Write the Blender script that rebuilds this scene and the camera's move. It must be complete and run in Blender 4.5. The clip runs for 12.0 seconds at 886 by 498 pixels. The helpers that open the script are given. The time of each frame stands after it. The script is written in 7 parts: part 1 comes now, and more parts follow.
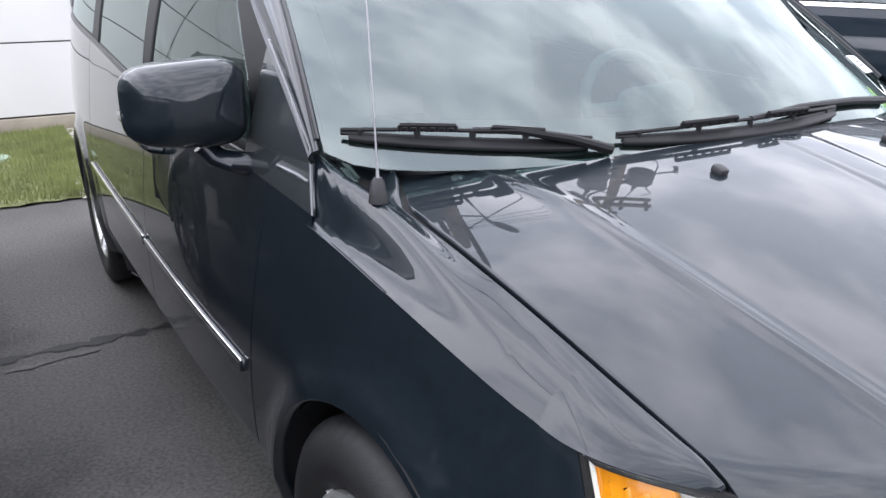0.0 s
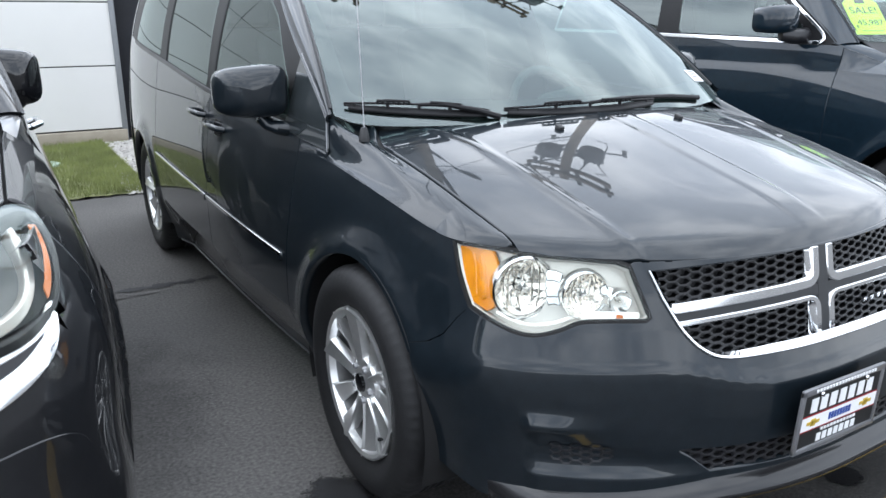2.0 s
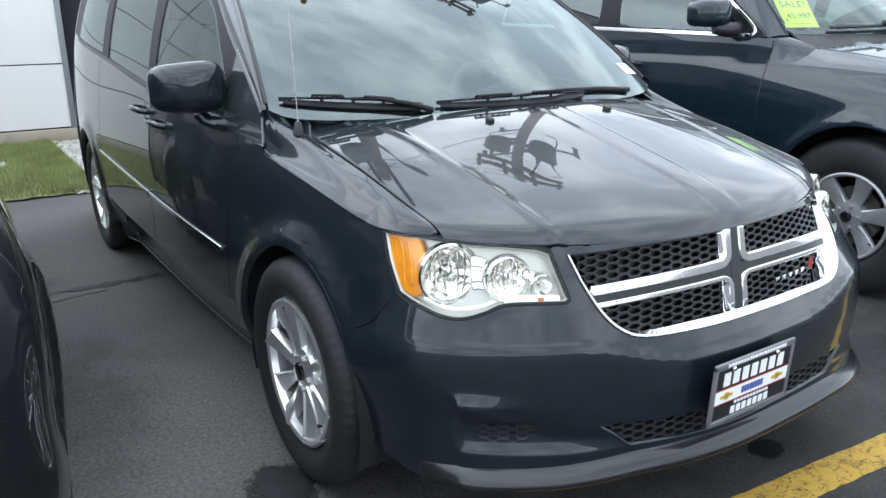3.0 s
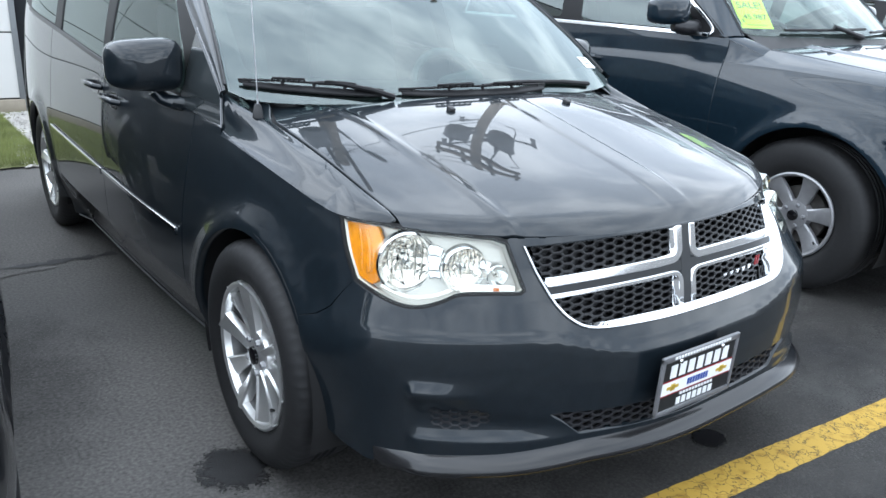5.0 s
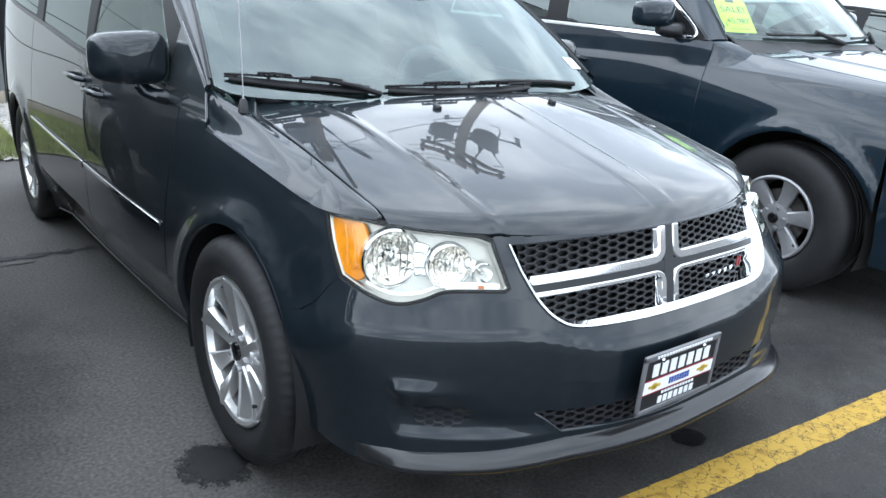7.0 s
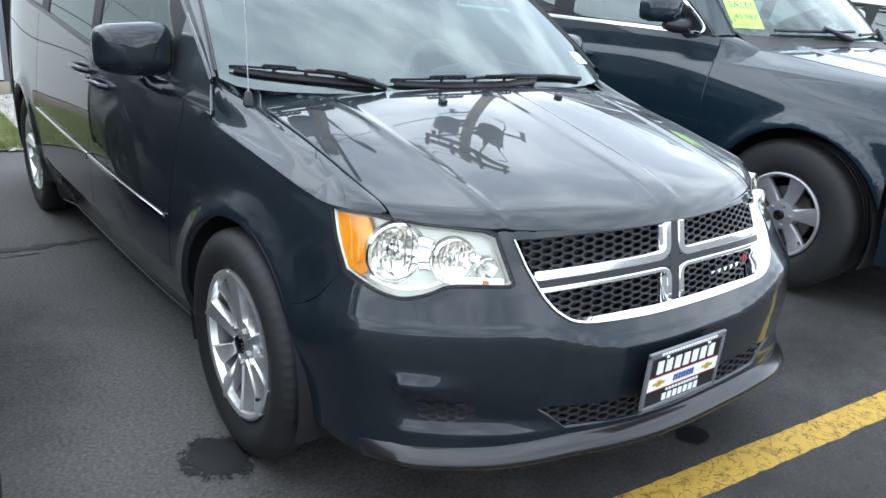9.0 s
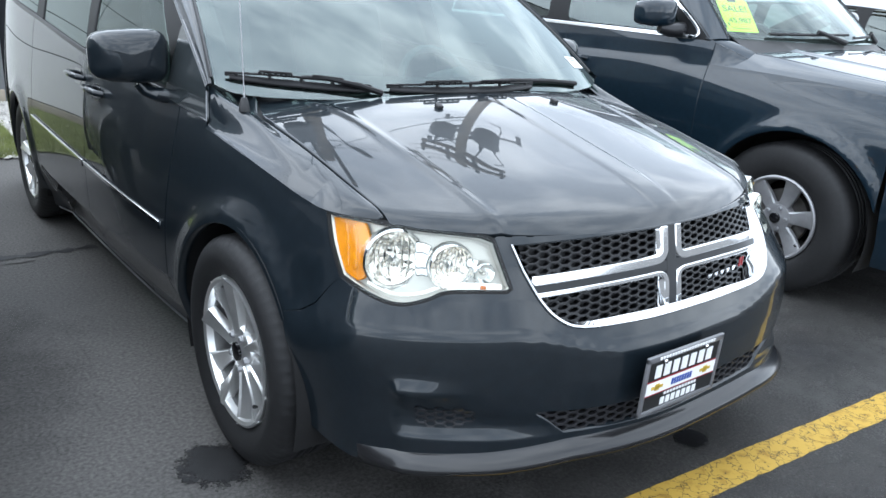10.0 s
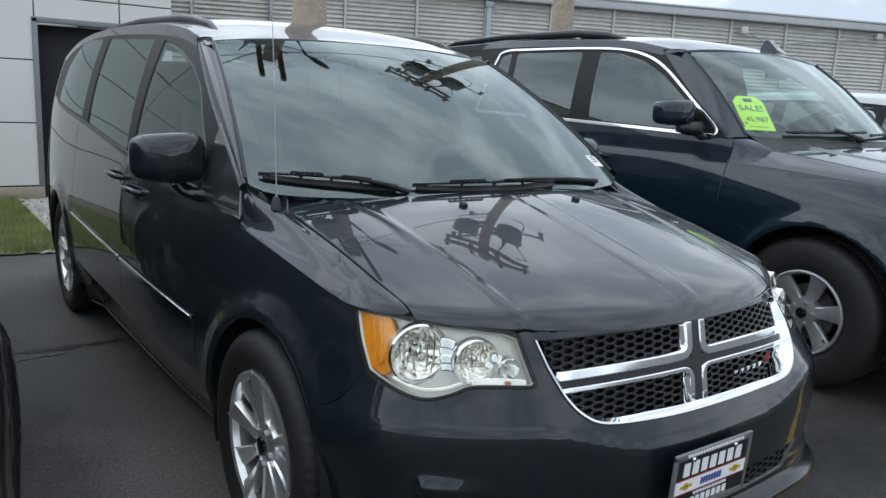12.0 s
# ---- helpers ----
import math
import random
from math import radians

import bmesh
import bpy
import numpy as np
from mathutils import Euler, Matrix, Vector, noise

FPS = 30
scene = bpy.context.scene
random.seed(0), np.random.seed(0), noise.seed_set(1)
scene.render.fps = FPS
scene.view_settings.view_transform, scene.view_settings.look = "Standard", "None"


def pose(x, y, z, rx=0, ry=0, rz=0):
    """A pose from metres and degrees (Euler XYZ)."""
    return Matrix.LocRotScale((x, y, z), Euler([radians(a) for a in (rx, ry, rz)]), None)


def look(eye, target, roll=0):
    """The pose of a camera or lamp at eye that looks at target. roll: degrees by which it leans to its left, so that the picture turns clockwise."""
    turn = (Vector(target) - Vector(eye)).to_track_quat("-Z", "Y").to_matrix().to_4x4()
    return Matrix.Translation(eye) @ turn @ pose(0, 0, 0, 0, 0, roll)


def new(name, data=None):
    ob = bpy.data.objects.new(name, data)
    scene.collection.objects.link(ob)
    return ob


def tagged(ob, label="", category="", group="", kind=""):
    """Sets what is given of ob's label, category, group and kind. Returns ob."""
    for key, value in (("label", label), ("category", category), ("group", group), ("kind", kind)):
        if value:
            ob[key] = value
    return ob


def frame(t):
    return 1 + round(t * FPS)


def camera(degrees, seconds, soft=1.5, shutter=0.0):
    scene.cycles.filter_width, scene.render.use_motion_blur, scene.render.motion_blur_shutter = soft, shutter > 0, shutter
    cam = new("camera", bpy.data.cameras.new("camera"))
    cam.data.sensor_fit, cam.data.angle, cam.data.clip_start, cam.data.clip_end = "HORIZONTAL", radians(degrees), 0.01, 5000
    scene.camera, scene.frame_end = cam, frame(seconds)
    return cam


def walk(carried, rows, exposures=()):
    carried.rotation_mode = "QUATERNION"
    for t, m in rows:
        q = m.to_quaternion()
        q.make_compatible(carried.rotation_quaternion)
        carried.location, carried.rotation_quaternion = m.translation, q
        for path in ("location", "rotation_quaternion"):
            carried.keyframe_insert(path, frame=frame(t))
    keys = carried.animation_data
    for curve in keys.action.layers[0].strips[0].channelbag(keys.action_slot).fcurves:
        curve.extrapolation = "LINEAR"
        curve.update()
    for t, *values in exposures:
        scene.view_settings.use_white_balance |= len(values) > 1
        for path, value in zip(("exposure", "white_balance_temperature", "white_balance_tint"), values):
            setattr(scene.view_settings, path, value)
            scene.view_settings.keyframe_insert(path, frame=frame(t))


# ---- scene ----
cam = camera(59.5, 12.0)
PATH = [
    (0, (-1.373, -0.981, 1.412), (-0.406, 0.645, 0.762), -0.5),
    (0.5, (-1.511, -1.357, 1.414), (-0.654, 0.338, 0.787), -0.7),
    (1, (-1.673, -1.634, 1.408), (-0.824, 0.065, 0.782), -0.7),
    (1.5, (-1.809, -1.802, 1.424), (-0.914, -0.118, 0.82), -1.2),
    (2, (-1.804, -1.979, 1.424), (-0.832, -0.328, 0.85), -0.1),
    (2.5, (-1.787, -2.066, 1.434), (-0.728, -0.473, 0.852), 0.2),
    (3, (-1.763, -2.085, 1.425), (-0.714, -0.486, 0.84), -0.4),
    (3.2, (-1.759, -2.085, 1.434), (-0.687, -0.504, 0.839), -0.2),
    (5, (-1.773, -2.093, 1.437), (-0.637, -0.567, 0.818), 2.2),
    (5.5, (-1.78, -2.093, 1.439), (-0.611, -0.592, 0.821), 2.7),
    (6, (-1.786, -2.094, 1.44), (-0.622, -0.589, 0.821), 2.7),
    (6.5, (-1.787, -2.091, 1.435), (-0.61, -0.597, 0.815), 3.0),
    (7, (-1.782, -2.091, 1.433), (-0.609, -0.593, 0.814), 3.3),
    (9, (-1.779, -2.083, 1.431), (-0.616, -0.584, 0.798), 3.7),
    (9.5, (-1.778, -2.08, 1.429), (-0.607, -0.59, 0.789), 3.7),
    (10, (-1.779, -2.08, 1.432), (-0.607, -0.583, 0.811), 3.4),
    (10.5, (-1.787, -2.09, 1.436), (-0.627, -0.545, 0.921), 2.7),
    (11, (-1.804, -2.101, 1.447), (-0.672, -0.506, 1.032), 2.4),
    (11.5, (-1.806, -2.105, 1.444), (-0.677, -0.502, 1.048), 2.7),
    (12, (-1.804, -2.108, 1.449), (-0.655, -0.518, 1.056), 2.9),
]
walk(cam, [(t, look(eye, target, roll)) for t, eye, target, roll in PATH],
     exposures=[(0.0, 1.30, 6180, 16), (0.8, 1.14, 6160, 14), (1.5, 1.08, 6050, 11), (3.0, 1.02, 5890, 8), (5.0, 1.18, 5810, 7), (10.3, 1.20, 5810, 7), (10.5, 1.20, 5830, 7), (11.0, 0.62, 5910, 7), (11.35, 0.05, 5910, 6), (11.6, 0.04, 5910, 6), (12.0, 0.11, 5940, 7)])

# ---- sky and light ----
world = bpy.data.worlds.new("world")
scene.world = world
world.use_nodes = True
wn, wl = world.node_tree.nodes, world.node_tree.links
SUN_EL, SUN_ROT = radians(52), radians(-40)
sky = wn.new("ShaderNodeTexSky")
sky.sky_type, sky.sun_disc = "NISHITA", False
sky.sun_elevation, sky.sun_rotation = SUN_EL, SUN_ROT
wco = wn.new("ShaderNodeTexCoord")
wmap = wn.new("ShaderNodeMapping")
wmap.inputs["Scale"].default_value = (1.0, 1.0, 2.2)
wl.new(wco.outputs["Generated"], wmap.inputs["Vector"])
cloud = wn.new("ShaderNodeTexNoise")
cloud.inputs["Scale"].default_value, cloud.inputs["Detail"].default_value = 3.4, 9.0
cloud.inputs["Roughness"].default_value = 0.55
wl.new(wmap.outputs["Vector"], cloud.inputs["Vector"])
cramp = wn.new("ShaderNodeValToRGB")
cramp.color_ramp.elements[0].position, cramp.color_ramp.elements[0].color = 0.40, (5.6, 6.0, 6.6, 1)
cramp.color_ramp.elements[1].position, cramp.color_ramp.elements[1].color = 0.62, (11.6, 11.7, 11.8, 1)
wl.new(cloud.outputs["Fac"], cramp.inputs["Fac"])
wmix = wn.new("ShaderNodeMix")
wmix.data_type = "RGBA"
wmix.inputs[0].default_value = 0.93
wl.new(sky.outputs["Color"], wmix.inputs[6])
wl.new(cramp.outputs["Color"], wmix.inputs[7])
# the cloud layer is brighter round the hidden sun
wnorm, wdot, wglow, wmul = wn.new("ShaderNodeVectorMath"), wn.new("ShaderNodeVectorMath"), wn.new("ShaderNodeMapRange"), wn.new("ShaderNodeMix")
wnorm.operation, wdot.operation = "NORMALIZE", "DOT_PRODUCT"
wdot.inputs[1].default_value = (-0.21, 0.58, 0.79)
for slot, value in zip((1, 2, 3, 4), (0.2, 1.0, 0.82, 1.22)):
    wglow.inputs[slot].default_value = value
wmul.data_type, wmul.blend_type, wmul.inputs[0].default_value = "RGBA", "MULTIPLY", 1.0
wl.new(wco.outputs["Generated"], wnorm.inputs[0]), wl.new(wnorm.outputs[0], wdot.inputs[0]), wl.new(wdot.outputs["Value"], wglow.inputs[0])
wl.new(wmix.outputs[2], wmul.inputs[6]), wl.new(wglow.outputs[0], wmul.inputs[7])
wl.new(wmul.outputs[2], wn["Background"].inputs["Color"])
wn["Background"].inputs["Strength"].default_value = 0.15
sun_data = bpy.data.lights.new("sun", "SUN")
sun_data.energy, sun_data.angle, sun_data.color = 0.55, radians(170), (1.0, 0.96, 0.9)
sun = new("sun", sun_data)
sun.matrix_world = pose(0, 0, 20, 38, 0, 200)
scene.view_settings.exposure = 0.0


# ---- materials ----
def mat(name, color, rough=0.5, metal=0.0, vary=0.0, scale=40.0, bump=0.0, bump_scale=200.0, coat=0.0, spec=0.5,
        trans=0.0, ior=1.45, emit=None):
    """A principled material with noise at two scales in colour, roughness and relief."""
    m = bpy.data.materials.new(name)
    m.use_nodes = True
    n, l = m.node_tree.nodes, m.node_tree.links
    p = n["Principled BSDF"]
    p.inputs["Base Color"].default_value = (*color, 1)
    p.inputs["Roughness"].default_value, p.inputs["Metallic"].default_value = rough, metal
    p.inputs["Coat Weight"].default_value, p.inputs["Coat Roughness"].default_value = coat, 0.015
    p.inputs["Specular IOR Level"].default_value = spec
    p.inputs["Transmission Weight"].default_value, p.inputs["IOR"].default_value = trans, ior
    if vary or bump:
        co = n.new("ShaderNodeTexCoord")
    if vary:
        a, b, mx, ra = n.new("ShaderNodeTexNoise"), n.new("ShaderNodeTexNoise"), n.new("ShaderNodeMath"), n.new("ShaderNodeValToRGB")
        a.inputs["Scale"].default_value, b.inputs["Scale"].default_value = scale, scale * 0.11
        a.inputs["Detail"].default_value = b.inputs["Detail"].default_value = 5
        mx.operation = "MULTIPLY_ADD"
        mx.inputs[1].default_value = 0.5
        half = n.new("ShaderNodeMath")
        half.operation, half.inputs[1].default_value = "MULTIPLY", 0.5
        l.new(co.outputs["Object"], a.inputs["Vector"]), l.new(co.outputs["Object"], b.inputs["Vector"])
        l.new(b.outputs["Fac"], half.inputs[0]), l.new(a.outputs["Fac"], mx.inputs[0]), l.new(half.outputs[0], mx.inputs[2])
        ra.color_ramp.elements[0].position, ra.color_ramp.elements[1].position = 0.3, 0.7
        ra.color_ramp.elements[0].color = (*[c * (1 - vary) for c in color], 1)
        ra.color_ramp.elements[1].color = (*[min(1, c * (1 + vary)) for c in color], 1)
        l.new(mx.outputs[0], ra.inputs["Fac"]), l.new(ra.outputs["Color"], p.inputs["Base Color"])
    if bump:
        t, bp = n.new("ShaderNodeTexNoise"), n.new("ShaderNodeBump")
        t.inputs["Scale"].default_value, t.inputs["Detail"].default_value = bump_scale, 4
        bp.inputs["Strength"].default_value, bp.inputs["Distance"].default_value = bump, 0.004
        l.new(co.outputs["Object"], t.inputs["Vector"]), l.new(t.outputs["Fac"], bp.inputs["Height"])
        l.new(bp.outputs["Normal"], p.inputs["Normal"])
    return m


def thin_glass(name, tint, r0):
    """A pane: clear, tinted, with gloss that grows towards grazing angles."""
    m = bpy.data.materials.new(name)
    m.use_nodes = True
    n, l = m.node_tree.nodes, m.node_tree.links
    n.remove(n["Principled BSDF"])
    tr, gl, mx, lw, pw, ma = (n.new("ShaderNode" + s) for s in ("BsdfTransparent", "BsdfGlossy", "MixShader", "LayerWeight", "Math", "Math"))
    tr.inputs["Color"].default_value = (*tint, 1)
    gl.inputs["Roughness"].default_value, gl.inputs["Color"].default_value = 0.0, (0.90, 1.0, 0.985, 1)
    lw.inputs["Blend"].default_value = 0.5
    pw.operation, pw.inputs[1].default_value = "POWER", 5.0
    ma.operation, ma.inputs[1].default_value, ma.inputs[2].default_value = "MULTIPLY_ADD", 1 - r0, r0
    l.new(lw.outputs["Facing"], pw.inputs[0]), l.new(pw.outputs[0], ma.inputs[0]), l.new(ma.outputs[0], mx.inputs[0])
    l.new(tr.outputs[0], mx.inputs[1]), l.new(gl.outputs[0], mx.inputs[2]), l.new(mx.outputs[0], n["Material Output"].inputs["Surface"])
    return m


PAINT = mat("black_paint", (0.0080, 0.0118, 0.0155), 0.34, coat=1.0, vary=0.25, scale=300, spec=0.10)
NAVY = mat("dark_navy_paint", (0.006, 0.0135, 0.0215), 0.3, coat=1.0, vary=0.25, scale=300, spec=0.12)
GREY = mat("dark_grey_paint", (0.010, 0.0105, 0.012), 0.35, metal=0.1, coat=1.0, vary=0.2, scale=500, spec=0.12)
SILVER = mat("silver_paint", (0.42, 0.43, 0.44), 0.3, metal=0.5, coat=0.8, vary=0.06, scale=300)
SURROUND = mat("dull_black_surround", (0.008, 0.008, 0.009), 0.4, spec=0.25, vary=0.15)
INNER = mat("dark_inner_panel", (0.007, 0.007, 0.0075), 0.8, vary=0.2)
PLASTIC = mat("black_plastic", (0.020, 0.020, 0.021), 0.5, vary=0.25, scale=60, bump=0.15, bump_scale=500)
SATIN = mat("satin_black_plastic", (0.016, 0.016, 0.018), 0.3, vary=0.2, scale=60)
DAM = mat("semi_gloss_black_lip", (0.012, 0.012, 0.013), 0.2, coat=0.2, vary=0.15, scale=60)
GLOSSB = mat("gloss_black_trim", (0.006, 0.006, 0.007), 0.08, coat=0.5, vary=0.1)
BARREL = mat("brake_dust_alloy", (0.085, 0.08, 0.076), 0.5, metal=0.4, vary=0.35, scale=30)
SILVERBARREL = mat("silver_rim_barrel", (0.22, 0.22, 0.22), 0.4, metal=0.55, vary=0.2, scale=30)
RUBBER = mat("tyre_rubber", (0.014, 0.014, 0.0148), 0.62, vary=0.3, scale=50, bump=0.25, bump_scale=300)
ALLOY = mat("silver_alloy", (0.86, 0.86, 0.85), 0.30, metal=0.88, vary=0.06, scale=60, coat=0.3)
DARKALLOY = mat("dark_gloss_alloy", (0.045, 0.046, 0.05), 0.15, metal=0.8, vary=0.1, coat=0.5)
LAMPDARK = mat("grey_lamp_housing", (0.17, 0.175, 0.18), 0.35, metal=0.5, vary=0.12)
DULL = mat("dull_silver_alloy", (0.36, 0.36, 0.37), 0.4, metal=0.6, vary=0.12, scale=40)
DISC = mat("brake_steel", (0.16, 0.15, 0.14), 0.45, metal=0.8, vary=0.3, scale=30)
CHROME = mat("chrome", (0.83, 0.84, 0.85), 0.06, metal=1.0, vary=0.03, scale=20)
BARGREY = mat("dark_grey_satin_metal", (0.030, 0.031, 0.033), 0.4, metal=0.2, vary=0.12)
PLATEGREY = mat("grey_plate_frame", (0.20, 0.20, 0.21), 0.35, metal=0.4, vary=0.1)
REFLECT = mat("lamp_reflector", (0.91, 0.87, 0.82), 0.16, metal=1.0, vary=0.03)
LAMPGREY = mat("lamp_bezel_silver", (0.58, 0.555, 0.525), 0.28, metal=0.6, vary=0.06)
AMBER = mat("amber_plastic", (0.90, 0.275, 0.004), 0.10, vary=0.35, scale=35, coat=0.6)
AMBERDIM = mat("dim_amber_marker", (0.45, 0.12, 0.02), 0.2, vary=0.15, coat=0.5)
CLEARBACK = bpy.data.materials.new("clear_inner_face")
CLEARBACK.use_nodes = True
CLEARBACK.node_tree.nodes.remove(CLEARBACK.node_tree.nodes["Principled BSDF"])
_clear = CLEARBACK.node_tree.nodes.new("ShaderNodeBsdfTransparent")
_clear.inputs["Color"].default_value = (0.93, 0.96, 0.95, 1)
CLEARBACK.node_tree.links.new(_clear.outputs[0], CLEARBACK.node_tree.nodes["Material Output"].inputs["Surface"])
GLASS = thin_glass("clear_lens", (0.99, 0.975, 0.95), 0.02)
WSHIELD = thin_glass("windshield_glass", (0.38, 0.50, 0.47), 0.118)
TINT = thin_glass("privacy_glass", (0.10, 0.105, 0.105), 0.095)
SOFTT = thin_glass("side_glass", (0.60, 0.70, 0.67), 0.095)
QUARTER = mat("dark_quarter_glass", (0.030, 0.035, 0.037), 0.03, coat=1.0, vary=0.1)
WIPER = mat("matt_black_wiper", (0.009, 0.009, 0.010), 0.5, spec=0.3, vary=0.2)
CABIN = mat("grey_cabin_plastic", (0.10, 0.105, 0.11), 0.7, vary=0.2, scale=30)
CLOTH = mat("grey_seat_cloth", (0.06, 0.062, 0.066), 0.9, vary=0.25, scale=60)
LINING = mat("light_headliner", (0.30, 0.30, 0.29), 0.9, vary=0.1)
WHITE = mat("white_paper", (0.8, 0.8, 0.8), 0.6, vary=0.05)
INK = mat("black_ink", (0.012, 0.012, 0.012), 0.5)
RED = mat("red_ink", (0.26, 0.018, 0.022), 0.4)
BLUE = mat("blue_ink", (0.03, 0.07, 0.3), 0.4)
GOLD = mat("gold_ink", (0.6, 0.42, 0.06), 0.35, metal=0.2)
LIME = mat("fluorescent_yellow_card", (0.62, 0.93, 0.03), 0.55, vary=0.04)


# ---- shape tools ----
def spl(*pts):
    """A natural cubic spline through a few points, straight beyond its ends."""
    xs, ys = np.array([p[0] for p in pts], float), np.array([p[1] for p in pts], float)
    n, h = len(xs), np.diff(xs)
    A, r = np.eye(n), np.zeros(n)
    for i in range(1, n - 1):
        A[i, i - 1:i + 2] = h[i - 1], 2 * (h[i - 1] + h[i]), h[i]
        r[i] = 6 * ((ys[i + 1] - ys[i]) / h[i] - (ys[i] - ys[i - 1]) / h[i - 1])
    M = np.linalg.solve(A, r)

    def f(x):
        x = np.asarray(x, float)
        c = np.clip(x, xs[0], xs[-1])
        i = np.clip(np.searchsorted(xs, c) - 1, 0, n - 2)
        a, b = xs[i + 1] - c, c - xs[i]
        v = (M[i] * a ** 3 + M[i + 1] * b ** 3) / (6 * h[i]) + (ys[i] / h[i] - M[i] * h[i] / 6) * a + (ys[i + 1] / h[i] - M[i + 1] * h[i] / 6) * b
        s0 = (ys[1] - ys[0]) / h[0] - h[0] * (2 * M[0] + M[1]) / 6
        s1 = (ys[-1] - ys[-2]) / h[-1] + h[-1] * (2 * M[-1] + M[-2]) / 6
        return v + np.where(x < xs[0], (x - xs[0]) * s0, 0) + np.where(x > xs[-1], (x - xs[-1]) * s1, 0)
    return f


def lin(*pts):
    xs, ys = [p[0] for p in pts], [p[1] for p in pts]
    return lambda x: np.interp(x, xs, ys)


def smooth(pts, n=6, closed=True):
    """Catmull-Rom through 2D points."""
    P = [np.array(p, float) for p in pts]
    out, m = [], len(P)
    for i in range(m if closed else m - 1):
        if closed:
            a, b, c, d = P[i - 1], P[i], P[(i + 1) % m], P[(i + 2) % m]
        else:
            a, b, c, d = P[max(i - 1, 0)], P[i], P[i + 1], P[min(i + 2, m - 1)]
        for j in range(n):
            t = j / n
            out.append(tuple(0.5 * (2 * b + (c - a) * t + (2 * a - 5 * b + 4 * c - d) * t * t + (3 * b - a - 3 * c + d) * t ** 3)))
    if not closed:
        out.append(tuple(P[-1]))
    return out


def rounded(pts, r, n=5):
    """A polygon with its corners rounded."""
    out, m = [], len(pts)
    for i in range(m):
        a, b, c = (np.array(pts[(i + k) % m], float) for k in (-1, 0, 1))
        u, v = a - b, c - b
        lu, lv = np.hypot(*u), np.hypot(*v)
        d = min(r, lu * 0.45, lv * 0.45)
        p, q = b + u / lu * d, b + v / lv * d
        out += [tuple((1 - t) ** 2 * p + 2 * t * (1 - t) * b + t * t * q) for t in np.linspace(0, 1, n)]
    return out


def inside(poly, pts):
    P, res = np.array(poly), np.zeros(len(pts), bool)
    x, y = pts[:, 0], pts[:, 1]
    for (x0, y0), (x1, y1) in zip(P, np.roll(P, -1, 0)):
        if y0 != y1:
            res ^= ((y0 > y) != (y1 > y)) & (x < (x1 - x0) * (y - y0) / (y1 - y0) + x0)
    return res


def dense(poly, d):
    out = []
    P = [np.array(p, float) for p in poly]
    for a, b in zip(P, P[1:] + P[:1]):
        k = max(1, int(math.ceil(np.hypot(*(b - a)) / d)))
        out += [tuple(a + (b - a) * i / k) for i in range(k)]
    return out


def grow(poly, d):
    """Moves a closed outline outwards (d < 0: inwards)."""
    P = np.array(poly, float)
    area = np.sum(P[:, 0] * np.roll(P[:, 1], -1) - np.roll(P[:, 0], -1) * P[:, 1])
    t = np.roll(P, -1, 0) - np.roll(P, 1, 0)
    nn = np.stack([t[:, 1], -t[:, 0]], 1) * np.sign(area)
    nn /= np.maximum(np.hypot(nn[:, 0], nn[:, 1]), 1e-9)[:, None]
    return [tuple(p) for p in P + nn * d]


def normals(surf, u, v, e=0.002):
    a = surf(u + e, v) - surf(u - e, v)
    b = surf(u, v + e) - surf(u, v - e)
    n = np.cross(a, b)
    return n / np.maximum(np.linalg.norm(n, axis=1), 1e-12)[:, None]


def on(surf, u, v, off=0.0, flip=False):
    """A point on a surface, moved out along its normal."""
    U, V = np.atleast_1d(np.asarray(u, float)), np.atleast_1d(np.asarray(v, float))
    return surf(U, V) + normals(surf, U, V) * (-off if flip else off)


def strip(path, w):
    """An outline of a band along a 2D path; w may differ along it."""
    P = np.array(path, float)
    t = np.gradient(P, axis=0)
    n = np.stack([-t[:, 1], t[:, 0]], 1)
    n /= np.hypot(n[:, 0], n[:, 1])[:, None]
    w = np.broadcast_to(np.asarray(w, float), (len(P),))[:, None] / 2
    return [tuple(p) for p in P + n * w] + [tuple(p) for p in (P - n * w)[::-1]]


class Bag:
    """Vertices, faces and corner normals of one part."""
    def __init__(self):
        self.v, self.f, self.n = [], [], []

    def add(self, verts, faces, norms):
        o = len(self.v)
        self.v += [tuple(p) for p in verts]
        self.f += [tuple(i + o for i in f) for f in faces]
        self.n += [tuple(x) for x in norms]


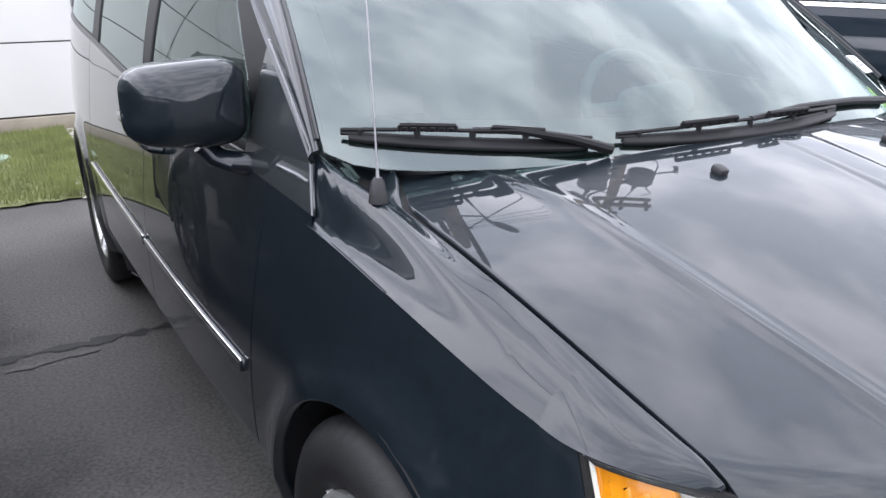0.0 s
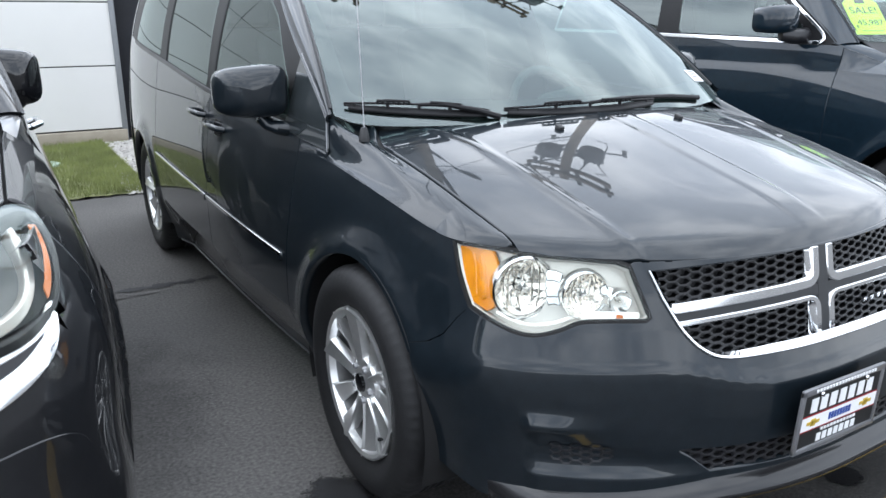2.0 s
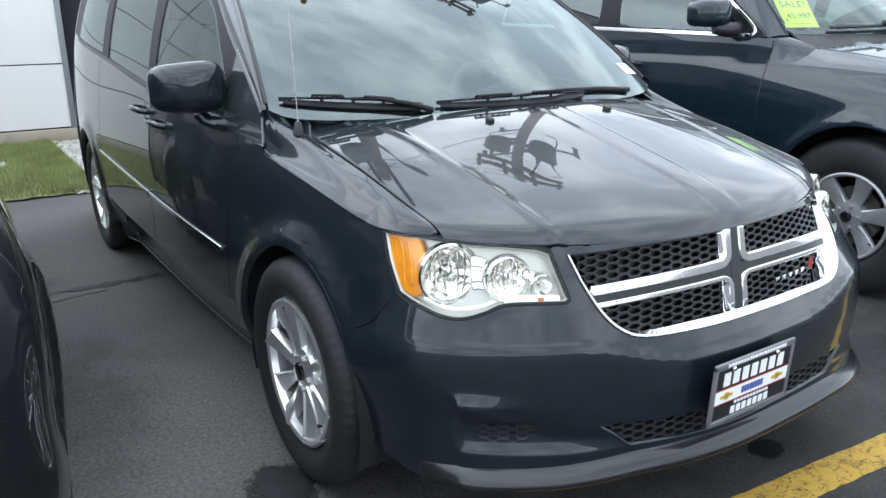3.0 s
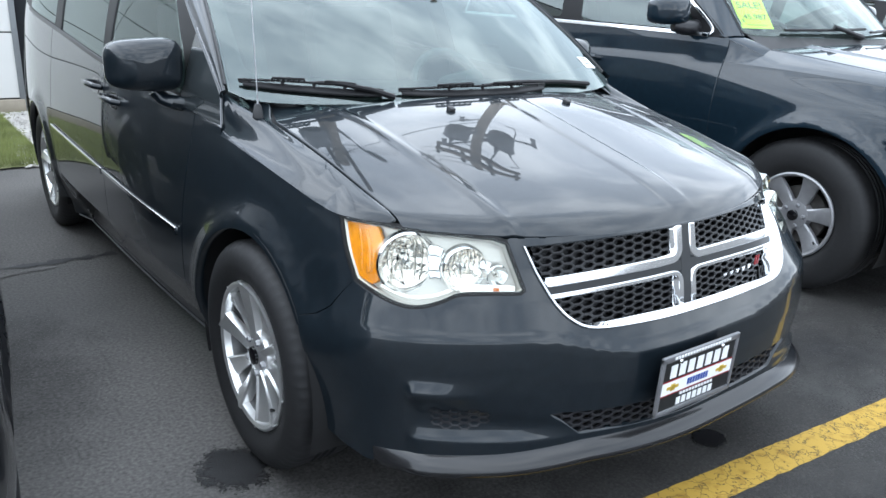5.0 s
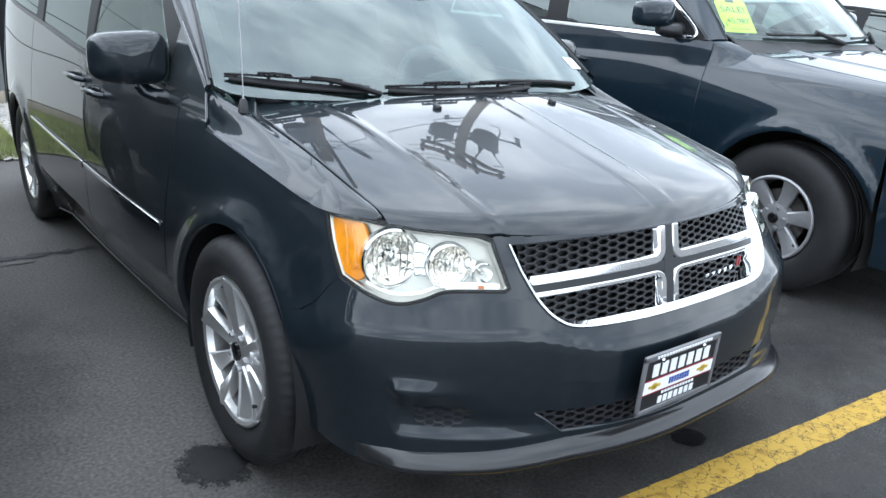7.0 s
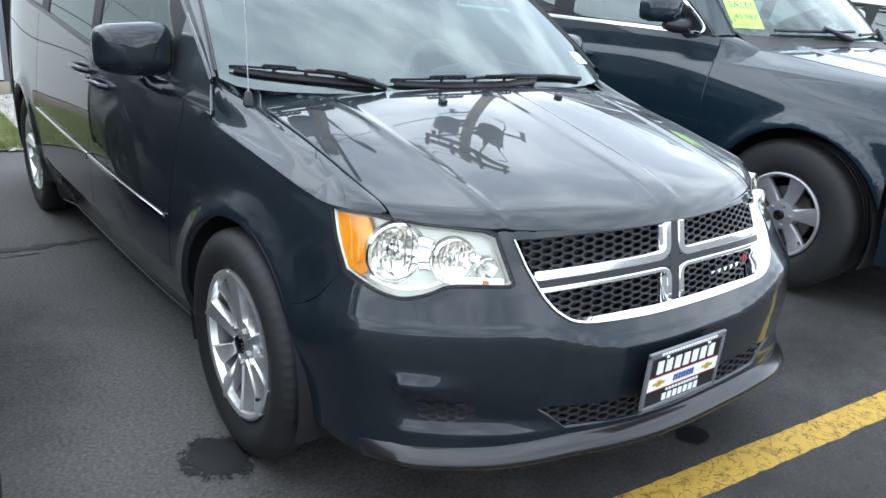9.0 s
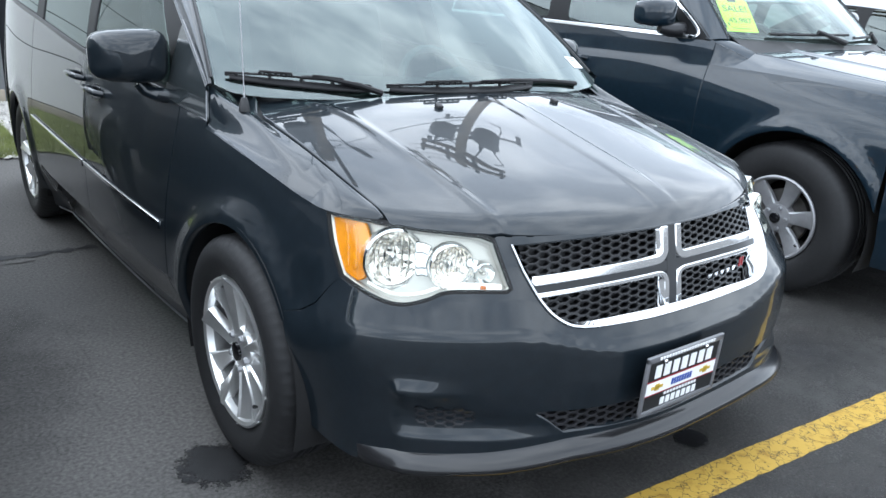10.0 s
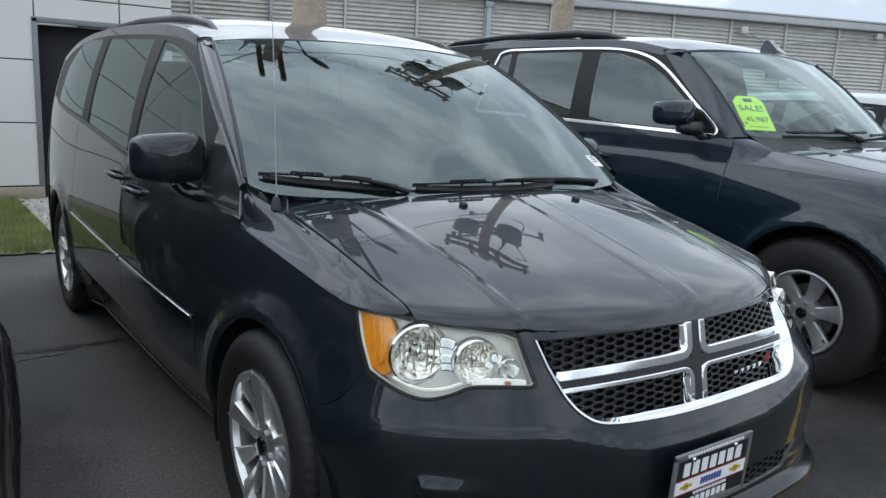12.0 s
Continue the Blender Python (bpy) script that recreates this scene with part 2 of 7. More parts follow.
def patch(bag, surf, poly, res, flip=False, rim=0.012, off=0.0, holes=(), mirror=False, soft=0.0025, drop=None, whole=False):
    """Fills an outline on a smooth surface, with a rounded, turned-in rim. Normals come from the surface."""
    loops = [dense(p, res) for p in (poly, *holes)]
    pts, edges = [], []
    for lp in loops:
        o = len(pts)
        pts += lp
        edges += [(o + i, o + (i + 1) % len(lp)) for i in range(len(lp))]
    B = np.array(loops[0])
    lo, hi = B.min(0), B.max(0)
    gx, gy = np.meshgrid(np.arange(lo[0] + res / 2, hi[0], res), np.arange(lo[1] + res / 2, hi[1], res))
    G = np.stack([gx.ravel(), gy.ravel()], 1)
    ok = inside(poly, G)
    for h in holes:
        ok &= ~inside(h, G)
    G = G[ok]
    E = np.array(pts)
    if len(G):
        keep = np.ones(len(G), bool)
        for s in range(0, len(G), 2000):
            d = np.min(np.hypot(G[s:s + 2000, None, 0] - E[None, :, 0], G[s:s + 2000, None, 1] - E[None, :, 1]), 1)
            keep[s:s + 2000] = d > res * 0.45
        pts = pts + [tuple(p) for p in G[keep]]
    from mathutils.geometry import delaunay_2d_cdt
    V, _, F, orig, _, _ = delaunay_2d_cdt([Vector(p) for p in pts], edges, [], 0, 1e-6)
    uv = np.array([(p.x, p.y) for p in V])
    F = np.array([f for f in F if len(f) == 3])
    cen = uv[F].mean(1)
    ok = inside(loops[0], cen)
    for h in loops[1:]:
        ok &= ~inside(h, cen)
    if drop:
        ok &= ~drop(cen[:, 0], cen[:, 1])
    F = F[ok]
    kept = None
    if whole:
        up = list(range(len(uv)))

        def root_of(i):
            while up[i] != i:
                up[i] = up[up[i]]
                i = up[i]
            return i
        for a, b, c in F.tolist():
            ra, rb, rc = root_of(a), root_of(b), root_of(c)
            up[rb] = ra
            up[root_of(rc)] = ra
        r = np.array([root_of(int(a)) for a in F[:, 0]])
        F = F[r == np.bincount(r).argmax()]
        kept = {(round(float(a), 5), round(float(b), 5)) for a, b in uv[np.unique(F)]}
    N = normals(surf, uv[:, 0], uv[:, 1])
    if flip:
        N = -N
    P = surf(uv[:, 0], uv[:, 1]) + N * off
    if mirror:
        P, N = P * (-1, 1, 1), N * (-1, 1, 1)
    tri = np.cross(P[F[:, 1]] - P[F[:, 0]], P[F[:, 2]] - P[F[:, 0]])
    bad = np.einsum("ij,ij->i", tri, N[F].mean(1)) < 0
    F[bad] = F[bad][:, ::-1]
    bag.add(P, F, N[F].reshape(-1, 3))
    if rim:
        for k, lp in enumerate(loops):
            Q = np.array(lp)
            n = normals(surf, Q[:, 0], Q[:, 1]) * (-1 if flip else 1)
            S = surf(Q[:, 0], Q[:, 1]) + n * off
            if mirror:
                S, n = S * (-1, 1, 1), n * (-1, 1, 1)
            t = np.roll(S, -1, 0) - np.roll(S, 1, 0)
            out = np.cross(t, n)
            out /= np.maximum(np.linalg.norm(out, axis=1), 1e-9)[:, None]
            area = np.sum(Q[:, 0] * np.roll(Q[:, 1], -1) - np.roll(Q[:, 0], -1) * Q[:, 1])
            mid = S.mean(0)
            if np.sum(out * (S - mid)) * (1 if k == 0 else -1) < 0:
                out = -out
            m = len(lp)
            rings = [(S, n), (S - n * soft + out * soft, (n + out) / 1.414), (S - n * rim + out * soft, out)]
            for (A, na), (C, nc) in zip(rings, rings[1:]):
                vs = np.concatenate([A, C])
                fs, ns = [], []
                for i in range(m):
                    j = (i + 1) % m
                    if drop and drop(Q[i:i + 1, 0], Q[i:i + 1, 1])[0] and drop(Q[j:j + 1, 0], Q[j:j + 1, 1])[0]:
                        continue
                    if kept is not None and ((round(float(Q[i, 0]), 5), round(float(Q[i, 1]), 5)) not in kept or (round(float(Q[j, 0]), 5), round(float(Q[j, 1]), 5)) not in kept):
                        continue
                    q = [i, j, m + j, m + i]
                    no = [na[i], na[j], nc[j], nc[i]]
                    if np.dot(np.cross(vs[q[1]] - vs[q[0]], vs[q[2]] - vs[q[0]]), no[0] + no[2]) < 0:
                        q, no = q[::-1], no[::-1]
                    fs.append(q)
                    ns += no
                bag.add(vs, fs, ns)
    return bag


def from_bag(name, bag, material, parent=None, label="", kind="", back=None):
    seen, index, verts = {}, [], []
    for p in bag.v:
        key = (round(p[0], 4), round(p[1], 4), round(p[2], 4))
        if key not in seen:
            seen[key] = len(verts)
            verts.append(p)
        index.append(seen[key])
    faces, norms, slots, c = [], [], [], 0
    for i, f in enumerate(bag.f):
        g = tuple(index[i] for i in f)
        if len(set(g)) == len(g):
            faces.append(g)
            norms += bag.n[c:c + len(f)]
            slots.append(1 if back and i >= back[0] else 0)
        c += len(f)
    me = bpy.data.meshes.new(name)
    me.from_pydata(verts, [], faces)
    me.materials.append(material)
    if back:
        me.materials.append(back[1])
        me.polygons.foreach_set("material_index", slots)
    me.polygons.foreach_set("use_smooth", [True] * len(me.polygons))
    me.normals_split_custom_set([Vector(n) for n in norms])
    ob = new(name, me)
    ob.parent = parent
    return tagged(ob, label, kind=kind)


def part(name, bm, material, parent=None, label="", kind="", flat=False, angle=40):
    """Links a bmesh as one mesh object under a thing or a part."""
    bmesh.ops.recalc_face_normals(bm, faces=bm.faces)
    for f in bm.faces:
        f.smooth = not flat
    for e in bm.edges:
        if len(e.link_faces) == 2 and e.calc_face_angle(0) > radians(angle):
            e.smooth = False
    me = bpy.data.meshes.new(name)
    bm.to_mesh(me)
    bm.free()
    for m in material if isinstance(material, (list, tuple)) else [material]:
        me.materials.append(m)
    ob = new(name, me)
    ob.parent = parent
    return tagged(ob, label, kind=kind)


def box(bm, size, at=(0, 0, 0), rot=(0, 0, 0), bevel=0.0, seg=2):
    r = bmesh.ops.create_cube(bm, size=1)
    bmesh.ops.scale(bm, vec=size, verts=r["verts"])
    if bevel:
        es = list({e for v in r["verts"] for e in v.link_edges})
        g = bmesh.ops.bevel(bm, geom=es, offset=bevel, segments=seg, profile=0.5, affect="EDGES")
        vs = list({v for f in g["faces"] for v in f.verts} | {v for v in r["verts"] if v.is_valid})
    else:
        vs = r["verts"]
    bmesh.ops.transform(bm, matrix=pose(*at, *rot), verts=vs)
    return vs


def tube(bm, pts, radii, seg=10, cap=True):
    """A round bar along points."""
    rings, P = [], [Vector(p) for p in pts]
    rad = radii if isinstance(radii, (list, tuple)) else [radii] * len(P)
    for i, p in enumerate(P):
        d = (P[min(i + 1, len(P) - 1)] - P[max(i - 1, 0)]).normalized()
        u = d.cross(Vector((0, 0, 1)) if abs(d.z) < 0.95 else Vector((1, 0, 0))).normalized()
        w = d.cross(u)
        rings.append([bm.verts.new(p + (u * math.cos(a) + w * math.sin(a)) * rad[i]) for a in (2 * math.pi * k / seg for k in range(seg))])
    for a, b in zip(rings, rings[1:]):
        for k in range(seg):
            bm.faces.new((a[k], a[(k + 1) % seg], b[(k + 1) % seg], b[k]))
    if cap:
        bm.faces.new(rings[0][::-1]), bm.faces.new(rings[-1])
    return rings


def revolve(bm, prof, seg=48, m=None, closed=False):
    """Turns a profile of (radius, height) about x; height runs along -x."""
    rings = []
    for r, h in prof:
        rings.append([bm.verts.new((-h, r * math.cos(2 * math.pi * k / seg), r * math.sin(2 * math.pi * k / seg))) for k in range(seg)])
    pairs = list(zip(rings, rings[1:])) + ([(rings[-1], rings[0])] if closed else [])
    for a, b in pairs:
        for k in range(seg):
            bm.faces.new((a[k], a[(k + 1) % seg], b[(k + 1) % seg], b[k]))
    vs = [v for r in rings for v in r]
    if m:
        bmesh.ops.transform(bm, matrix=m, verts=vs)
    return rings


def empty(name, m, label, category, group=""):
    ob = new(name)
    ob.matrix_world = m
    return tagged(ob, label, category, group)


# ---- car bodies: surfaces of one skin ----
def side_x(k, y, z, front=True):
    y, z = np.asarray(y, float), np.asarray(z, float)
    xe, ze = k["xe"](y), k["ze"](y)
    t = np.clip((ze - z) / (ze - k["sill"]), 0, 1.3)
    x = np.where(z < ze, xe + k["b"](y) * k["P"](t), xe - k["k1"] * (z - ze) - k["k2"] * (z - ze) ** 2)
    if "tuck" in k:
        x = x - k["tuck"](y) * np.clip((0.42 - z) / 0.15, 0, 1.3)
    for hy in (0.0, k["base"]):
        r = np.hypot(y - hy, z - k["hub"])
        x = x + k["flare"] * np.exp(-((r - k["arch"]) / k["flare_w"]) ** 2) * np.clip((z - 0.1) / 0.25, 0, 1) * (z < ze)
    if front:
        c = np.clip((k["yb"] - y) / (k["yb"] - k["y0"](z)), 0, 0.9999)
        x = x * np.sqrt(1 - c * c)
    return x


def side_surf(k):
    return lambda y, z: np.stack([-side_x(k, y, z), y, z + 0 * y], 1)


def front_surf(k):
    def f(u, z):
        th = u / 0.0145 * math.pi / 180
        zq = z
        if "dip" in k:
            a = np.clip((36 - np.abs(u / 0.0145)) / 22, 0, 1)
            zc = 0.645 - k["dip"] * a * a * (3 - 2 * a)
            zq = np.where(z < zc, 0.40 + (z - 0.40) * 0.245 / (zc - 0.40), 0.645 + (z - zc) * 0.175 / (0.82 - zc))
            zq = np.where((z < 0.40) | (z > 0.82), z, zq)
        W, D = side_x(k, np.full_like(z, k["yb"]), z, False), k["yb"] - k["y0"](zq)
        n = k["fn"] + 0 * z
        if "fn_out" in k:
            a = np.clip((u / 0.0145 + 5) / 35, 0, 1)
            n = n + (k["fn_out"](z) - n) * a * a * (3 - 2 * a)
        s, c = np.sin(th), np.abs(np.cos(th))
        r = (np.abs(s) ** n + c ** n) ** (-1 / n)
        x, d = W * s * r, D * c * r
        if "sculpt" in k:
            o = k["sculpt"](np.abs(u / 0.0145), z)
            x, d = x + o * s, d + o * c
        e = 0.01
        m = (side_x(k, np.full_like(z, k["yb"] + e), z, False) - W) / e
        x = x - np.sign(s) * m * d * np.exp(-(d / 0.07) ** 2)
        return np.stack([x, k["yb"] - d, z], 1)
    return f


def hood_z(k, x, y):
    xs, x = x, np.abs(x)
    a, xr, xm = k["drop"](y), k["ridge"](y), k["xg_mid"]
    d = a * (x / xm) ** 2
    yf = k["yb"] - (k["yb"] - k["lip"]) * np.sqrt(np.maximum(0, 1 - (x / k["lip_w"]) ** 2))
    roll = np.clip(1 - (y - yf) / 0.06, 0, 1.5) ** 2 * 0.018
    z = k["hz"](y) - d - roll + k["ridge_h"] * np.exp(-((x - xr) / k.get("ridge_w", 0.022)) ** 2)
    if "spine" in k:
        fade = np.clip((y + 0.80) / 0.12, 0, 1) * np.clip((0.04 - y) / 0.06, 0, 1)
        z = z + k["spine"] * fade / (1 + np.exp(-(0.048 - np.abs(xs - 0.040)) / 0.004))
    if "edge_roll" in k:
        z = z - k["edge_roll"](y) * np.clip((x - 0.60) / 0.17, 0, 1.1) ** 2
    return z


def hood_surf(k):
    return lambda x, y: np.stack([x, y, hood_z(k, x, y)], 1)


def fender_top(k):
    def f(w, y):
        t = w / 0.15
        xg = k["xg"](y)
        xe = k["xe"](np.maximum(y, k["yb"]))
        c = np.clip((k["yb"] - y) / (k["yb"] - k["y0"](k["ze"](y))), 0, 0.9999)
        x = xg + (xe * (1 - c ** k["fn"]) ** (1 / k["fn"]) - xg) * t
        xi = k["xr"](y) if "xr" in k else xg
        xo = xe * (1 - c ** k["fn"]) ** (1 / k["fn"])
        s = np.clip((x - xi) / np.maximum(xo - xi, 0.01), -0.2, 1.2)
        zg = hood_z(k, xi, y)
        z = zg + (k["ze"](y) - zg) * s + k["fbulge"](y) * 4 * s * (1 - s)
        if "crest" in k:
            # a crest that grows out of the fender towards the pillar, steep on its outer side
            sc, so, h = (f(y) for f in k["crest"])
            up, down = np.clip(s / sc, 0, 1), np.clip((so - s) / (so - sc), 0, 1)
            z = z + np.maximum(h, 0) * np.where(s < sc, up * up * (3 - 2 * up), down * down * (3 - 2 * down))
            z = z + 0.03 * np.clip((y - 0.25) / 0.08, 0, 1) * (1 - np.clip(s, 0, 1))
        return np.stack([-x, y, z], 1)
    return f


def shield_surf(k):
    """Windshield: u across (scaled), s up."""
    b, h = k["ws_b"], k["ws_h"]

    def f(u, v):
        n, s = u / 0.75, v / 0.9
        xb, xh = b[0] * n, h[0] * n
        n2 = n * n
        yb, zb = b[1] + (b[2] - b[1]) * n2, b[3] + (b[4] - b[3]) * n2
        yh, zh = h[1] + (h[2] - h[1]) * n2, h[3] + (h[4] - h[3]) * n2
        q = 4 * s * (1 - s) * k["ws_bulge"]
        return np.stack([xb + (xh - xb) * s, yb + (yh - yb) * s - q * 0.5, zb + (zh - zb) * s + q * 0.85], 1)
    return f


def roof_surf(k):
    def f(u, y):
        w = np.clip(u / 0.7, -1, 1)
        zt = k["ztop"](y)
        return np.stack([w * side_x(k, y, zt), y, zt + (k["roof"](y) - zt) * (1 - np.abs(w) ** 2.8)], 1)
    return f


def between(c0, c1, bulge=0.0, up=(0, 0, 1)):
    """A strip between two curves; each gives points for v."""
    def f(u, v):
        t = (u / 0.1)[:, None]
        return c0(v) * (1 - t) + c1(v) * t + np.array(up)[None, :] * (bulge * 4 * t * (1 - t))
    return f


def quad(u0, u1, v0, v1):
    return [(u0, v0), (u1, v0), (u1, v1), (u0, v1)]


def slab(name, surf, poly, res, material, root, thick=0.004, mirror=False, label="", off=0.0, flip=False):
    """A pane of glass with two faces."""
    b = Bag()
    patch(b, surf, poly, res, rim=thick, soft=0.0008, mirror=mirror, off=off, flip=flip)
    front = len(b.f)
    patch(b, surf, poly, res, rim=0, off=thick - off, flip=not flip, mirror=mirror)
    ob = from_bag(name, b, material, root, label, back=(front, CLEARBACK))
    ob.visible_shadow = False
    return ob


def hood_outline(k):
    ys = np.linspace(k["hood_y1"], k["hood_y0"], 14)
    right = [(float(k["xg"](y)) - 0.0065, float(y)) for y in ys]
    xs = np.linspace(right[-1][0], 0, 16)[1:]
    fr = [(float(x), float(k["hood_front"](x))) for x in xs]
    half = right + fr
    rear = [(float(x), float(k["cowl"](x))) for x in np.linspace(0, right[0][0], 12)[1:-1]]
    return half + [(-x, y) for x, y in half[-2::-1]] + [(-x, y) for x, y in rear[::-1]] + [(0, float(k["cowl"](0)))] + rear


def car_shell(k, root, paint):
    """All body panels that a car of this kind has: hood, fenders, doors, glass, pillars and roof."""
    S, F, H, T, WS, RF = side_surf(k), front_surf(k), hood_surf(k), fender_top(k), shield_surf(k), roof_surf(k)
    g, yb, hub, ra, base = 0.003, k["yb"], k["hub"], k["arch"], k["base"]
    ze, zb, sill, zt = k["ze"], k["zb"], k["sill"], k["ztop"]
    d0, d1, d2, yend = k["doors"]
    from_bag("hood", patch(Bag(), H, hood_outline(k), k.get("hood_res", 0.025), rim=0.02, soft=0.0015), paint, root)
    fr = lambda a, b, n, f: [(float(y), float(f(y))) for y in np.linspace(a, b, n)]
    arcf = [(ra * math.cos(a), hub + ra * math.sin(a)) for a in np.linspace(math.acos((yb - (0.002 if "sculpt" in k else 0)) / ra), math.asin((sill - hub) / ra), 26)]
    ftop = ze
    W0, D0 = side_x(k, yb, float(ze(yb)), False), yb - float(k["y0"](float(ze(yb))))
    nose = []
    yt = k["hood_y0"] + 0.004
    outx = lambda y: float(k["xe"](max(y, yb))) * (1 - min(0.999, max(0, (yb - y) / D0)) ** k["fn"]) ** (1 / k["fn"])
    while outx(yt) - float(k["xg"](yt)) < 0.0035:
        yt += 0.002
    for x in np.linspace(float(W0) - 0.0005, outx(yt), 12 if yt < yb else 0):
        y = yb - D0 * max(0.0, 1 - (x / W0) ** k["fn"]) ** (1 / k["fn"])
        c = (yb - y) / D0
        xo = float(k["xe"](max(y, yb))) * (1 - c ** k["fn"]) ** (1 / k["fn"])
        xi = float(k["xg"](y))
        nose.append((0.15 * min(1, max(0.02, (x - xi) / max(0.004, xo - xi))), max(y + 0.002, yt)))
    fpoly = fr(yb + (-0.002 if "sculpt" in k else g), d0 - g, 22, ftop) + [(d0 - g + k["door_rake"], sill)] + arcf[::-1]
    low = lambda y: sill + 0 * y
    arcr = [(base + ra * math.cos(a), hub + ra * math.sin(a)) for a in np.linspace(math.pi - math.asin((sill - hub) / ra), math.asin((sill - hub) / ra), 26)]
    zA = hub + math.sqrt(max(0.0001, ra ** 2 - (base - d2) ** 2)) if d2 > base - ra else sill
    cut = [p for p in arcr if p[0] > d2 + g]
    lead = [p for p in arcr if p[0] < d2 - g]
    belt = lambda y: zb(y) - 0.004
    p_front = [(d0 + g + k["door_rake"], sill)] + fr(d0 + g, d1 - g, 16, belt) + [(d1 - g, sill)]
    p_mid = [(d1 + g, sill)] + fr(d1 + g, d2 - g, 16, belt) + ([(d2 - g, zA)] + lead[::-1] if lead else [(d2 - g, sill)])
    p_quart = ([] if lead else [(d2 + g, sill)]) + fr(d2 + g, yend, 14, belt) + [(yend, sill + 0.1), (base + ra + 0.05, sill)] + cut[::-1] + ([(d2 + g, zA)] if lead else [])
    names = (("fender", fpoly), ("front_door", p_front), ("rear_door", p_mid), ("quarter_panel", p_quart))
    glass = k["glass"]
    for mir in (False, True):
        made = {}
        for nm, poly in names:
            b = patch(Bag(), S, poly, 0.03, flip=k["sf"], rim=0.03, mirror=mir)
            if nm == "fender":
                tp = [(0.010, y) for y in np.linspace(yt, k["pil_y"], 12)] + [(0.15, y) for y in np.linspace(k["pil_y"], max(yb + 0.02, yt), 12)] + nose
                patch(b, T, tp, 0.008 if "crest" in k else 0.025, flip=k["tf"], rim=0.008, soft=0.0015, mirror=mir)
            made[nm] = from_bag(nm, b, paint, root)
        rk = patch(Bag(), S, [(ra + 0.02, sill - 0.004), (base - ra - 0.02, sill - 0.004), (base - ra - 0.02, sill - 0.11), (ra + 0.02, sill - 0.11)], 0.05, flip=k["sf"], mirror=mir, off=-0.035)
        from_bag("rocker_panel", rk, k["sill_mat"], root)
        # frame round the side glass, then the panes
        vv = np.linspace(k["pv0"] + 0.03, 0.86, 9)
        oe = WS(np.full_like(vv, -0.745), vv)
        a0 = [(float(y), float(z)) for y, z in zip(oe[:, 1] + k["pw"](vv / 0.9) - 0.012, oe[:, 2] - k["pd"](vv / 0.9))]
        top = lambda y: zt(y) - k["rail"](y)
        frame_poly = a0 + fr(a0[-1][0] + 0.06, yend - 0.1, 18, top) + fr(yend - 0.02, a0[0][0] + 0.05, 18, lambda y: zb(y) - 0.012)
        from_bag("window_surround", patch(Bag(), S, frame_poly, 0.035, flip=k["sf"], rim=0.01, off=-0.004, mirror=mir,
                                          holes=[grow(p, -0.008) for p, _ in glass]), SURROUND, root, "black window surround and pillars")
        for p, m in glass:
            slab("side_window", S, p, 0.04, m, root, mirror=mir, off=-0.003, flip=k["sf"])
        rail = fr(a0[-1][0] - 0.09, yend, 20, zt) + fr(yend, yend - 0.08, 3, zb)[::1] + fr(yend - 0.1, a0[-1][0] + 0.05, 18, lambda y: top(y) + 0.003)
        from_bag("roof_side_rail", patch(Bag(), S, rail, 0.03, flip=k["sf"], rim=0.01, mirror=mir), paint, root)
        # A-pillar
        sgn = 1 if mir else -1
        edge = lambda v: WS(np.full_like(v, sgn * 0.745), v)

        def outer(v):
            e = edge(v)
            y, z = e[:, 1] + k["pw"](v / 0.9), e[:, 2] - k["pd"](v / 0.9)
            return np.stack([sgn * side_x(k, y, z), y, z], 1)
        ap = between(edge, outer, k["p_bulge"], (sgn * 0.7, -0.3, 0.6))
        from_bag("a_pillar", patch(Bag(), ap, quad(0, 0.1, k["pv0"], 0.905), 0.02, flip=mir, rim=0.01), paint, root)
        bm = bmesh.new()
        tube(bm, [tuple(p) for p in WS(np.full(14, sgn * 0.741), np.linspace(0.03, 0.885, 14))], 0.006, 8)
        part("windshield_moulding", bm, SATIN, root)
        # foot of the pillar, running down into the fender
        yf = k.get("foot_y", 0.0)
        T2 = fender_top(k)
        ft = k.get("foot_t", 0.45)
        foot = Bag()
        e0 = ap(np.array([0.1]), np.array([k["pv0"]]))[0]
        if "crest" not in k:
            low_ = lambda v: T2(0.15 * ft * (v / 0.1) + 0 * v, np.full_like(v, yf)) * (-sgn, 1, 1)
            high = lambda v: ap(v, np.full_like(v, k["pv0"]))
            spine = between(low_, high, 0.006, (sgn * 0.3, -0.5, 0.5))
            foot = patch(Bag(), spine, quad(0, 0.1, 0, 0.1), 0.01, flip=not mir, rim=0)
            crest = lambda q: spine(q, np.full_like(q, 0.1))
            ledge = lambda q: np.stack([sgn * k["xe"](yf + (d0 - g - yf) * q / 0.1), yf + (d0 - g - yf) * q / 0.1, ze(yf + (d0 - g - yf) * q / 0.1) - 0.001], 1)
            patch(foot, between(ledge, crest, -0.004, (sgn * 0.8, 0, 0.5)), quad(0, 0.1, 0, 0.1), 0.01, flip=mir, rim=0)
        tri = [(d0 - g, float(ze(d0)) - 0.004), (d0 - g, float(zb(d0)) + 0.0), (float(a0[0][0]) + 0.03, float(a0[0][1]) + 0.0), (float(e0[1]), float(e0[2]))] + ([(k["sail"], float(ze(k["sail"])) - 0.002)] if "sail" in k else [])
        patch(foot, S, tri, 0.02, flip=k["sf"], rim=0, mirror=mir)
        from_bag("pillar_foot", foot, paint, root)
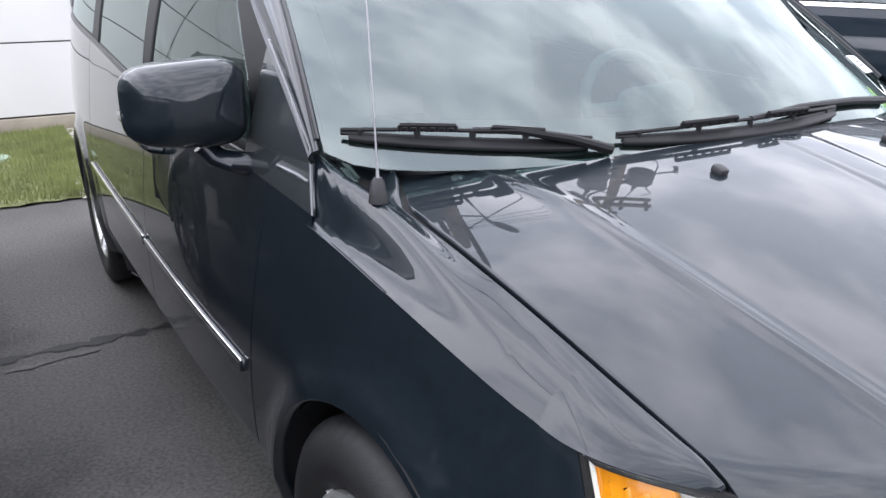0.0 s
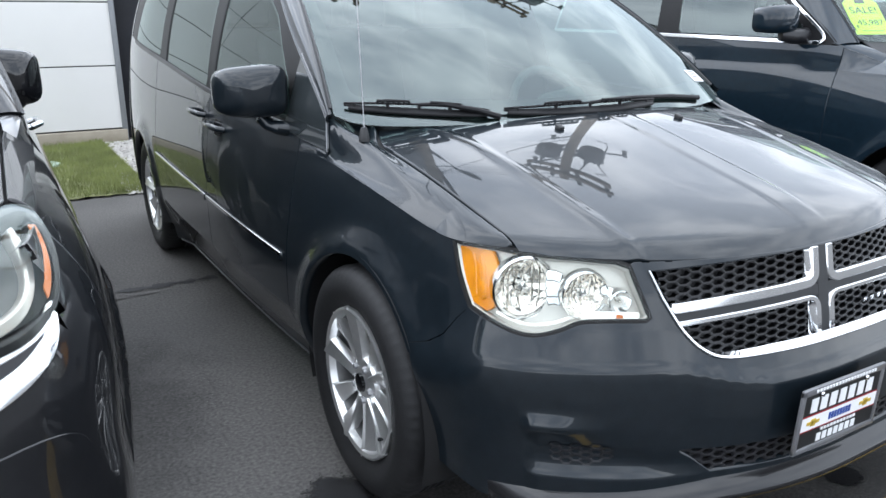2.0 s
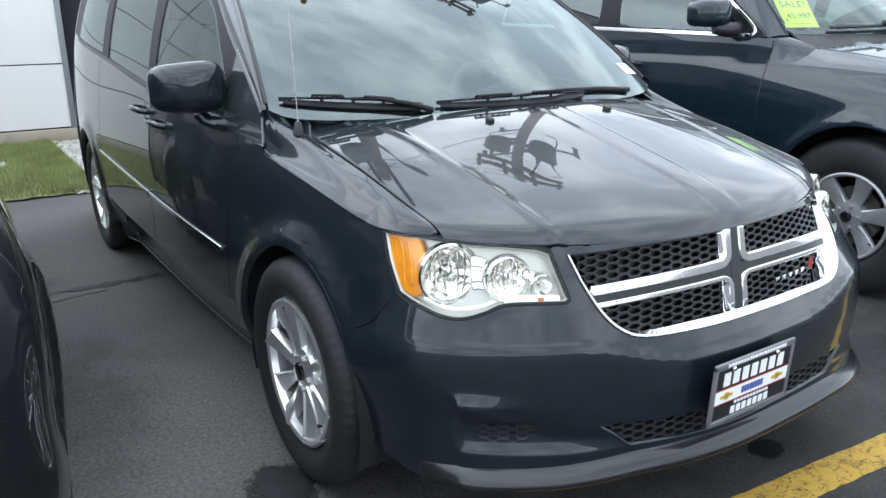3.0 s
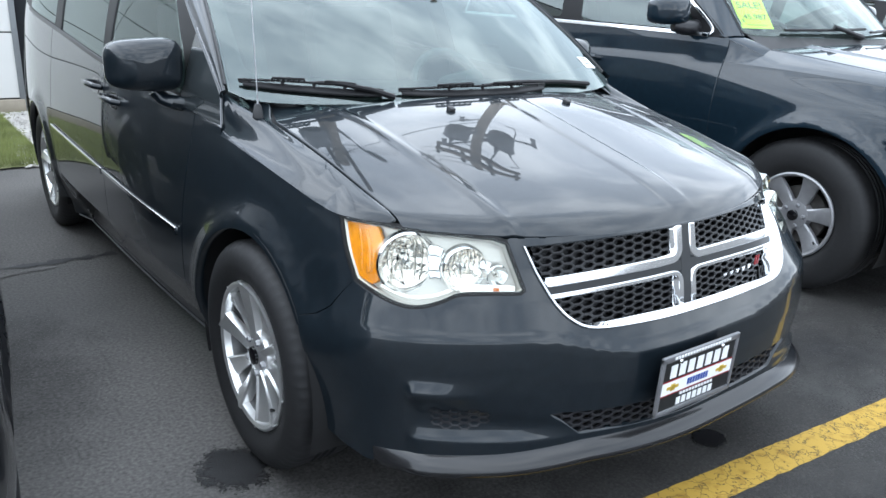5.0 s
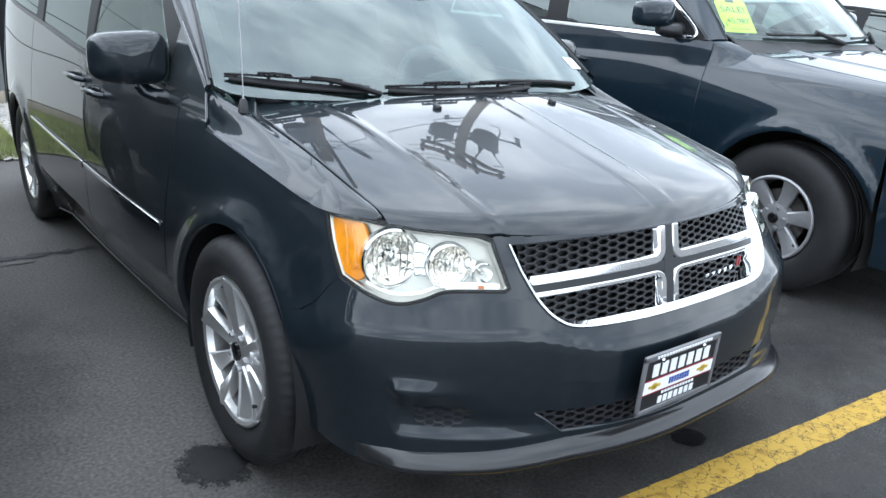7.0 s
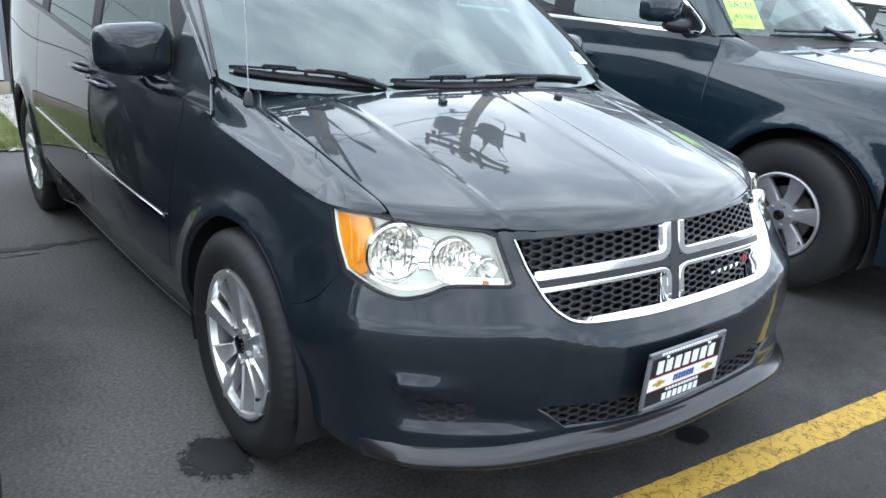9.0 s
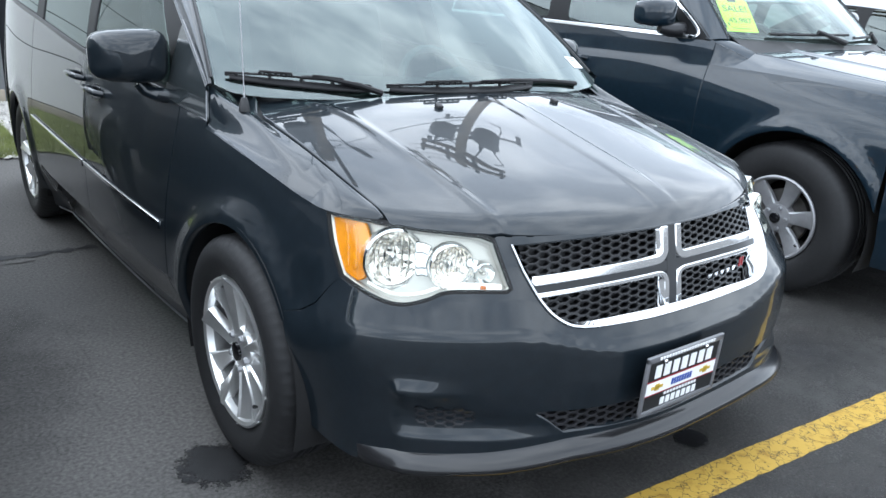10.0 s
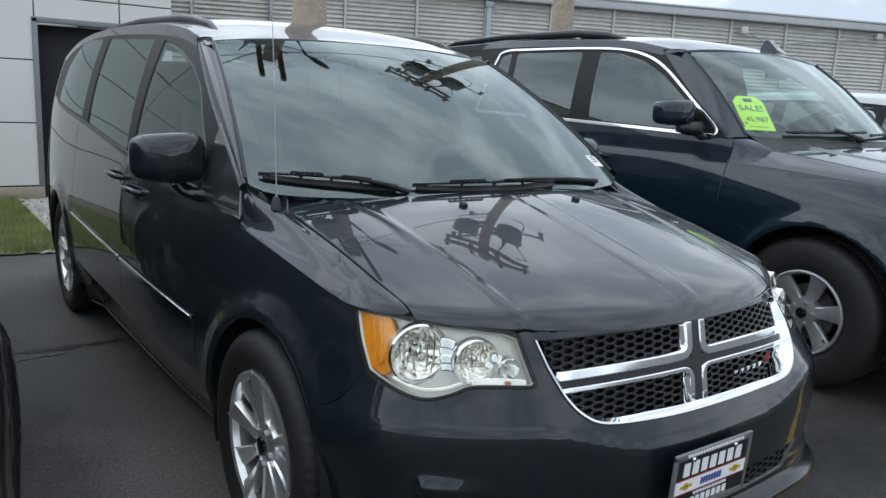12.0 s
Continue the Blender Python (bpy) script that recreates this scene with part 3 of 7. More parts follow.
        sail = [(k["sail"], float(zb(d0)) - 0.045) if "sail" in k else (d0 - 0.01, float(zb(d0)) - 0.07), (float(e0[1]) + 0.02, float(e0[2]) - 0.01), (float(a0[1][0]), float(a0[1][1])), (0.62 + d0 - 0.5, float(zb(0.7)) + 0.05), (0.64 + d0 - 0.5, float(zb(0.7)) - 0.02)]
        if "sail" in k:
            sail[1:3] = [(y + 0.008, z) for y, z in a0[:4]]
            from_bag("quarter_glass", patch(Bag(), S, sail, 0.02, flip=k["sf"], rim=0.006, off=0.003, mirror=mir), QUARTER, root, "dark fixed quarter glass behind the pillar")
            from_bag("quarter_glass_edge", patch(Bag(), S, strip(sail[:5], 0.0018), 0.02, flip=k["sf"], rim=0.003, soft=0.0005, off=0.005, mirror=mir), PLATEGREY, root)
        else:
            from_bag("sail_panel", patch(Bag(), S, sail, 0.03, flip=k["sf"], rim=0.006, off=-0.008, mirror=mir), SURROUND, root)
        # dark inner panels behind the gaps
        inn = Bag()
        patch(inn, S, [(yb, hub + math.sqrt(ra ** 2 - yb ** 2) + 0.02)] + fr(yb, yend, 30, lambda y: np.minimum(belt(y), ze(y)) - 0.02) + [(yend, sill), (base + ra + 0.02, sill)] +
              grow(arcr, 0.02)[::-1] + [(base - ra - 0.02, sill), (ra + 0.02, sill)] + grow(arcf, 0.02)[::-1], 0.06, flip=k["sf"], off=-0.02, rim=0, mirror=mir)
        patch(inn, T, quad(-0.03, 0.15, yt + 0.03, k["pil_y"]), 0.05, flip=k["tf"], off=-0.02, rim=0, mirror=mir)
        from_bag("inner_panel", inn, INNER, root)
    hb = [(x * 0.985, y + 0.012 if y < 0 else y - 0.006) for x, y in hood_outline(k)]
    from_bag("hood_underside", patch(Bag(), H, hb, 0.05, off=-0.02, rim=0), INNER, root)
    # roof and headliner
    h = k["ws_h"]
    yr = [(0.7 * n, h[1] + (h[2] - h[1]) * n * n + 0.006) for n in np.linspace(-0.99, 0.99, 15)]
    rp = yr + [(0.7, y) for y in np.linspace(h[2] + 0.15, yend, 8)] + [(-0.7, y) for y in np.linspace(yend, h[2] + 0.15, 8)]
    from_bag("roof", patch(Bag(), RF, rp, 0.04, flip=k["rf"], rim=0.015), paint, root)
    from_bag("headliner", patch(Bag(), RF, [(u * 0.93, y + 0.02 if y < 2 else y - 0.05) for u, y in rp], 0.08, flip=not k["rf"], off=0.03, rim=0), LINING, root, "pale headliner")
    # windshield with its black border
    wp = rounded(quad(-0.735, 0.735, 0.02, 0.895), 0.05)
    if "ws_low" in k:
        half = [(u, k["ws_low"](u)) for u in (0.0, 0.2, 0.4, 0.5, 0.6, 0.66, 0.70, 0.735)]
        wp = [(-u, v) for u, v in half[:0:-1]] + half + [(0.735, 0.88), (0.72, 0.895), (-0.72, 0.895), (-0.735, 0.88)]
    slab("windshield", WS, wp, 0.05, k["ws_mat"], root, label="greenish windshield reflecting a cloudy sky")
    bw, bh = k.get("border", (0.685, 0.09))
    hole = rounded([(-bw, bh), (bw, bh), (bw + 0.012, 0.86), (-bw - 0.012, 0.86)], 0.05)
    from_bag("windshield_border", patch(Bag(), WS, grow(wp, -0.007 if "ws_low" in k else 0.003), 0.05, off=-0.007, rim=0.004, holes=[hole]), INNER, root)
    # tail and underbody
    tail = lambda u, z: np.stack([u / 0.7 * side_x(k, np.full_like(z, yend), z), yend + 0.10 * (1 - (u / 0.7) ** 2) + 0.12 * np.clip(1.2 - z, 0, 1), z], 1)
    from_bag("tailgate", patch(Bag(), tail, quad(-0.7, 0.7, sill, float(zt(yend)) + 0.02), 0.06, flip=True), paint, root)
    bm = bmesh.new()
    box(bm, (1.25, yend + 0.75, 0.10), (0, (yend - 0.35) / 2, sill + 0.02), bevel=0.02)
    part("underbody", bm, INNER, root)


def wheel(root, x, y, k, style, side=-1, steer=0.0, alloy=None):
    """Tyre, rim, spokes, hub cap, nuts and brake disc."""
    R, rr, w = k["tyre"], k["rimr"], k["tw"]
    alloy = alloy or ALLOY
    m = Matrix.Translation((x, y, R - 0.006)) @ pose(0, 0, 0, 0, 0, steer) @ (Matrix.Identity(4) if side < 0 else Matrix.Diagonal((-1, 1, 1, 1)))
    bm = bmesh.new()
    prof = [(rr - 0.012, -0.02), (rr + 0.004, -0.012), (rr + 0.02, 0.004), (rr + 0.05, 0.014), ((rr + R) / 2, 0.018), (R - 0.035, 0.012), (R - 0.016, 0.0), (R - 0.005, -0.014), (R, -0.03)]
    for gx in (0.35, 0.5, 0.65):
        c = -0.03 - gx * (w - 0.06)
        prof += [(R, c + 0.009), (R - 0.008, c + 0.007), (R - 0.008, c - 0.007), (R, c - 0.009)]
    prof += [(R, -w + 0.03), (R - 0.016, -w + 0.005), (R - 0.05, -w - 0.01), (rr + 0.02, -w), (rr - 0.012, -w + 0.03)]
    rings = revolve(bm, prof, 198)
    for q, dr in ((6, 0.003), (7, 0.004), (8, 0.002), (21, 0.005), (22, 0.006), (23, 0.004)):
        for i, v in enumerate(rings[min(q, len(rings) - 1)]):
            if i % 3 == 0:
                f = 1 - dr / math.hypot(v.co.y, v.co.z)
                v.co.y, v.co.z = v.co.y * f, v.co.z * f
    bmesh.ops.transform(bm, matrix=m, verts=bm.verts)
    tyre = part("tyre", bm, RUBBER, root, "black rubber tyre with grooved tread")
    bm = bmesh.new()
    revolve(bm, [(rr - 0.012, -0.02), (rr + 0.004, -0.01), (rr + 0.004, 0.002), (rr - 0.004, 0.006), (rr - 0.014, 0.0), (rr - 0.019, -0.022)], 64)
    revolve(bm, [(0.0, 0.0), (0.03, -0.002), (0.075, -0.012), (0.085, -0.03), (0.08, -0.08)], 40, Matrix.Translation((0.014, 0, 0)))
    bmesh.ops.transform(bm, matrix=m, verts=bm.verts)
    rim = part("rim", bm, alloy, root, style["label"])
    bm = bmesh.new()
    revolve(bm, [(rr - 0.0185, -0.020), (rr - 0.024, -0.05), (rr - 0.03, -0.16), (rr - 0.016, -0.17), (rr + 0.0, -w + 0.02)], 64)
    bmesh.ops.transform(bm, matrix=m, verts=bm.verts)
    part("rim_barrel", bm, style.get("barrel", BARREL), rim, "inner barrel of the rim")
    for i in range(style["n"]):
        for sgn in style["pair"]:
            bm = bmesh.new()
            ang = 360 / style["n"] * i + style["turn"]
            sec = []
            n = 10
            for j in range(n):
                t = j / (n - 1)
                r = 0.045 + (rr - 0.062) * t + 0.006
                cx = sgn * (style["s0"] + (style["s1"] - style["s0"]) * t + style["bow"] * math.sin(math.pi * t))
                hw = style["w0"] + (style["w1"] - style["w0"]) * t ** 1.4
                face = 0.026 + style["dish"] * math.sin(math.pi * min(1, t * 1.05)) - 0.022 * t
                th = 0.03 - 0.008 * t
                tw = sgn * style["twist"]
                sec.append([bm.verts.new(p) for p in ((face + tw + 0.004, cx - hw, r), (face - 0.001, cx - hw * 0.75, r), (face - tw - 0.001, cx + hw * 0.75, r), (face - tw + 0.004, cx + hw, r), (face + th, cx + hw, r), (face + th, cx - hw, r))])
            for a, b in zip(sec, sec[1:]):
                for q in range(6):
                    bm.faces.new((a[q], a[(q + 1) % 6], b[(q + 1) % 6], b[q]))
            bm.faces.new(sec[0]), bm.faces.new(sec[-1])
            bmesh.ops.transform(bm, matrix=m @ pose(0, 0, 0, ang), verts=bm.verts)
            part("spoke", bm, alloy, rim, angle=28)
    for i in range(5):
        bm = bmesh.new()
        a = radians(72 * i + style["turn"] + 36)
        revolve(bm, [(0.0, 0.016), (0.008, 0.016), (0.011, 0.012), (0.012, -0.01)], 6, Matrix.Translation((0.026, 0.057 * math.sin(a), 0.057 * math.cos(a))))
        bmesh.ops.transform(bm, matrix=m, verts=bm.verts)
        part("lug_nut", bm, DULL, rim)
    bm = bmesh.new()
    revolve(bm, [(0.0, 0.012), (0.022, 0.011), (0.029, 0.007), (0.031, -0.01)], 32, Matrix.Translation((0.014, 0, 0)))
    bmesh.ops.transform(bm, matrix=m, verts=bm.verts)
    part("hub_cap", bm, GLOSSB, rim, "dark round hub cap")
    bm = bmesh.new()
    tube(bm, [(0.03, rr * -0.62, -rr * 0.58), (0.0, rr * -0.64, -rr * 0.5)], [0.004, 0.006], 8)
    bmesh.ops.transform(bm, matrix=m, verts=bm.verts)
    part("valve", bm, RUBBER, rim)
    bm = bmesh.new()
    revolve(bm, [(0.05, -0.075), (0.15, -0.075), (0.152, -0.08), (0.152, -0.1), (0.05, -0.1)], 48)
    box(bm, (0.09, 0.09, 0.16), (0.09, 0.12, 0.03), bevel=0.02)
    bmesh.ops.transform(bm, matrix=m, verts=bm.verts)
    part("brake_disc", bm, DISC, root, "grey steel brake disc with caliper")
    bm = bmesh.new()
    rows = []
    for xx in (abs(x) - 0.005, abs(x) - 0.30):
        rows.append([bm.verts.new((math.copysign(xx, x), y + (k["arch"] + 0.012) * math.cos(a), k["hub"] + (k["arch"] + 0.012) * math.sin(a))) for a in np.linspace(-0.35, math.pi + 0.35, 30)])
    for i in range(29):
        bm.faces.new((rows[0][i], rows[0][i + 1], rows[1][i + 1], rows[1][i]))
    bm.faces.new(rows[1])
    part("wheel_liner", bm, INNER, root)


def cabin(k, root, seats=True):
    """Dashboard, steering wheel, seats and floor, as far as the glass lets them be seen."""
    c = k["cab"]
    bm = bmesh.new()
    prof = [(c["dy"], c["dz"]), (c["dy"] + 0.30, c["dz"] + 0.03), (c["dy"] + 0.50, c["dz"] + 0.01), (c["dy"] + 0.56, c["dz"] - 0.07), (c["dy"] + 0.50, c["dz"] - 0.35), (c["dy"] + 0.1, c["dz"] - 0.5)]
    L = [bm.verts.new((-c["w"], y, z)) for y, z in prof]
    R = [bm.verts.new((c["w"], y, z)) for y, z in prof]
    for i in range(len(prof)):
        j = (i + 1) % len(prof)
        bm.faces.new((L[i], L[j], R[j], R[i]))
    bm.faces.new(L[::-1]), bm.faces.new(R)
    bmesh.ops.bevel(bm, geom=list(bm.edges), offset=0.02, segments=2, affect="EDGES")
    part("dashboard", bm, CABIN, root, "grey plastic dashboard")
    bm = bmesh.new()
    ctr = pose(0.38, c["dy"] + 0.68, c["dz"] + 0.0, -25, 0, 0)
    pts = [ctr @ Vector((0.185 * math.cos(a), 0, 0.185 * math.sin(a))) for a in np.linspace(0, 2 * math.pi, 33)]
    tube(bm, pts, 0.017, 8, cap=False)
    for a in (0.1, math.pi - 0.1, -math.pi / 2):
        tube(bm, [ctr @ Vector((0.18 * math.cos(a), 0, 0.18 * math.sin(a))), ctr @ Vector((0, -0.03, 0))], [0.016, 0.03], 8)
    tube(bm, [ctr @ Vector((0, -0.0, 0)), ctr @ Vector((0, -0.2, -0.02))], [0.07, 0.05], 16)
    part("steering_wheel", bm, CABIN, root, "grey steering wheel")
    for sx in (-0.38, 0.38):
        for sy in (c["sy"], c["sy"] + 0.95):
            bm = bmesh.new()
            box(bm, (0.5, 0.5, 0.16), (sx, sy, c["sz"]), (-6, 0, 0), 0.05)
            box(bm, (0.5, 0.15, 0.62), (sx, sy + 0.33, c["sz"] + 0.34), (-14, 0, 0), 0.05)
            box(bm, (0.27, 0.10, 0.18), (sx, sy + 0.42, c["sz"] + 0.74), (-8, 0, 0), 0.04)
            part("seat", bm, CLOTH, root, "grey cloth seat with headrest")
    bm = bmesh.new()
    box(bm, (0.24, 0.02, 0.065), (0, k["ws_h"][1] - 0.10, k["ws_h"][3] - 0.13), (-15, 0, 0), 0.01)
    part("rear_view_mirror", bm, PLASTIC, root)


def mirror_head(root, m, size, paint):
    """A door mirror: shell, glass and arm."""
    bm = bmesh.new()
    rings, n = [], 40
    rows = [(q, -size[1] * (0.5 + 0.34 * math.sqrt(max(0, 1 - q ** 2.6)) - 0.34)) for q in (0.12, 0.35, 0.55, 0.72, 0.85, 0.94, 0.985, 1.0)] + [(1.0, size[1] * 0.25), (0.985, size[1] * 0.42), (0.96, size[1] * 0.5), (0.88, size[1] * 0.5), (0.86, size[1] * 0.44)]
    for q, y in rows:
        ring = []
        for a in (2 * math.pi * i / n for i in range(n)):
            c, w = math.cos(a), math.sin(a)
            p = (abs(c) ** 4.6 + abs(w) ** 4.6) ** (-1 / 4.6)
            x, z = c * p * q, w * p * q
            out = 0.5 + 0.5 * x
            ring.append(bm.verts.new((x * size[0] * 0.5, y + 0.05 * max(0, x) ** 2 * (y < 0), z * size[2] * 0.5 * (1 - 0.14 * out ** 2) + 0.006 * (1 - out))))
        rings.append(ring)
    for r0, r1 in zip(rings, rings[1:]):
        for i in range(n):
            bm.faces.new((r0[i], r0[(i + 1) % n], r1[(i + 1) % n], r1[i]))
    bm.faces.new(rings[0]), bm.faces.new(rings[-1])
    bmesh.ops.transform(bm, matrix=m, verts=bm.verts)
    shell = part("mirror_shell", bm, paint, root, "rounded door mirror shell")
    bm = bmesh.new()
    box(bm, (size[0] * 0.76, 0.008, size[2] * 0.68), (0, size[1] * 0.47, 0), bevel=0.003)
    bmesh.ops.transform(bm, matrix=m, verts=bm.verts)
    part("mirror_glass", bm, CHROME, shell)
    return shell


# ---- the minivan ----
van = empty("minivan", Matrix.Identity(4), "black minivan with chrome cross grille parked on asphalt", "minivan")
VAN = dict(
    xe=spl((-0.45, 0.835), (-0.21, 0.868), (0.0, 0.882), (0.25, 0.892), (0.6, 0.910), (1.0, 0.927), (1.5, 0.939), (2.5, 0.939), (3.3, 0.916), (4.1, 0.83)),
    ze=spl((-0.6, 0.896), (-0.46, 0.897), (-0.33, 0.901), (-0.21, 0.922), (0.0, 0.957), (0.25, 0.992), (0.6, 1.012), (1.0, 1.03), (1.5, 1.06), (2.5, 1.12), (3.3, 1.18), (4.1, 1.2)),
    b=spl((-0.45, 0.07), (0.0, 0.062), (0.6, 0.055), (1.0, 0.053), (1.5, 0.047), (2.5, 0.047), (4.1, 0.04)),
    P=spl((0, 0), (0.2, 0.5), (0.4, 0.88), (0.55, 1), (0.75, 0.93), (1, 0.6), (1.3, 0.2)),
    k1=0.175, k2=0.29, sill=0.27, hub=0.356, arch=0.405, base=3.078, flare=0.022, flare_w=0.055, yb=-0.33, fn=2.0,
    y0=lin((0.15, -0.90), (0.27, -0.930), (0.40, -0.932), (0.46, -0.936), (0.52, -0.939), (0.61, -0.939), (0.630, -0.937), (0.640, -0.934), (0.65, -0.9285), (0.66, -0.922), (0.72, -0.892), (0.80, -0.858), (0.88, -0.815), (0.95, -0.76)),
    xg=lin((-0.9, 0.758), (-0.52, 0.762), (-0.3, 0.772), (-0.1, 0.780), (0.06, 0.783), (0.13, 0.783), (0.17, 0.772), (0.25, 0.735), (0.29, 0.718), (0.5, 0.718)), xg_mid=0.77,
    hz=spl((-0.82, 0.882), (-0.73, 0.925), (-0.6, 0.968), (-0.45, 1.005), (-0.25, 1.055), (-0.075, 1.095), (0.05, 1.118), (0.35, 1.165)),
    drop=spl((-0.8, 0.085), (-0.5, 0.068), (0.1, 0.07)), ridge=spl((-0.8, 0.522), (-0.49, 0.537), (-0.31, 0.549), (-0.14, 0.559), (0.015, 0.573), (0.127, 0.606), (0.25, 0.66)), ridge_h=0.0034, ridge_w=0.017,
    spine=0.0026, edge_roll=spl((-0.8, 0.004), (-0.25, 0.005), (0.0, 0.0025), (0.25, 0.0)), hood_res=0.011, sail=0.285, ws_low=spl((0.0, -0.008), (0.4, -0.012), (0.6, -0.027), (0.66, -0.027), (0.70, -0.020), (0.735, 0.005)),
    hood_y0=-0.555, hood_y1=0.25, lip=-0.822, lip_w=0.853,
    hood_front=lambda x: -0.33 - 0.490 * math.sqrt(max(0.0, 1 - (abs(x) / 0.853) ** 2)),
    cowl=lambda x: 0.036 + 0.135 * (abs(x) / 0.7) ** 2 + 0.065 * (abs(x) / 0.7) ** 6,
    fbulge=spl((-0.5, 0.010), (-0.25, 0.012), (-0.1, 0.004), (0.1, -0.008), (0.35, -0.010)),
    ws_b=(0.878, 0.02, 0.30, 1.10, 1.128), ws_h=(0.715, 1.02, 1.06, 1.648, 1.612), ws_bulge=0.03,
    ztop=spl((0.9, 1.57), (1.05, 1.605), (1.15, 1.625), (1.3, 1.661), (1.5, 1.688), (2.3, 1.715), (3.1, 1.685), (3.9, 1.57)),
    roof=spl((1.0, 1.645), (1.13, 1.672), (1.3, 1.713), (1.6, 1.757), (2.3, 1.789), (3.2, 1.765), (4.1, 1.66)),
    zb=spl((0.4, 1.06), (1.48, 1.112), (2.3, 1.185), (3.1, 1.25), (4.1, 1.32)),
    doors=(0.50, 1.51, 2.62, 3.95), door_rake=0.06, pil_y=0.33,
    pw=spl((-0.1, 0.006), (0, 0.012), (0.5, 0.052), (1, 0.08)), pd=spl((-0.1, 0.016), (0, 0.016), (0.5, 0.034), (1, 0.004)), p_bulge=0.007, pv0=0.0,
    rail=spl((1.0, 0.032), (1.6, 0.052), (2.3, 0.046), (3.9, 0.042)), dip=0.062, fn_out=spl((0.25, 3.1), (0.45, 2.95), (0.64, 2.72), (0.76, 2.42), (0.85, 2.1), (0.95, 2.0)), sf=True, tf=True, rf=False, sill_mat=PAINT, crest=(spl((-0.6, 0.56), (-0.2, 0.54), (0.0, 0.44), (0.15, 0.47), (0.31, 0.76), (0.45, 0.80)), spl((-0.6, 0.80), (-0.2, 0.80), (0.0, 0.87), (0.15, 0.94), (0.28, 0.985), (0.45, 0.99)), spl((-0.6, 0.0), (-0.24, 0.0), (-0.1, 0.011), (0.0, 0.026), (0.15, 0.054), (0.31, 0.092), (0.45, 0.10))), tuck=lin((0.30, 0.0), (0.50, 0.055), (2.55, 0.055), (2.70, 0.0)), ws_mat=WSHIELD, xr=spl((-0.9, 0.758), (-0.52, 0.762), (-0.3, 0.772), (-0.1, 0.780), (0.13, 0.783), (0.5, 0.785)),
    tyre=0.362, rimr=0.232, tw=0.225,
    cab=dict(dy=0.12, dz=1.03, w=0.74, sy=1.35, sz=0.72),
)
VAN["glass"] = [
    (rounded([(0.60, 1.082), (1.462, 1.12), (1.552, 1.615), (1.42, 1.60), (1.27, 1.567), (1.09, 1.515), (0.92, 1.43), (0.75, 1.275), (0.65, 1.18)], 0.03), SOFTT),
    (rounded([(1.585, 1.13), (2.40, 1.205), (2.53, 1.652), (1.73, 1.632)], 0.03), TINT),
    (rounded([(2.585, 1.225), (3.45, 1.29), (3.40, 1.50), (3.2, 1.63), (3.0, 1.655), (2.70, 1.657)], 0.03), TINT),
]


def step(x, a, b):
    t = np.clip((x - a) / (b - a), 0, 1)
    return t * t * (3 - 2 * t)


def bumper_relief(th, z):
    """Ledge and scooped pocket in the lower corner of the bumper, outwards in metres."""
    ledge = lin((0.43, 0.0), (0.46, 0.008), (0.486, 0.017), (0.496, 0.017), (0.522, 0.003), (0.54, 0.0))(z) * step(th, 42, 54)
    scoop = lin((0.335, 0.006), (0.352, 0.005), (0.362, -0.001), (0.38, -0.009), (0.40, -0.012), (0.425, -0.010), (0.46, -0.003), (0.48, 0.0))(z)
    slope = 25 + 12 * step(z, 0.36, 0.45)
    return (ledge + scoop * step(th, slope - 3, slope + 14)) * (1 - step(th, 56.5, 60))


VAN["sculpt"] = bumper_relief
car_shell(VAN, van, PAINT)
VF = front_surf(VAN)
TH = 0.0145


def ff(th, z):
    return (th * TH, z)


def grille_loop(corner, mid, top, edge, low):
    """A loop symmetrical about the car's middle, from the top edge round to it."""
    t = [(-corner[0], corner[1]), (-mid[0], mid[1]), (0, top), mid, corner]
    e = edge + [(0, low)] + [(-a, b) for a, b in edge[::-1]]
    return smooth([ff(*p) for p in t], 5, False) + smooth([ff(*p) for p in e], 4, False)


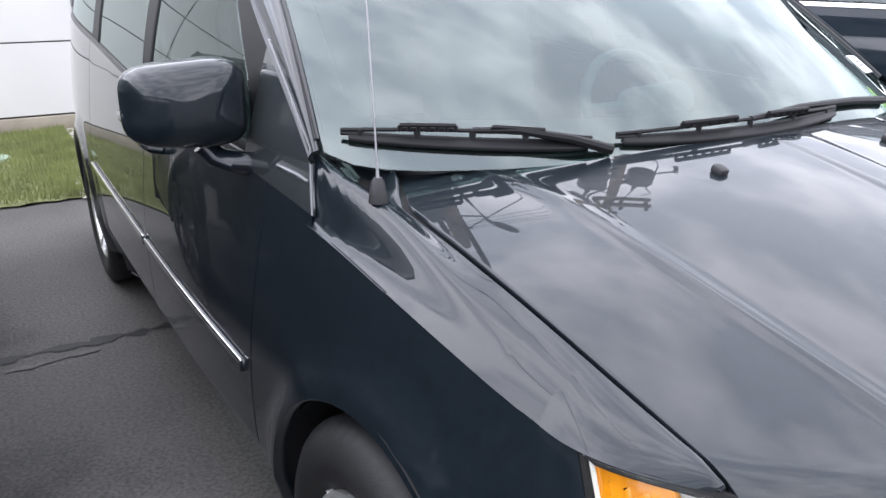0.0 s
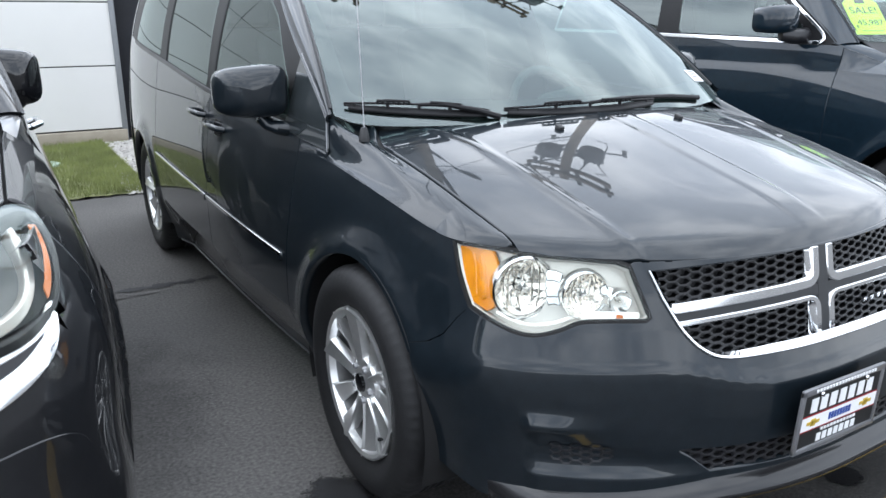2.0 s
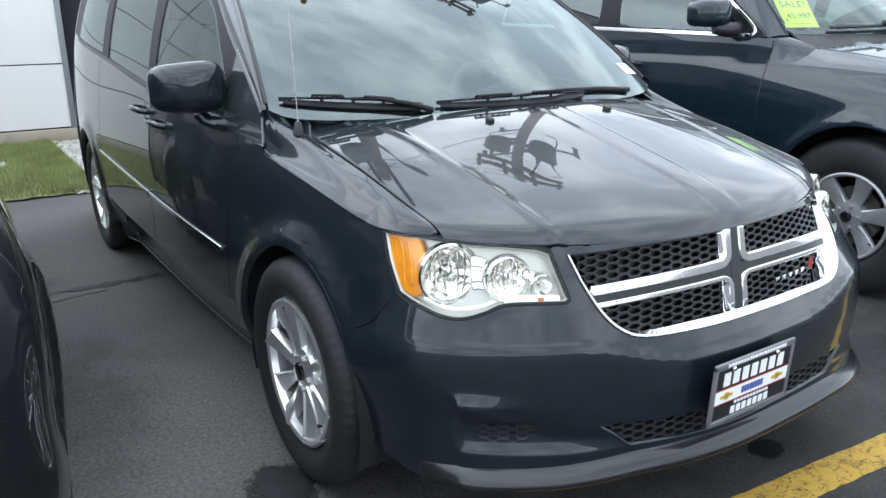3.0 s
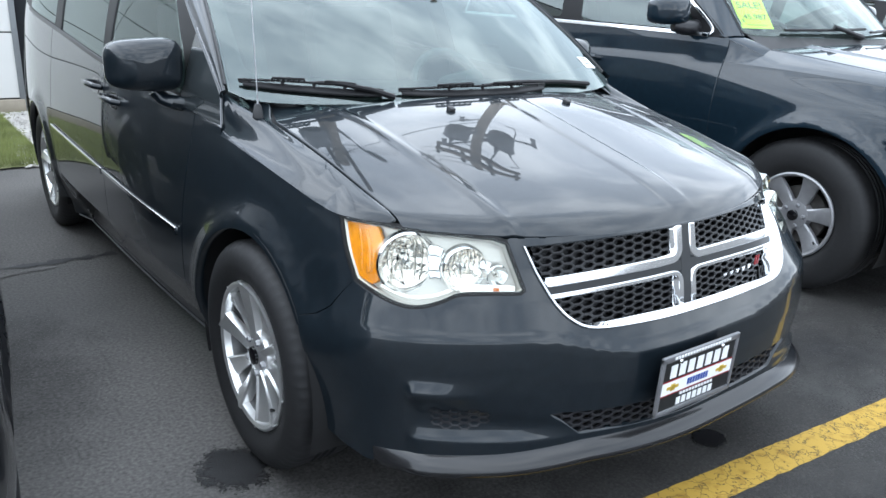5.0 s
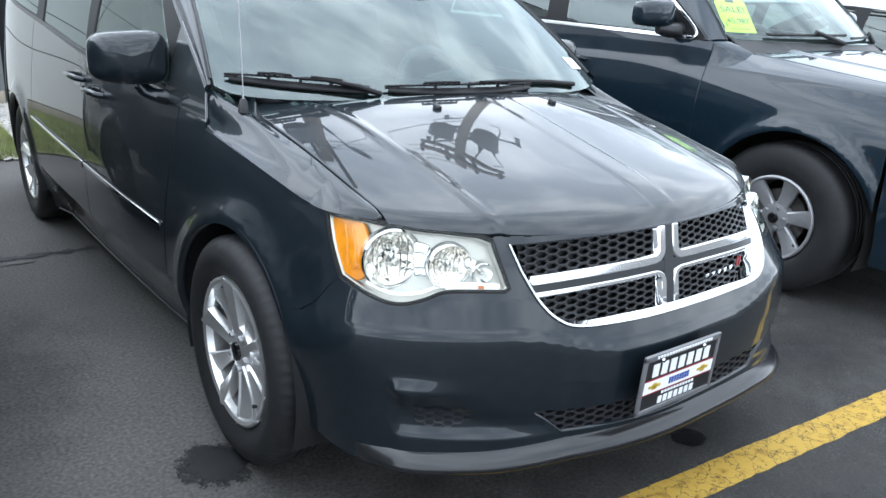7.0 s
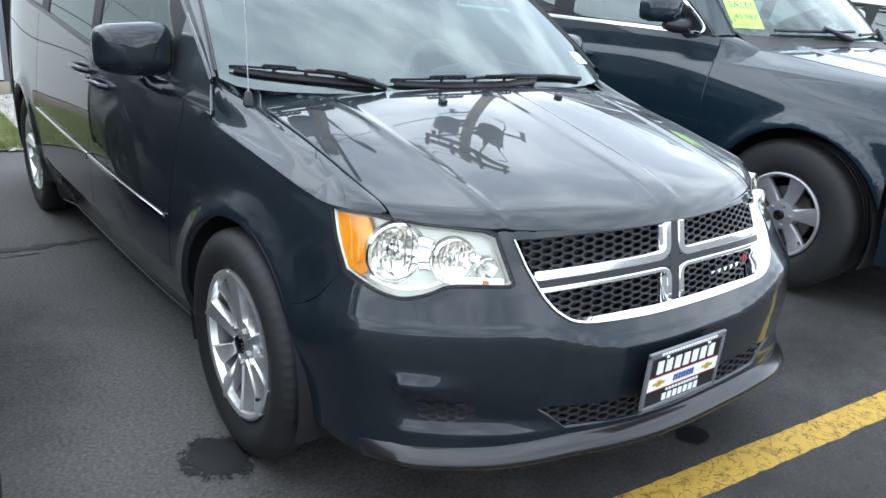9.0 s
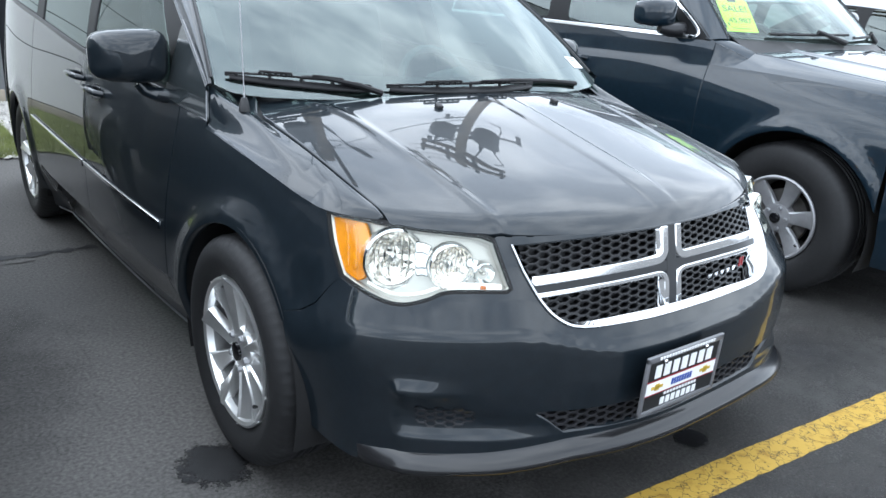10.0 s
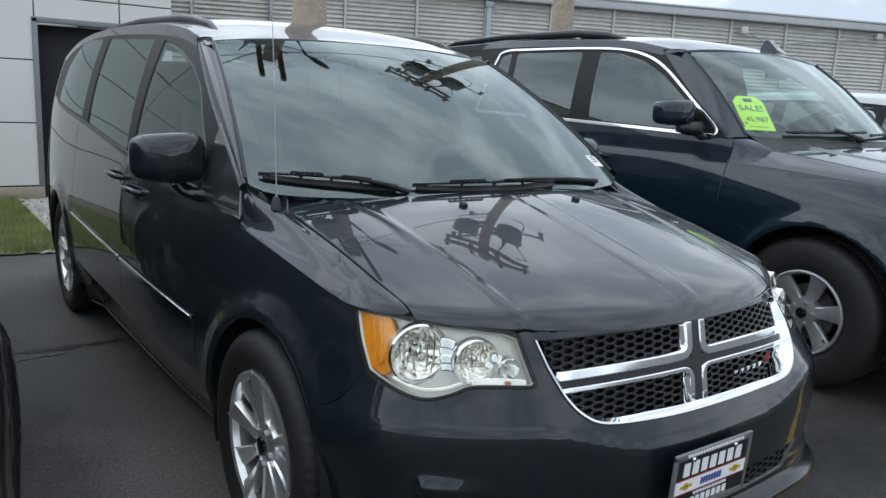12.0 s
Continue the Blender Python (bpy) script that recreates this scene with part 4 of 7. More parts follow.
def van_front():
    arc = []
    for z in np.linspace(0.30, 0.60, 9):
        y = -math.sqrt(max(0, 0.405 ** 2 - (z - 0.356) ** 2))
        D = VAN["yb"] - float(VAN["y0"](z))
        arc.append((math.degrees(math.acos(min(1, max(0, (VAN["yb"] - y) / D)))), z))
    lamp_top = smooth([ff(82, 0.893), ff(70, 0.896), ff(61, 0.890), ff(50, 0.882), ff(42, 0.874)], 4, False)
    lamp_in = smooth([ff(39.3, 0.862), ff(38, 0.81), ff(36.4, 0.75)], 4, False)
    lamp_low = smooth([ff(37.3, 0.742), ff(44, 0.743), ff(49, 0.739), ff(52.5, 0.721), ff(57, 0.706), ff(61, 0.707), ff(66, 0.722), ff(73, 0.75)], 4, False)
    lamp = lamp_top + lamp_in + lamp_low + [ff(78, 0.825)]
    grille = grille_loop((36.5, 0.852), (20, 0.860), 0.862, [(34.6, 0.79), (31.3, 0.715), (27.8, 0.668), (23, 0.643), (12, 0.637)], 0.638)
    intake = smooth([ff(-25.5, 0.350), ff(0, 0.340), ff(25.5, 0.350)], 5, False) + smooth([ff(29, 0.392), ff(31, 0.424), ff(20, 0.416), ff(0, 0.41), ff(-20, 0.416), ff(-31, 0.424), ff(-29, 0.392)], 4, False)
    mirr = lambda p: [(-u, v) for u, v in p]
    # the bumper's upper edge: a seam from the wheel arch to the lamp, then round under the lamp to the grille
    wide = grow(lamp, 0.0045)
    n0, n1 = len(lamp_top), len(lamp_top) + len(lamp_in)
    seam = [ff(89.7, 0.612), ff(84, 0.634), ff(79, 0.668), ff(75.8, 0.715)]
    under = wide[n0:-1][::-1]
    right = [ff(0, 0.27)] + [ff(t, z) for t, z in ((20, 0.27), (40, 0.262), (55, 0.25), (70, 0.25))] + [ff(t - 0.2, z) for t, z in arc]
    half = right + seam + under + [ff(38.6, 0.870), ff(30, 0.868), ff(20, 0.866), ff(10, 0.864)]
    outer = half + [ff(0, 0.864)] + [(-u, v) for u, v in half[:0:-1]]
    from_bag("front_bumper", patch(Bag(), VF, outer, 0.011, flip=False, rim=0.03, holes=[grille, intake], whole=True), PAINT, van, "black painted bumper cover")
    corner = [(u + 0.002, v + 0.003) for u, v in seam[::-1]] + [ff(89.9, 0.75), ff(89.9, 0.897), ff(86, 0.899), (wide[0][0], 0.898)] + [wide[0], wide[-1], wide[-2]]
    for mir in (False, True):
        from_bag("fender_corner", patch(Bag(), VF, mirr(corner) if mir else corner, 0.011, rim=0), PAINT, van)
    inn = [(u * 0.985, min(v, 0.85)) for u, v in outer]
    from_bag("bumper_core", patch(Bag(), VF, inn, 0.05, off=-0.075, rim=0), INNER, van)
    return lamp, mirr(lamp), grille, intake


LAMP_R, LAMP_L, GRILLE, INTAKE = van_front()
for sd in (-1, 1):
    for yy in (0.0, 3.078):
        wheel(van, sd * 0.945, yy, VAN, dict(n=5, pair=(-1, 1), s0=0.014, s1=0.056, bow=0.004, w0=0.012, w1=0.037, dish=0.004, twist=0.012, turn=8, barrel=SILVERBARREL, label="silver alloy rim with paired spokes"), sd)
cabin(VAN, van)


def honeycomb(surf, poly, pu, pv, wall, depth, off, skip=None):
    """Hexagonal mesh of thin walls filling an outline on a surface."""
    bm = bmesh.new()
    P = np.array(poly)
    u0, v0, u1, v1 = P[:, 0].min(), P[:, 1].min(), P[:, 0].max(), P[:, 1].max()
    row, v = 0, v0
    hexa = [(-0.5, 0.0), (-0.25, 0.5), (0.25, 0.5), (0.5, 0.0), (0.25, -0.5), (-0.25, -0.5)]
    while v < v1 + pv:
        u = u0 + (pu * 0.75 if row % 2 else 0)
        while u < u1 + pu:
            if inside(poly, np.array([(u, v)]))[0] and not (skip and skip(u, v)):
                o = np.array([(u + a * (pu + 0.0005), v + b * (pv + 0.0005)) for a, b in hexa])
                i = np.array([(u + a * (pu - wall), v + b * (pv - wall * 0.8)) for a, b in hexa])
                A = [bm.verts.new(p) for p in on(surf, o[:, 0], o[:, 1], off)]
                B = [bm.verts.new(p) for p in on(surf, i[:, 0], i[:, 1], off - 0.001)]
                C = [bm.verts.new(p) for p in on(surf, i[:, 0], i[:, 1], off - depth)]
                for q in range(6):
                    r = (q + 1) % 6
                    bm.faces.new((A[q], A[r], B[r], B[q])), bm.faces.new((B[q], B[r], C[r], C[q]))
            u += pu * 1.5
        v += pv * 0.5
        row += 1
    return bm


def headlamp(poly, sg):
    """Clear lens over a silver housing with an amber corner, two round reflectors and bulbs."""
    m = lambda th, z: (sg * th * TH, z)
    rng = random.Random(3)
    lamp = from_bag("headlamp", patch(Bag(), VF, grow(poly, -0.003), 0.012, off=-0.044, rim=0, holes=[[(sg * (th - 0.6) * TH + r * math.cos(a), z + r * math.sin(a)) for a in np.linspace(0, 2 * math.pi, 28, endpoint=False)] for th, z, r in ((60.8, 0.810, 0.069), (48.0, 0.803, 0.052))]), LAMPGREY, van, "silver headlamp housing behind a clear lens")
    from_bag("lamp_seal", patch(Bag(), VF, grow(poly, 0.004), 0.02, off=-0.001, rim=0.03, holes=[grow(poly, -0.004)]), INNER, lamp, "thin black rubber seal")
    from_bag("lamp_wall", patch(Bag(), VF, grow(poly, -0.002), 0.02, off=-0.006, rim=0.05, holes=[grow(poly, -0.0045)]), LAMPGREY, lamp)
    slab("lens", VF, grow(poly, -0.001), 0.025, GLASS, lamp, thick=0.003, off=0.001)
    amb = smooth([m(80.8, 0.882), m(76, 0.885), m(69.5, 0.885)], 4, False) + smooth([m(67.5, 0.85), m(69.5, 0.815), m(67.5, 0.765), m(69, 0.748)], 4, False) + [m(73, 0.762), m(77, 0.82)]
    am = from_bag("amber_reflector", patch(Bag(), VF, amb, 0.012, off=-0.018, rim=0.02), AMBER, lamp, "bright amber corner reflector")
    for q in range(3):
        t0 = 70.5 + 2.6 * q
        band = strip(smooth([m(t0 + 2.2, 0.872), m(t0 + 0.8, 0.84), m(t0 + 0.2, 0.80), m(t0 - 0.4, 0.775)], 4, False), [0.004] * 6 + [0.010] * 7)
        from_bag("amber_facet", patch(Bag(), VF, band, 0.012, off=-0.013 - 0.002 * q, rim=0.008, soft=0.004), AMBER, am)
    for th, z, r, d in ((60.8, 0.810, 0.073, 0.030), (48.0, 0.803, 0.055, 0.026)):
        p = on(VF, sg * th * TH, z, -0.024)[0]
        face = pose(*p, 0, 0, 90 + sg * 17)
        bm = bmesh.new()
        revolve(bm, [(r * 1.10, -0.02), (r * 1.10, 0.004), (r * 1.04, 0.009), (r * 0.98, 0.003), (r * 0.96, -0.006)], 48, face)
        part("reflector_ring", bm, CHROME, lamp)
        bm = bmesh.new()
        prof = [(r * 0.965 * math.sqrt(q), -0.006 - d * (1 - q)) for q in (1.0, 0.86, 0.72, 0.56, 0.42, 0.28, 0.16, 0.06)]
        rings = revolve(bm, prof, 24)
        for ring in rings[1:]:
            for i, v in enumerate(ring):
                v.co.x += 0.003 * math.sin(i * 1.9 + 0.7 * v.co.y * 60) + rng.uniform(-0.002, 0.002)
        bmesh.ops.transform(bm, matrix=face, verts=bm.verts)
        part("reflector_bowl", bm, REFLECT, lamp, flat=True)
        for q in range(6):
            a = -0.75 + 0.3 * q + rng.uniform(-0.05, 0.05)
            bm = bmesh.new()
            pts = []
            for tt in np.linspace(-0.8, 0.8, 9):
                h = r * (0.9 * math.sin(tt * 1.2))
                w_ = r * 0.9 * math.sin(a) * math.cos(tt * 0.9)
                rr_ = (h * h + w_ * w_) / (r * r)
                pts.append(face @ Vector((0.008 + d * (1 - min(1, rr_)) - 0.006, w_, h)))
            tube(bm, pts, 0.0022, 5)
            part("reflector_flute", bm, REFLECT, lamp)
        bm = bmesh.new()
        revolve(bm, [(0.0, -0.010), (0.010, -0.012), (0.013, -0.020), (0.013, -0.06)], 20, face)
        part("bulb_cap", bm, CHROME, lamp)
    p = on(VF, sg * 41.3 * TH, 0.786, -0.026)[0]
    face = pose(*p, 0, 0, 90 + sg * 16)
    bm = bmesh.new()
    revolve(bm, [(0.030, -0.02), (0.030, 0.004), (0.027, 0.006), (0.025, 0.0), (0.018, -0.015), (0.008, -0.022)], 32, face)
    part("signal_cup", bm, CHROME, lamp)
    bm = bmesh.new()
    revolve(bm, [(0.0, 0.002), (0.004, 0.001), (0.006, -0.004), (0.006, -0.02)], 20, face)
    part("signal_bulb", bm, REFLECT, lamp, "small silvered bulb")
    for q, (t0, z0, t1, z1, wd) in enumerate(((54.9, 0.842, 53.4, 0.838, 0.016), (55.0, 0.822, 53.2, 0.820, 0.014), (54.8, 0.803, 53.4, 0.802, 0.014), (54.6, 0.784, 53.6, 0.784, 0.012), (43.6, 0.812, 42.6, 0.806, 0.012))):
        from_bag("reflector_bridge", patch(Bag(), VF, strip([m(t0 + 0.6, z0), m((t0 + t1) / 2, (z0 + z1) / 2 + 0.003), m(t1 - 0.6, z1)], wd), 0.008, off=-0.026 - 0.004 * (q % 2), rim=0.016, soft=0.006), CHROME, lamp)
    low = strip([m(38.0, 0.753), m(44, 0.755), m(48.5, 0.750)], 0.016)
    from_bag("lower_reflector", patch(Bag(), VF, low, 0.012, off=-0.02, rim=0.015), REFLECT, lamp)
    from_bag("amber_spot", patch(Bag(), VF, strip([m(41.1, 0.752), m(42.0, 0.753)], 0.007), 0.012, off=-0.016, rim=0.01), AMBERDIM, lamp)
    rib = strip(smooth([m(67, 0.745), m(60, 0.727), m(54, 0.735), m(50, 0.752), m(45, 0.762)], 5, False), 0.004)
    from_bag("housing_step", patch(Bag(), VF, rib, 0.012, off=-0.03, rim=0.02), REFLECT, lamp)


headlamp(LAMP_R, -1 if LAMP_R[0][0] < 0 else 1)
headlamp(LAMP_L, -1 if LAMP_L[0][0] < 0 else 1)


GRL = dict(VAN)
GRL.update(y0=lin((0.55, -0.868), (0.63, -0.858), (0.68, -0.850), (0.86, -0.812), (0.95, -0.79)))
del GRL["dip"]
GS = front_surf(GRL)
INNER_LOOP = grille_loop((34.5, 0.853), (19, 0.858), 0.860, [(32.3, 0.79), (29.5, 0.72), (26.0, 0.660), (21, 0.630), (11, 0.618)], 0.617)


MESHB = mat("black_grille_mesh", (0.008, 0.008, 0.009), 0.38, vary=0.15)


def van_grille():
    # a bezel that slopes in from the bumper to the upright mesh
    bm = bmesh.new()
    A, B = np.array(GRILLE), np.array(INNER_LOOP)
    sh, sh2 = np.array(grow(GRILLE, -0.003)), np.array(grow(GRILLE, -0.008))
    low = np.clip((0.73 - A[:, 1]) / 0.07, 0, 1)
    gA = (np.array(grow(GRILLE, -0.01)) - A) / 0.01
    M = A + gA * (0.020 - 0.006 * low + 0.008 * low * np.clip((27 - np.abs(A[:, 0]) / TH) / 14, 0, 1))[:, None]
    dep = 0.050 * (1 - low) + 0.006 * low
    mid = np.array([on(VF, m[0], m[1], -d)[0] for m, d in zip(M, dep)])
    rows = [on(VF, A[:, 0], A[:, 1], -0.02), on(VF, A[:, 0], A[:, 1], 0.002), on(VF, sh[:, 0], sh[:, 1], 0.007), on(VF, sh2[:, 0], sh2[:, 1], 0.006), mid, on(GS, B[:, 0], B[:, 1], 0.006), on(GS, B[:, 0], B[:, 1], -0.02)]
    rows = [[bm.verts.new(p) for p in r] for r in rows]
    n = len(A)
    for a, b in zip(rows, rows[1:]):
        for i in range(n):
            if not (i < 19):
                bm.faces.new((a[i], a[(i + 1) % n], b[(i + 1) % n], b[i]))
    part("grille_surround", bm, CHROME, van, "bright chrome grille surround", angle=35)
    bar = lambda u: 0.748 - 0.014 * (abs(u) / 0.45) ** 2
    cross = strip([(u, bar(u)) for u in np.linspace(-0.445, 0.445, 21)], 0.024)
    from_bag("cross_bar", patch(Bag(), GS, cross, 0.015, off=0.012, rim=0.03), BARGREY, van, "dark grey grille crossbar")
    post = strip([(0.004, 0.858), (0.004, 0.80), (0.004, 0.74), (0.004, 0.628)], 0.036)
    from_bag("cross_post", patch(Bag(), GS, post, 0.015, off=0.0135, rim=0.03), BARGREY, van, "dark grey grille post")
    for sx in (-1, 1):
        for sz, z1, wv, wh in ((1, 0.856, 0.020, 0.018), (-1, 0.632, 0.014, 0.007)):
            h0, v0 = 0.0125 + wh / 2, 0.018 + wv / 2
            path = [(sx * u, bar(u) + sz * h0) for u in np.linspace(0.447, v0 + 0.030, 9)]
            z0 = bar(v0) + sz * h0
            path += [(sx * (v0 + 0.030 * (1 - math.sin(a))), z0 + sz * 0.026 * (1 - math.cos(a))) for a in np.linspace(0.25, math.pi / 2, 6)]
            path += [(sx * v0, z) for z in np.linspace(z0 + sz * 0.036, z1, 4)]
            w = [wh] * 9 + list(np.linspace(wh, wv, 6)) + [wv] * 4
            from_bag("chrome_edge", patch(Bag(), GS, strip([(a + 0.004, b) for a, b in path], w), 0.012, off=0.017, rim=0.04), CHROME, van, "chrome grille edging")
    near = lambda u, v: abs(u - 0.004) < 0.02 or abs(v - bar(u)) < 0.012
    part("grille_mesh", honeycomb(GS, grow(INNER_LOOP, 0.006), 0.043, 0.0195, 0.009, 0.026, -0.008, near), MESHB, van, "black honeycomb mesh", kind="stuff", flat=True)
    from_bag("grille_backing", patch(Bag(), GS, grow(INNER_LOOP, 0.01), 0.03, off=-0.029, rim=0), PLASTIC, van)
    # maker's word on the mesh: plain bars
    for i in range(5):
        bm = bmesh.new()
        c = on(GS, 0.185 + 0.030 * i, 0.680 + 0.0003 * i, 0.004)[0]
        box(bm, (0.023, 0.006, 0.013), tuple(c), (0, 0, 14), 0.002)
        part("badge_bar", bm, CHROME, van)
    for i in range(2):
        bm = bmesh.new()
        c = on(GS, 0.345 + 0.014 * i, 0.690, 0.004)[0]
        box(bm, (0.008, 0.006, 0.030), tuple(c), (0, 18, 24), 0.002)
        part("badge_stripe", bm, RED, van)
    part("intake_mesh", honeycomb(VF, grow(INTAKE, 0.010), 0.040, 0.021, 0.010, 0.012, -0.008), SATIN, van, "black honeycomb lower intake", kind="stuff", flat=True)
    for sg in (-1, 1):
        pad = rounded([(sg * 0.64, 0.390), (sg * 0.79, 0.390), (sg * 0.80, 0.440), (sg * 0.60, 0.440)], 0.02)
        part("fog_mesh", honeycomb(VF, pad, 0.036, 0.019, 0.010, 0.003, 0.002), SATIN, van, kind="stuff", flat=True)


van_grille()


def air_dam():
    prof = ((0.004, -0.004), (0.0, 0.004), (-0.008, 0.016), (-0.024, 0.034), (-0.034, 0.038), (-0.044, 0.036), (-0.052, 0.026), (-0.056, 0.002))
    th = np.linspace(-68, 68, 61)
    fade = np.clip((68 - np.abs(th)) / 12, 0, 1) ** 0.7
    top = lin((0, 0.328), (25, 0.330), (40, 0.312), (60, 0.300), (74, 0.29))(np.abs(th))
    bm = bmesh.new()
    rows = []
    for dz, o in prof:
        pts = on(VF, th * TH, top + dz)
        nn = normals(VF, th * TH, np.full_like(th, 0.35))
        rows.append([bm.verts.new(Vector(p) + Vector((n[0], n[1], 0)) * (o * f + 0.001)) for p, n, f in zip(pts, nn, fade)])
    for a, b in zip(rows, rows[1:]):
        for i in range(len(a) - 1):
            bm.faces.new((a[i], a[i + 1], b[i + 1], b[i]))
    part("air_dam", bm, DAM, van, "satin black chin spoiler", angle=60)


air_dam()


def number_plate():
    """A dealer's plate: words are bars."""
    base = pose(-0.046, -0.968, 0.474, 3, 0, 0) @ Matrix.Diagonal((1.07, 1, 1.07, 1))
    bm = bmesh.new()
    for x, z, sx, sz in ((0, 0.076, 0.312, 0.018), (0, -0.078, 0.312, 0.014), (-0.150, 0, 0.012, 0.166), (0.150, 0, 0.012, 0.166)):
        box(bm, (sx, 0.010, sz), (x, 0, z), bevel=0.003)
    bmesh.ops.transform(bm, matrix=base, verts=bm.verts)
    pl = part("plate_frame", bm, PLATEGREY, van, "grey plate frame holding a dealer plate")

    def bars(name, material, items, dy=-0.0035):
        for x, z, sx, sz in items:
            b = bmesh.new()
            box(b, (sx, 0.002, sz), (x, dy, z))
            bmesh.ops.transform(b, matrix=base, verts=b.verts)
            part(name, b, material, pl, flat=True)
    bars("black_panel", INK, [(0, 0, 0.295, 0.15)], 0.0)
    bars("white_band", WHITE, [(0, -0.008, 0.288, 0.036)], -0.0012)
    bars("red_line", RED, [(0, 0.0115, 0.288, 0.003), (0, -0.0275, 0.288, 0.003)], -0.0016)
    bars("white_letter_bar", WHITE, [(-0.105 + 0.035 * i, 0.037, 0.024, 0.036) for i in range(7)], -0.0016)
    bars("white_letter_bar", WHITE, [(-0.066 + 0.022 * i, -0.057, 0.015, 0.020) for i in range(7)], -0.0016)
    bars("small_letter_bar", WHITE, [(-0.11 + 0.0115 * i, 0.077, 0.007, 0.007) for i in range(20)], -0.0062)
    bars("small_letter_bar", WHITE, [(-0.06 + 0.0125 * i, -0.036, 0.008, 0.007) for i in range(11)], -0.0022)
    bars("blue_letter_bar", BLUE, [(-0.038 + 0.0108 * i, -0.008, 0.007, 0.018) for i in range(8)], -0.0028)
    bars("gold_cross", GOLD, [(x, -0.008, w, h) for x in (-0.10, 0.10) for w, h in ((0.045, 0.008), (0.016, 0.018))], -0.003)
    for x in (-0.085, 0.085):
        b = bmesh.new()
        revolve(b, [(0.0, 0.008), (0.005, 0.007), (0.007, 0.003)], 12, base @ pose(x, -0.001, 0.062, 0, 0, 90))
        part("screw", b, CHROME, pl)


number_plate()
VS, VW = side_surf(VAN), shield_surf(VAN)


def side_fittings(mir):
    """Mirror, handles, mouldings and roof rail of one side."""
    sx = 1 if mir else -1
    P = lambda y, z, off=0.0: Vector(on(VS, y, z, off, True)[0]) * 1 if not mir else Vector(on(VS, y, z, off, True)[0] * (-1, 1, 1))
    sh = mirror_head(van, pose(sx * 1.012, 0.655, 1.180, 0, 0, sx * 8) @ (Matrix.Identity(4) if sx > 0 else Matrix.Diagonal((-1, 1, 1, 1))), (0.245, 0.15, 0.178), PAINT)
    bm = bmesh.new()
    tube(bm, [P(0.62, 1.05, -0.02), P(0.62, 1.055, 0.03), (sx * 0.955, 0.65, 1.072), (sx * 0.985, 0.655, 1.108)], [0.036, 0.034, 0.03, 0.022], 12)
    bmesh.ops.scale(bm, vec=(1, 1, 0.72), space=Matrix.Translation((0, 0, -1.055)), verts=bm.verts)
    part("mirror_arm", bm, PAINT, sh)
    for y, z in ((1.365, 0.972), (1.655, 1.005)):
        cup = patch(Bag(), VS, rounded([(y - 0.06, z - 0.032), (y + 0.06, z - 0.032), (y + 0.06, z + 0.032), (y - 0.06, z + 0.032)], 0.03), 0.012, flip=True, off=0.0015, rim=0.002, mirror=mir)
        hd = from_bag("door_handle", cup, GLOSSB, van, "black pull handle with dark recess")
        bm = bmesh.new()
        tube(bm, [P(y - 0.095, z, 0.0), P(y - 0.085, z + 0.002, 0.028), P(y, z + 0.004, 0.036), P(y + 0.085, z + 0.006, 0.028), P(y + 0.095, z + 0.006, 0.0)], [0.012, 0.013, 0.013, 0.013, 0.012], 10)
        part("handle_bar", bm, PAINT, hd)
    for a, b in ((0.575, 1.495), (1.525, 2.605)):
        ys = np.linspace(a, b, 14)
        mo = patch(Bag(), VS, strip([(y, 0.612 + 0.034 * (y - 0.575)) for y in ys], 0.024), 0.02, flip=True, off=0.010, rim=0.012, mirror=mir)
        md = from_bag("side_moulding", mo, PAINT, van)
        ch = patch(Bag(), VS, strip([(y, 0.621 + 0.034 * (y - 0.575)) for y in ys], 0.008), 0.02, flip=True, off=0.0125, rim=0.006, mirror=mir)
        from_bag("chrome_strip", ch, CHROME, md, "bright chrome strip")
    # sill's lower lip; light grey tube draws the highlight along its edge
    bm = bmesh.new()
    tube(bm, [P(y, 0.158, -0.030) for y in np.linspace(0.46, 2.62, 16)], 0.0042, 6)
    part("sill_flange_highlight", bm, PLATEGREY, van, "thin sill flange, its edge highlight put in as light grey")
    # dark seal along the rear edge of the front and the sliding door glass
    for y0, z0, y1, z1 in ((1.478, 1.116, 1.569, 1.622), (2.417, 1.203, 2.547, 1.655)):
        seal = strip([(y0 + (y1 - y0) * q, z0 + (z1 - z0) * q) for q in np.linspace(0, 1, 9)], 0.016)
        from_bag("window_seal", patch(Bag(), VS, seal, 0.03, flip=True, off=0.0015, rim=0.004, mirror=mir), WIPER, van, "matt black window seal")
    # weatherstrip along the belt
    bl = patch(Bag(), VS, strip([(y, float(VAN["zb"](y)) - 0.004) for y in np.linspace(0.62, 3.5, 30)], 0.014), 0.03, flip=True, off=0.004, rim=0.008, mirror=mir)
    from_bag("belt_seal", bl, SATIN, van)
    RS = roof_surf(VAN)
    bm = bmesh.new()
    pts = [tuple(Vector(on(RS, sx * 0.60, y)[0]) + Vector((0, 0, dz))) for y, dz in ((1.24, -0.010), (1.36, 0.004), (1.55, 0.009), (1.75, 0.012), (2.4, 0.012), (3.0, 0.010), (3.3, 0.004), (3.42, -0.008))]
    tube(bm, pts, [0.008, 0.017, 0.021, 0.019, 0.016, 0.014, 0.012, 0.008], 12)
    part("roof_rail", bm, SATIN, van, "black roof rail")


side_fittings(False), side_fittings(True)


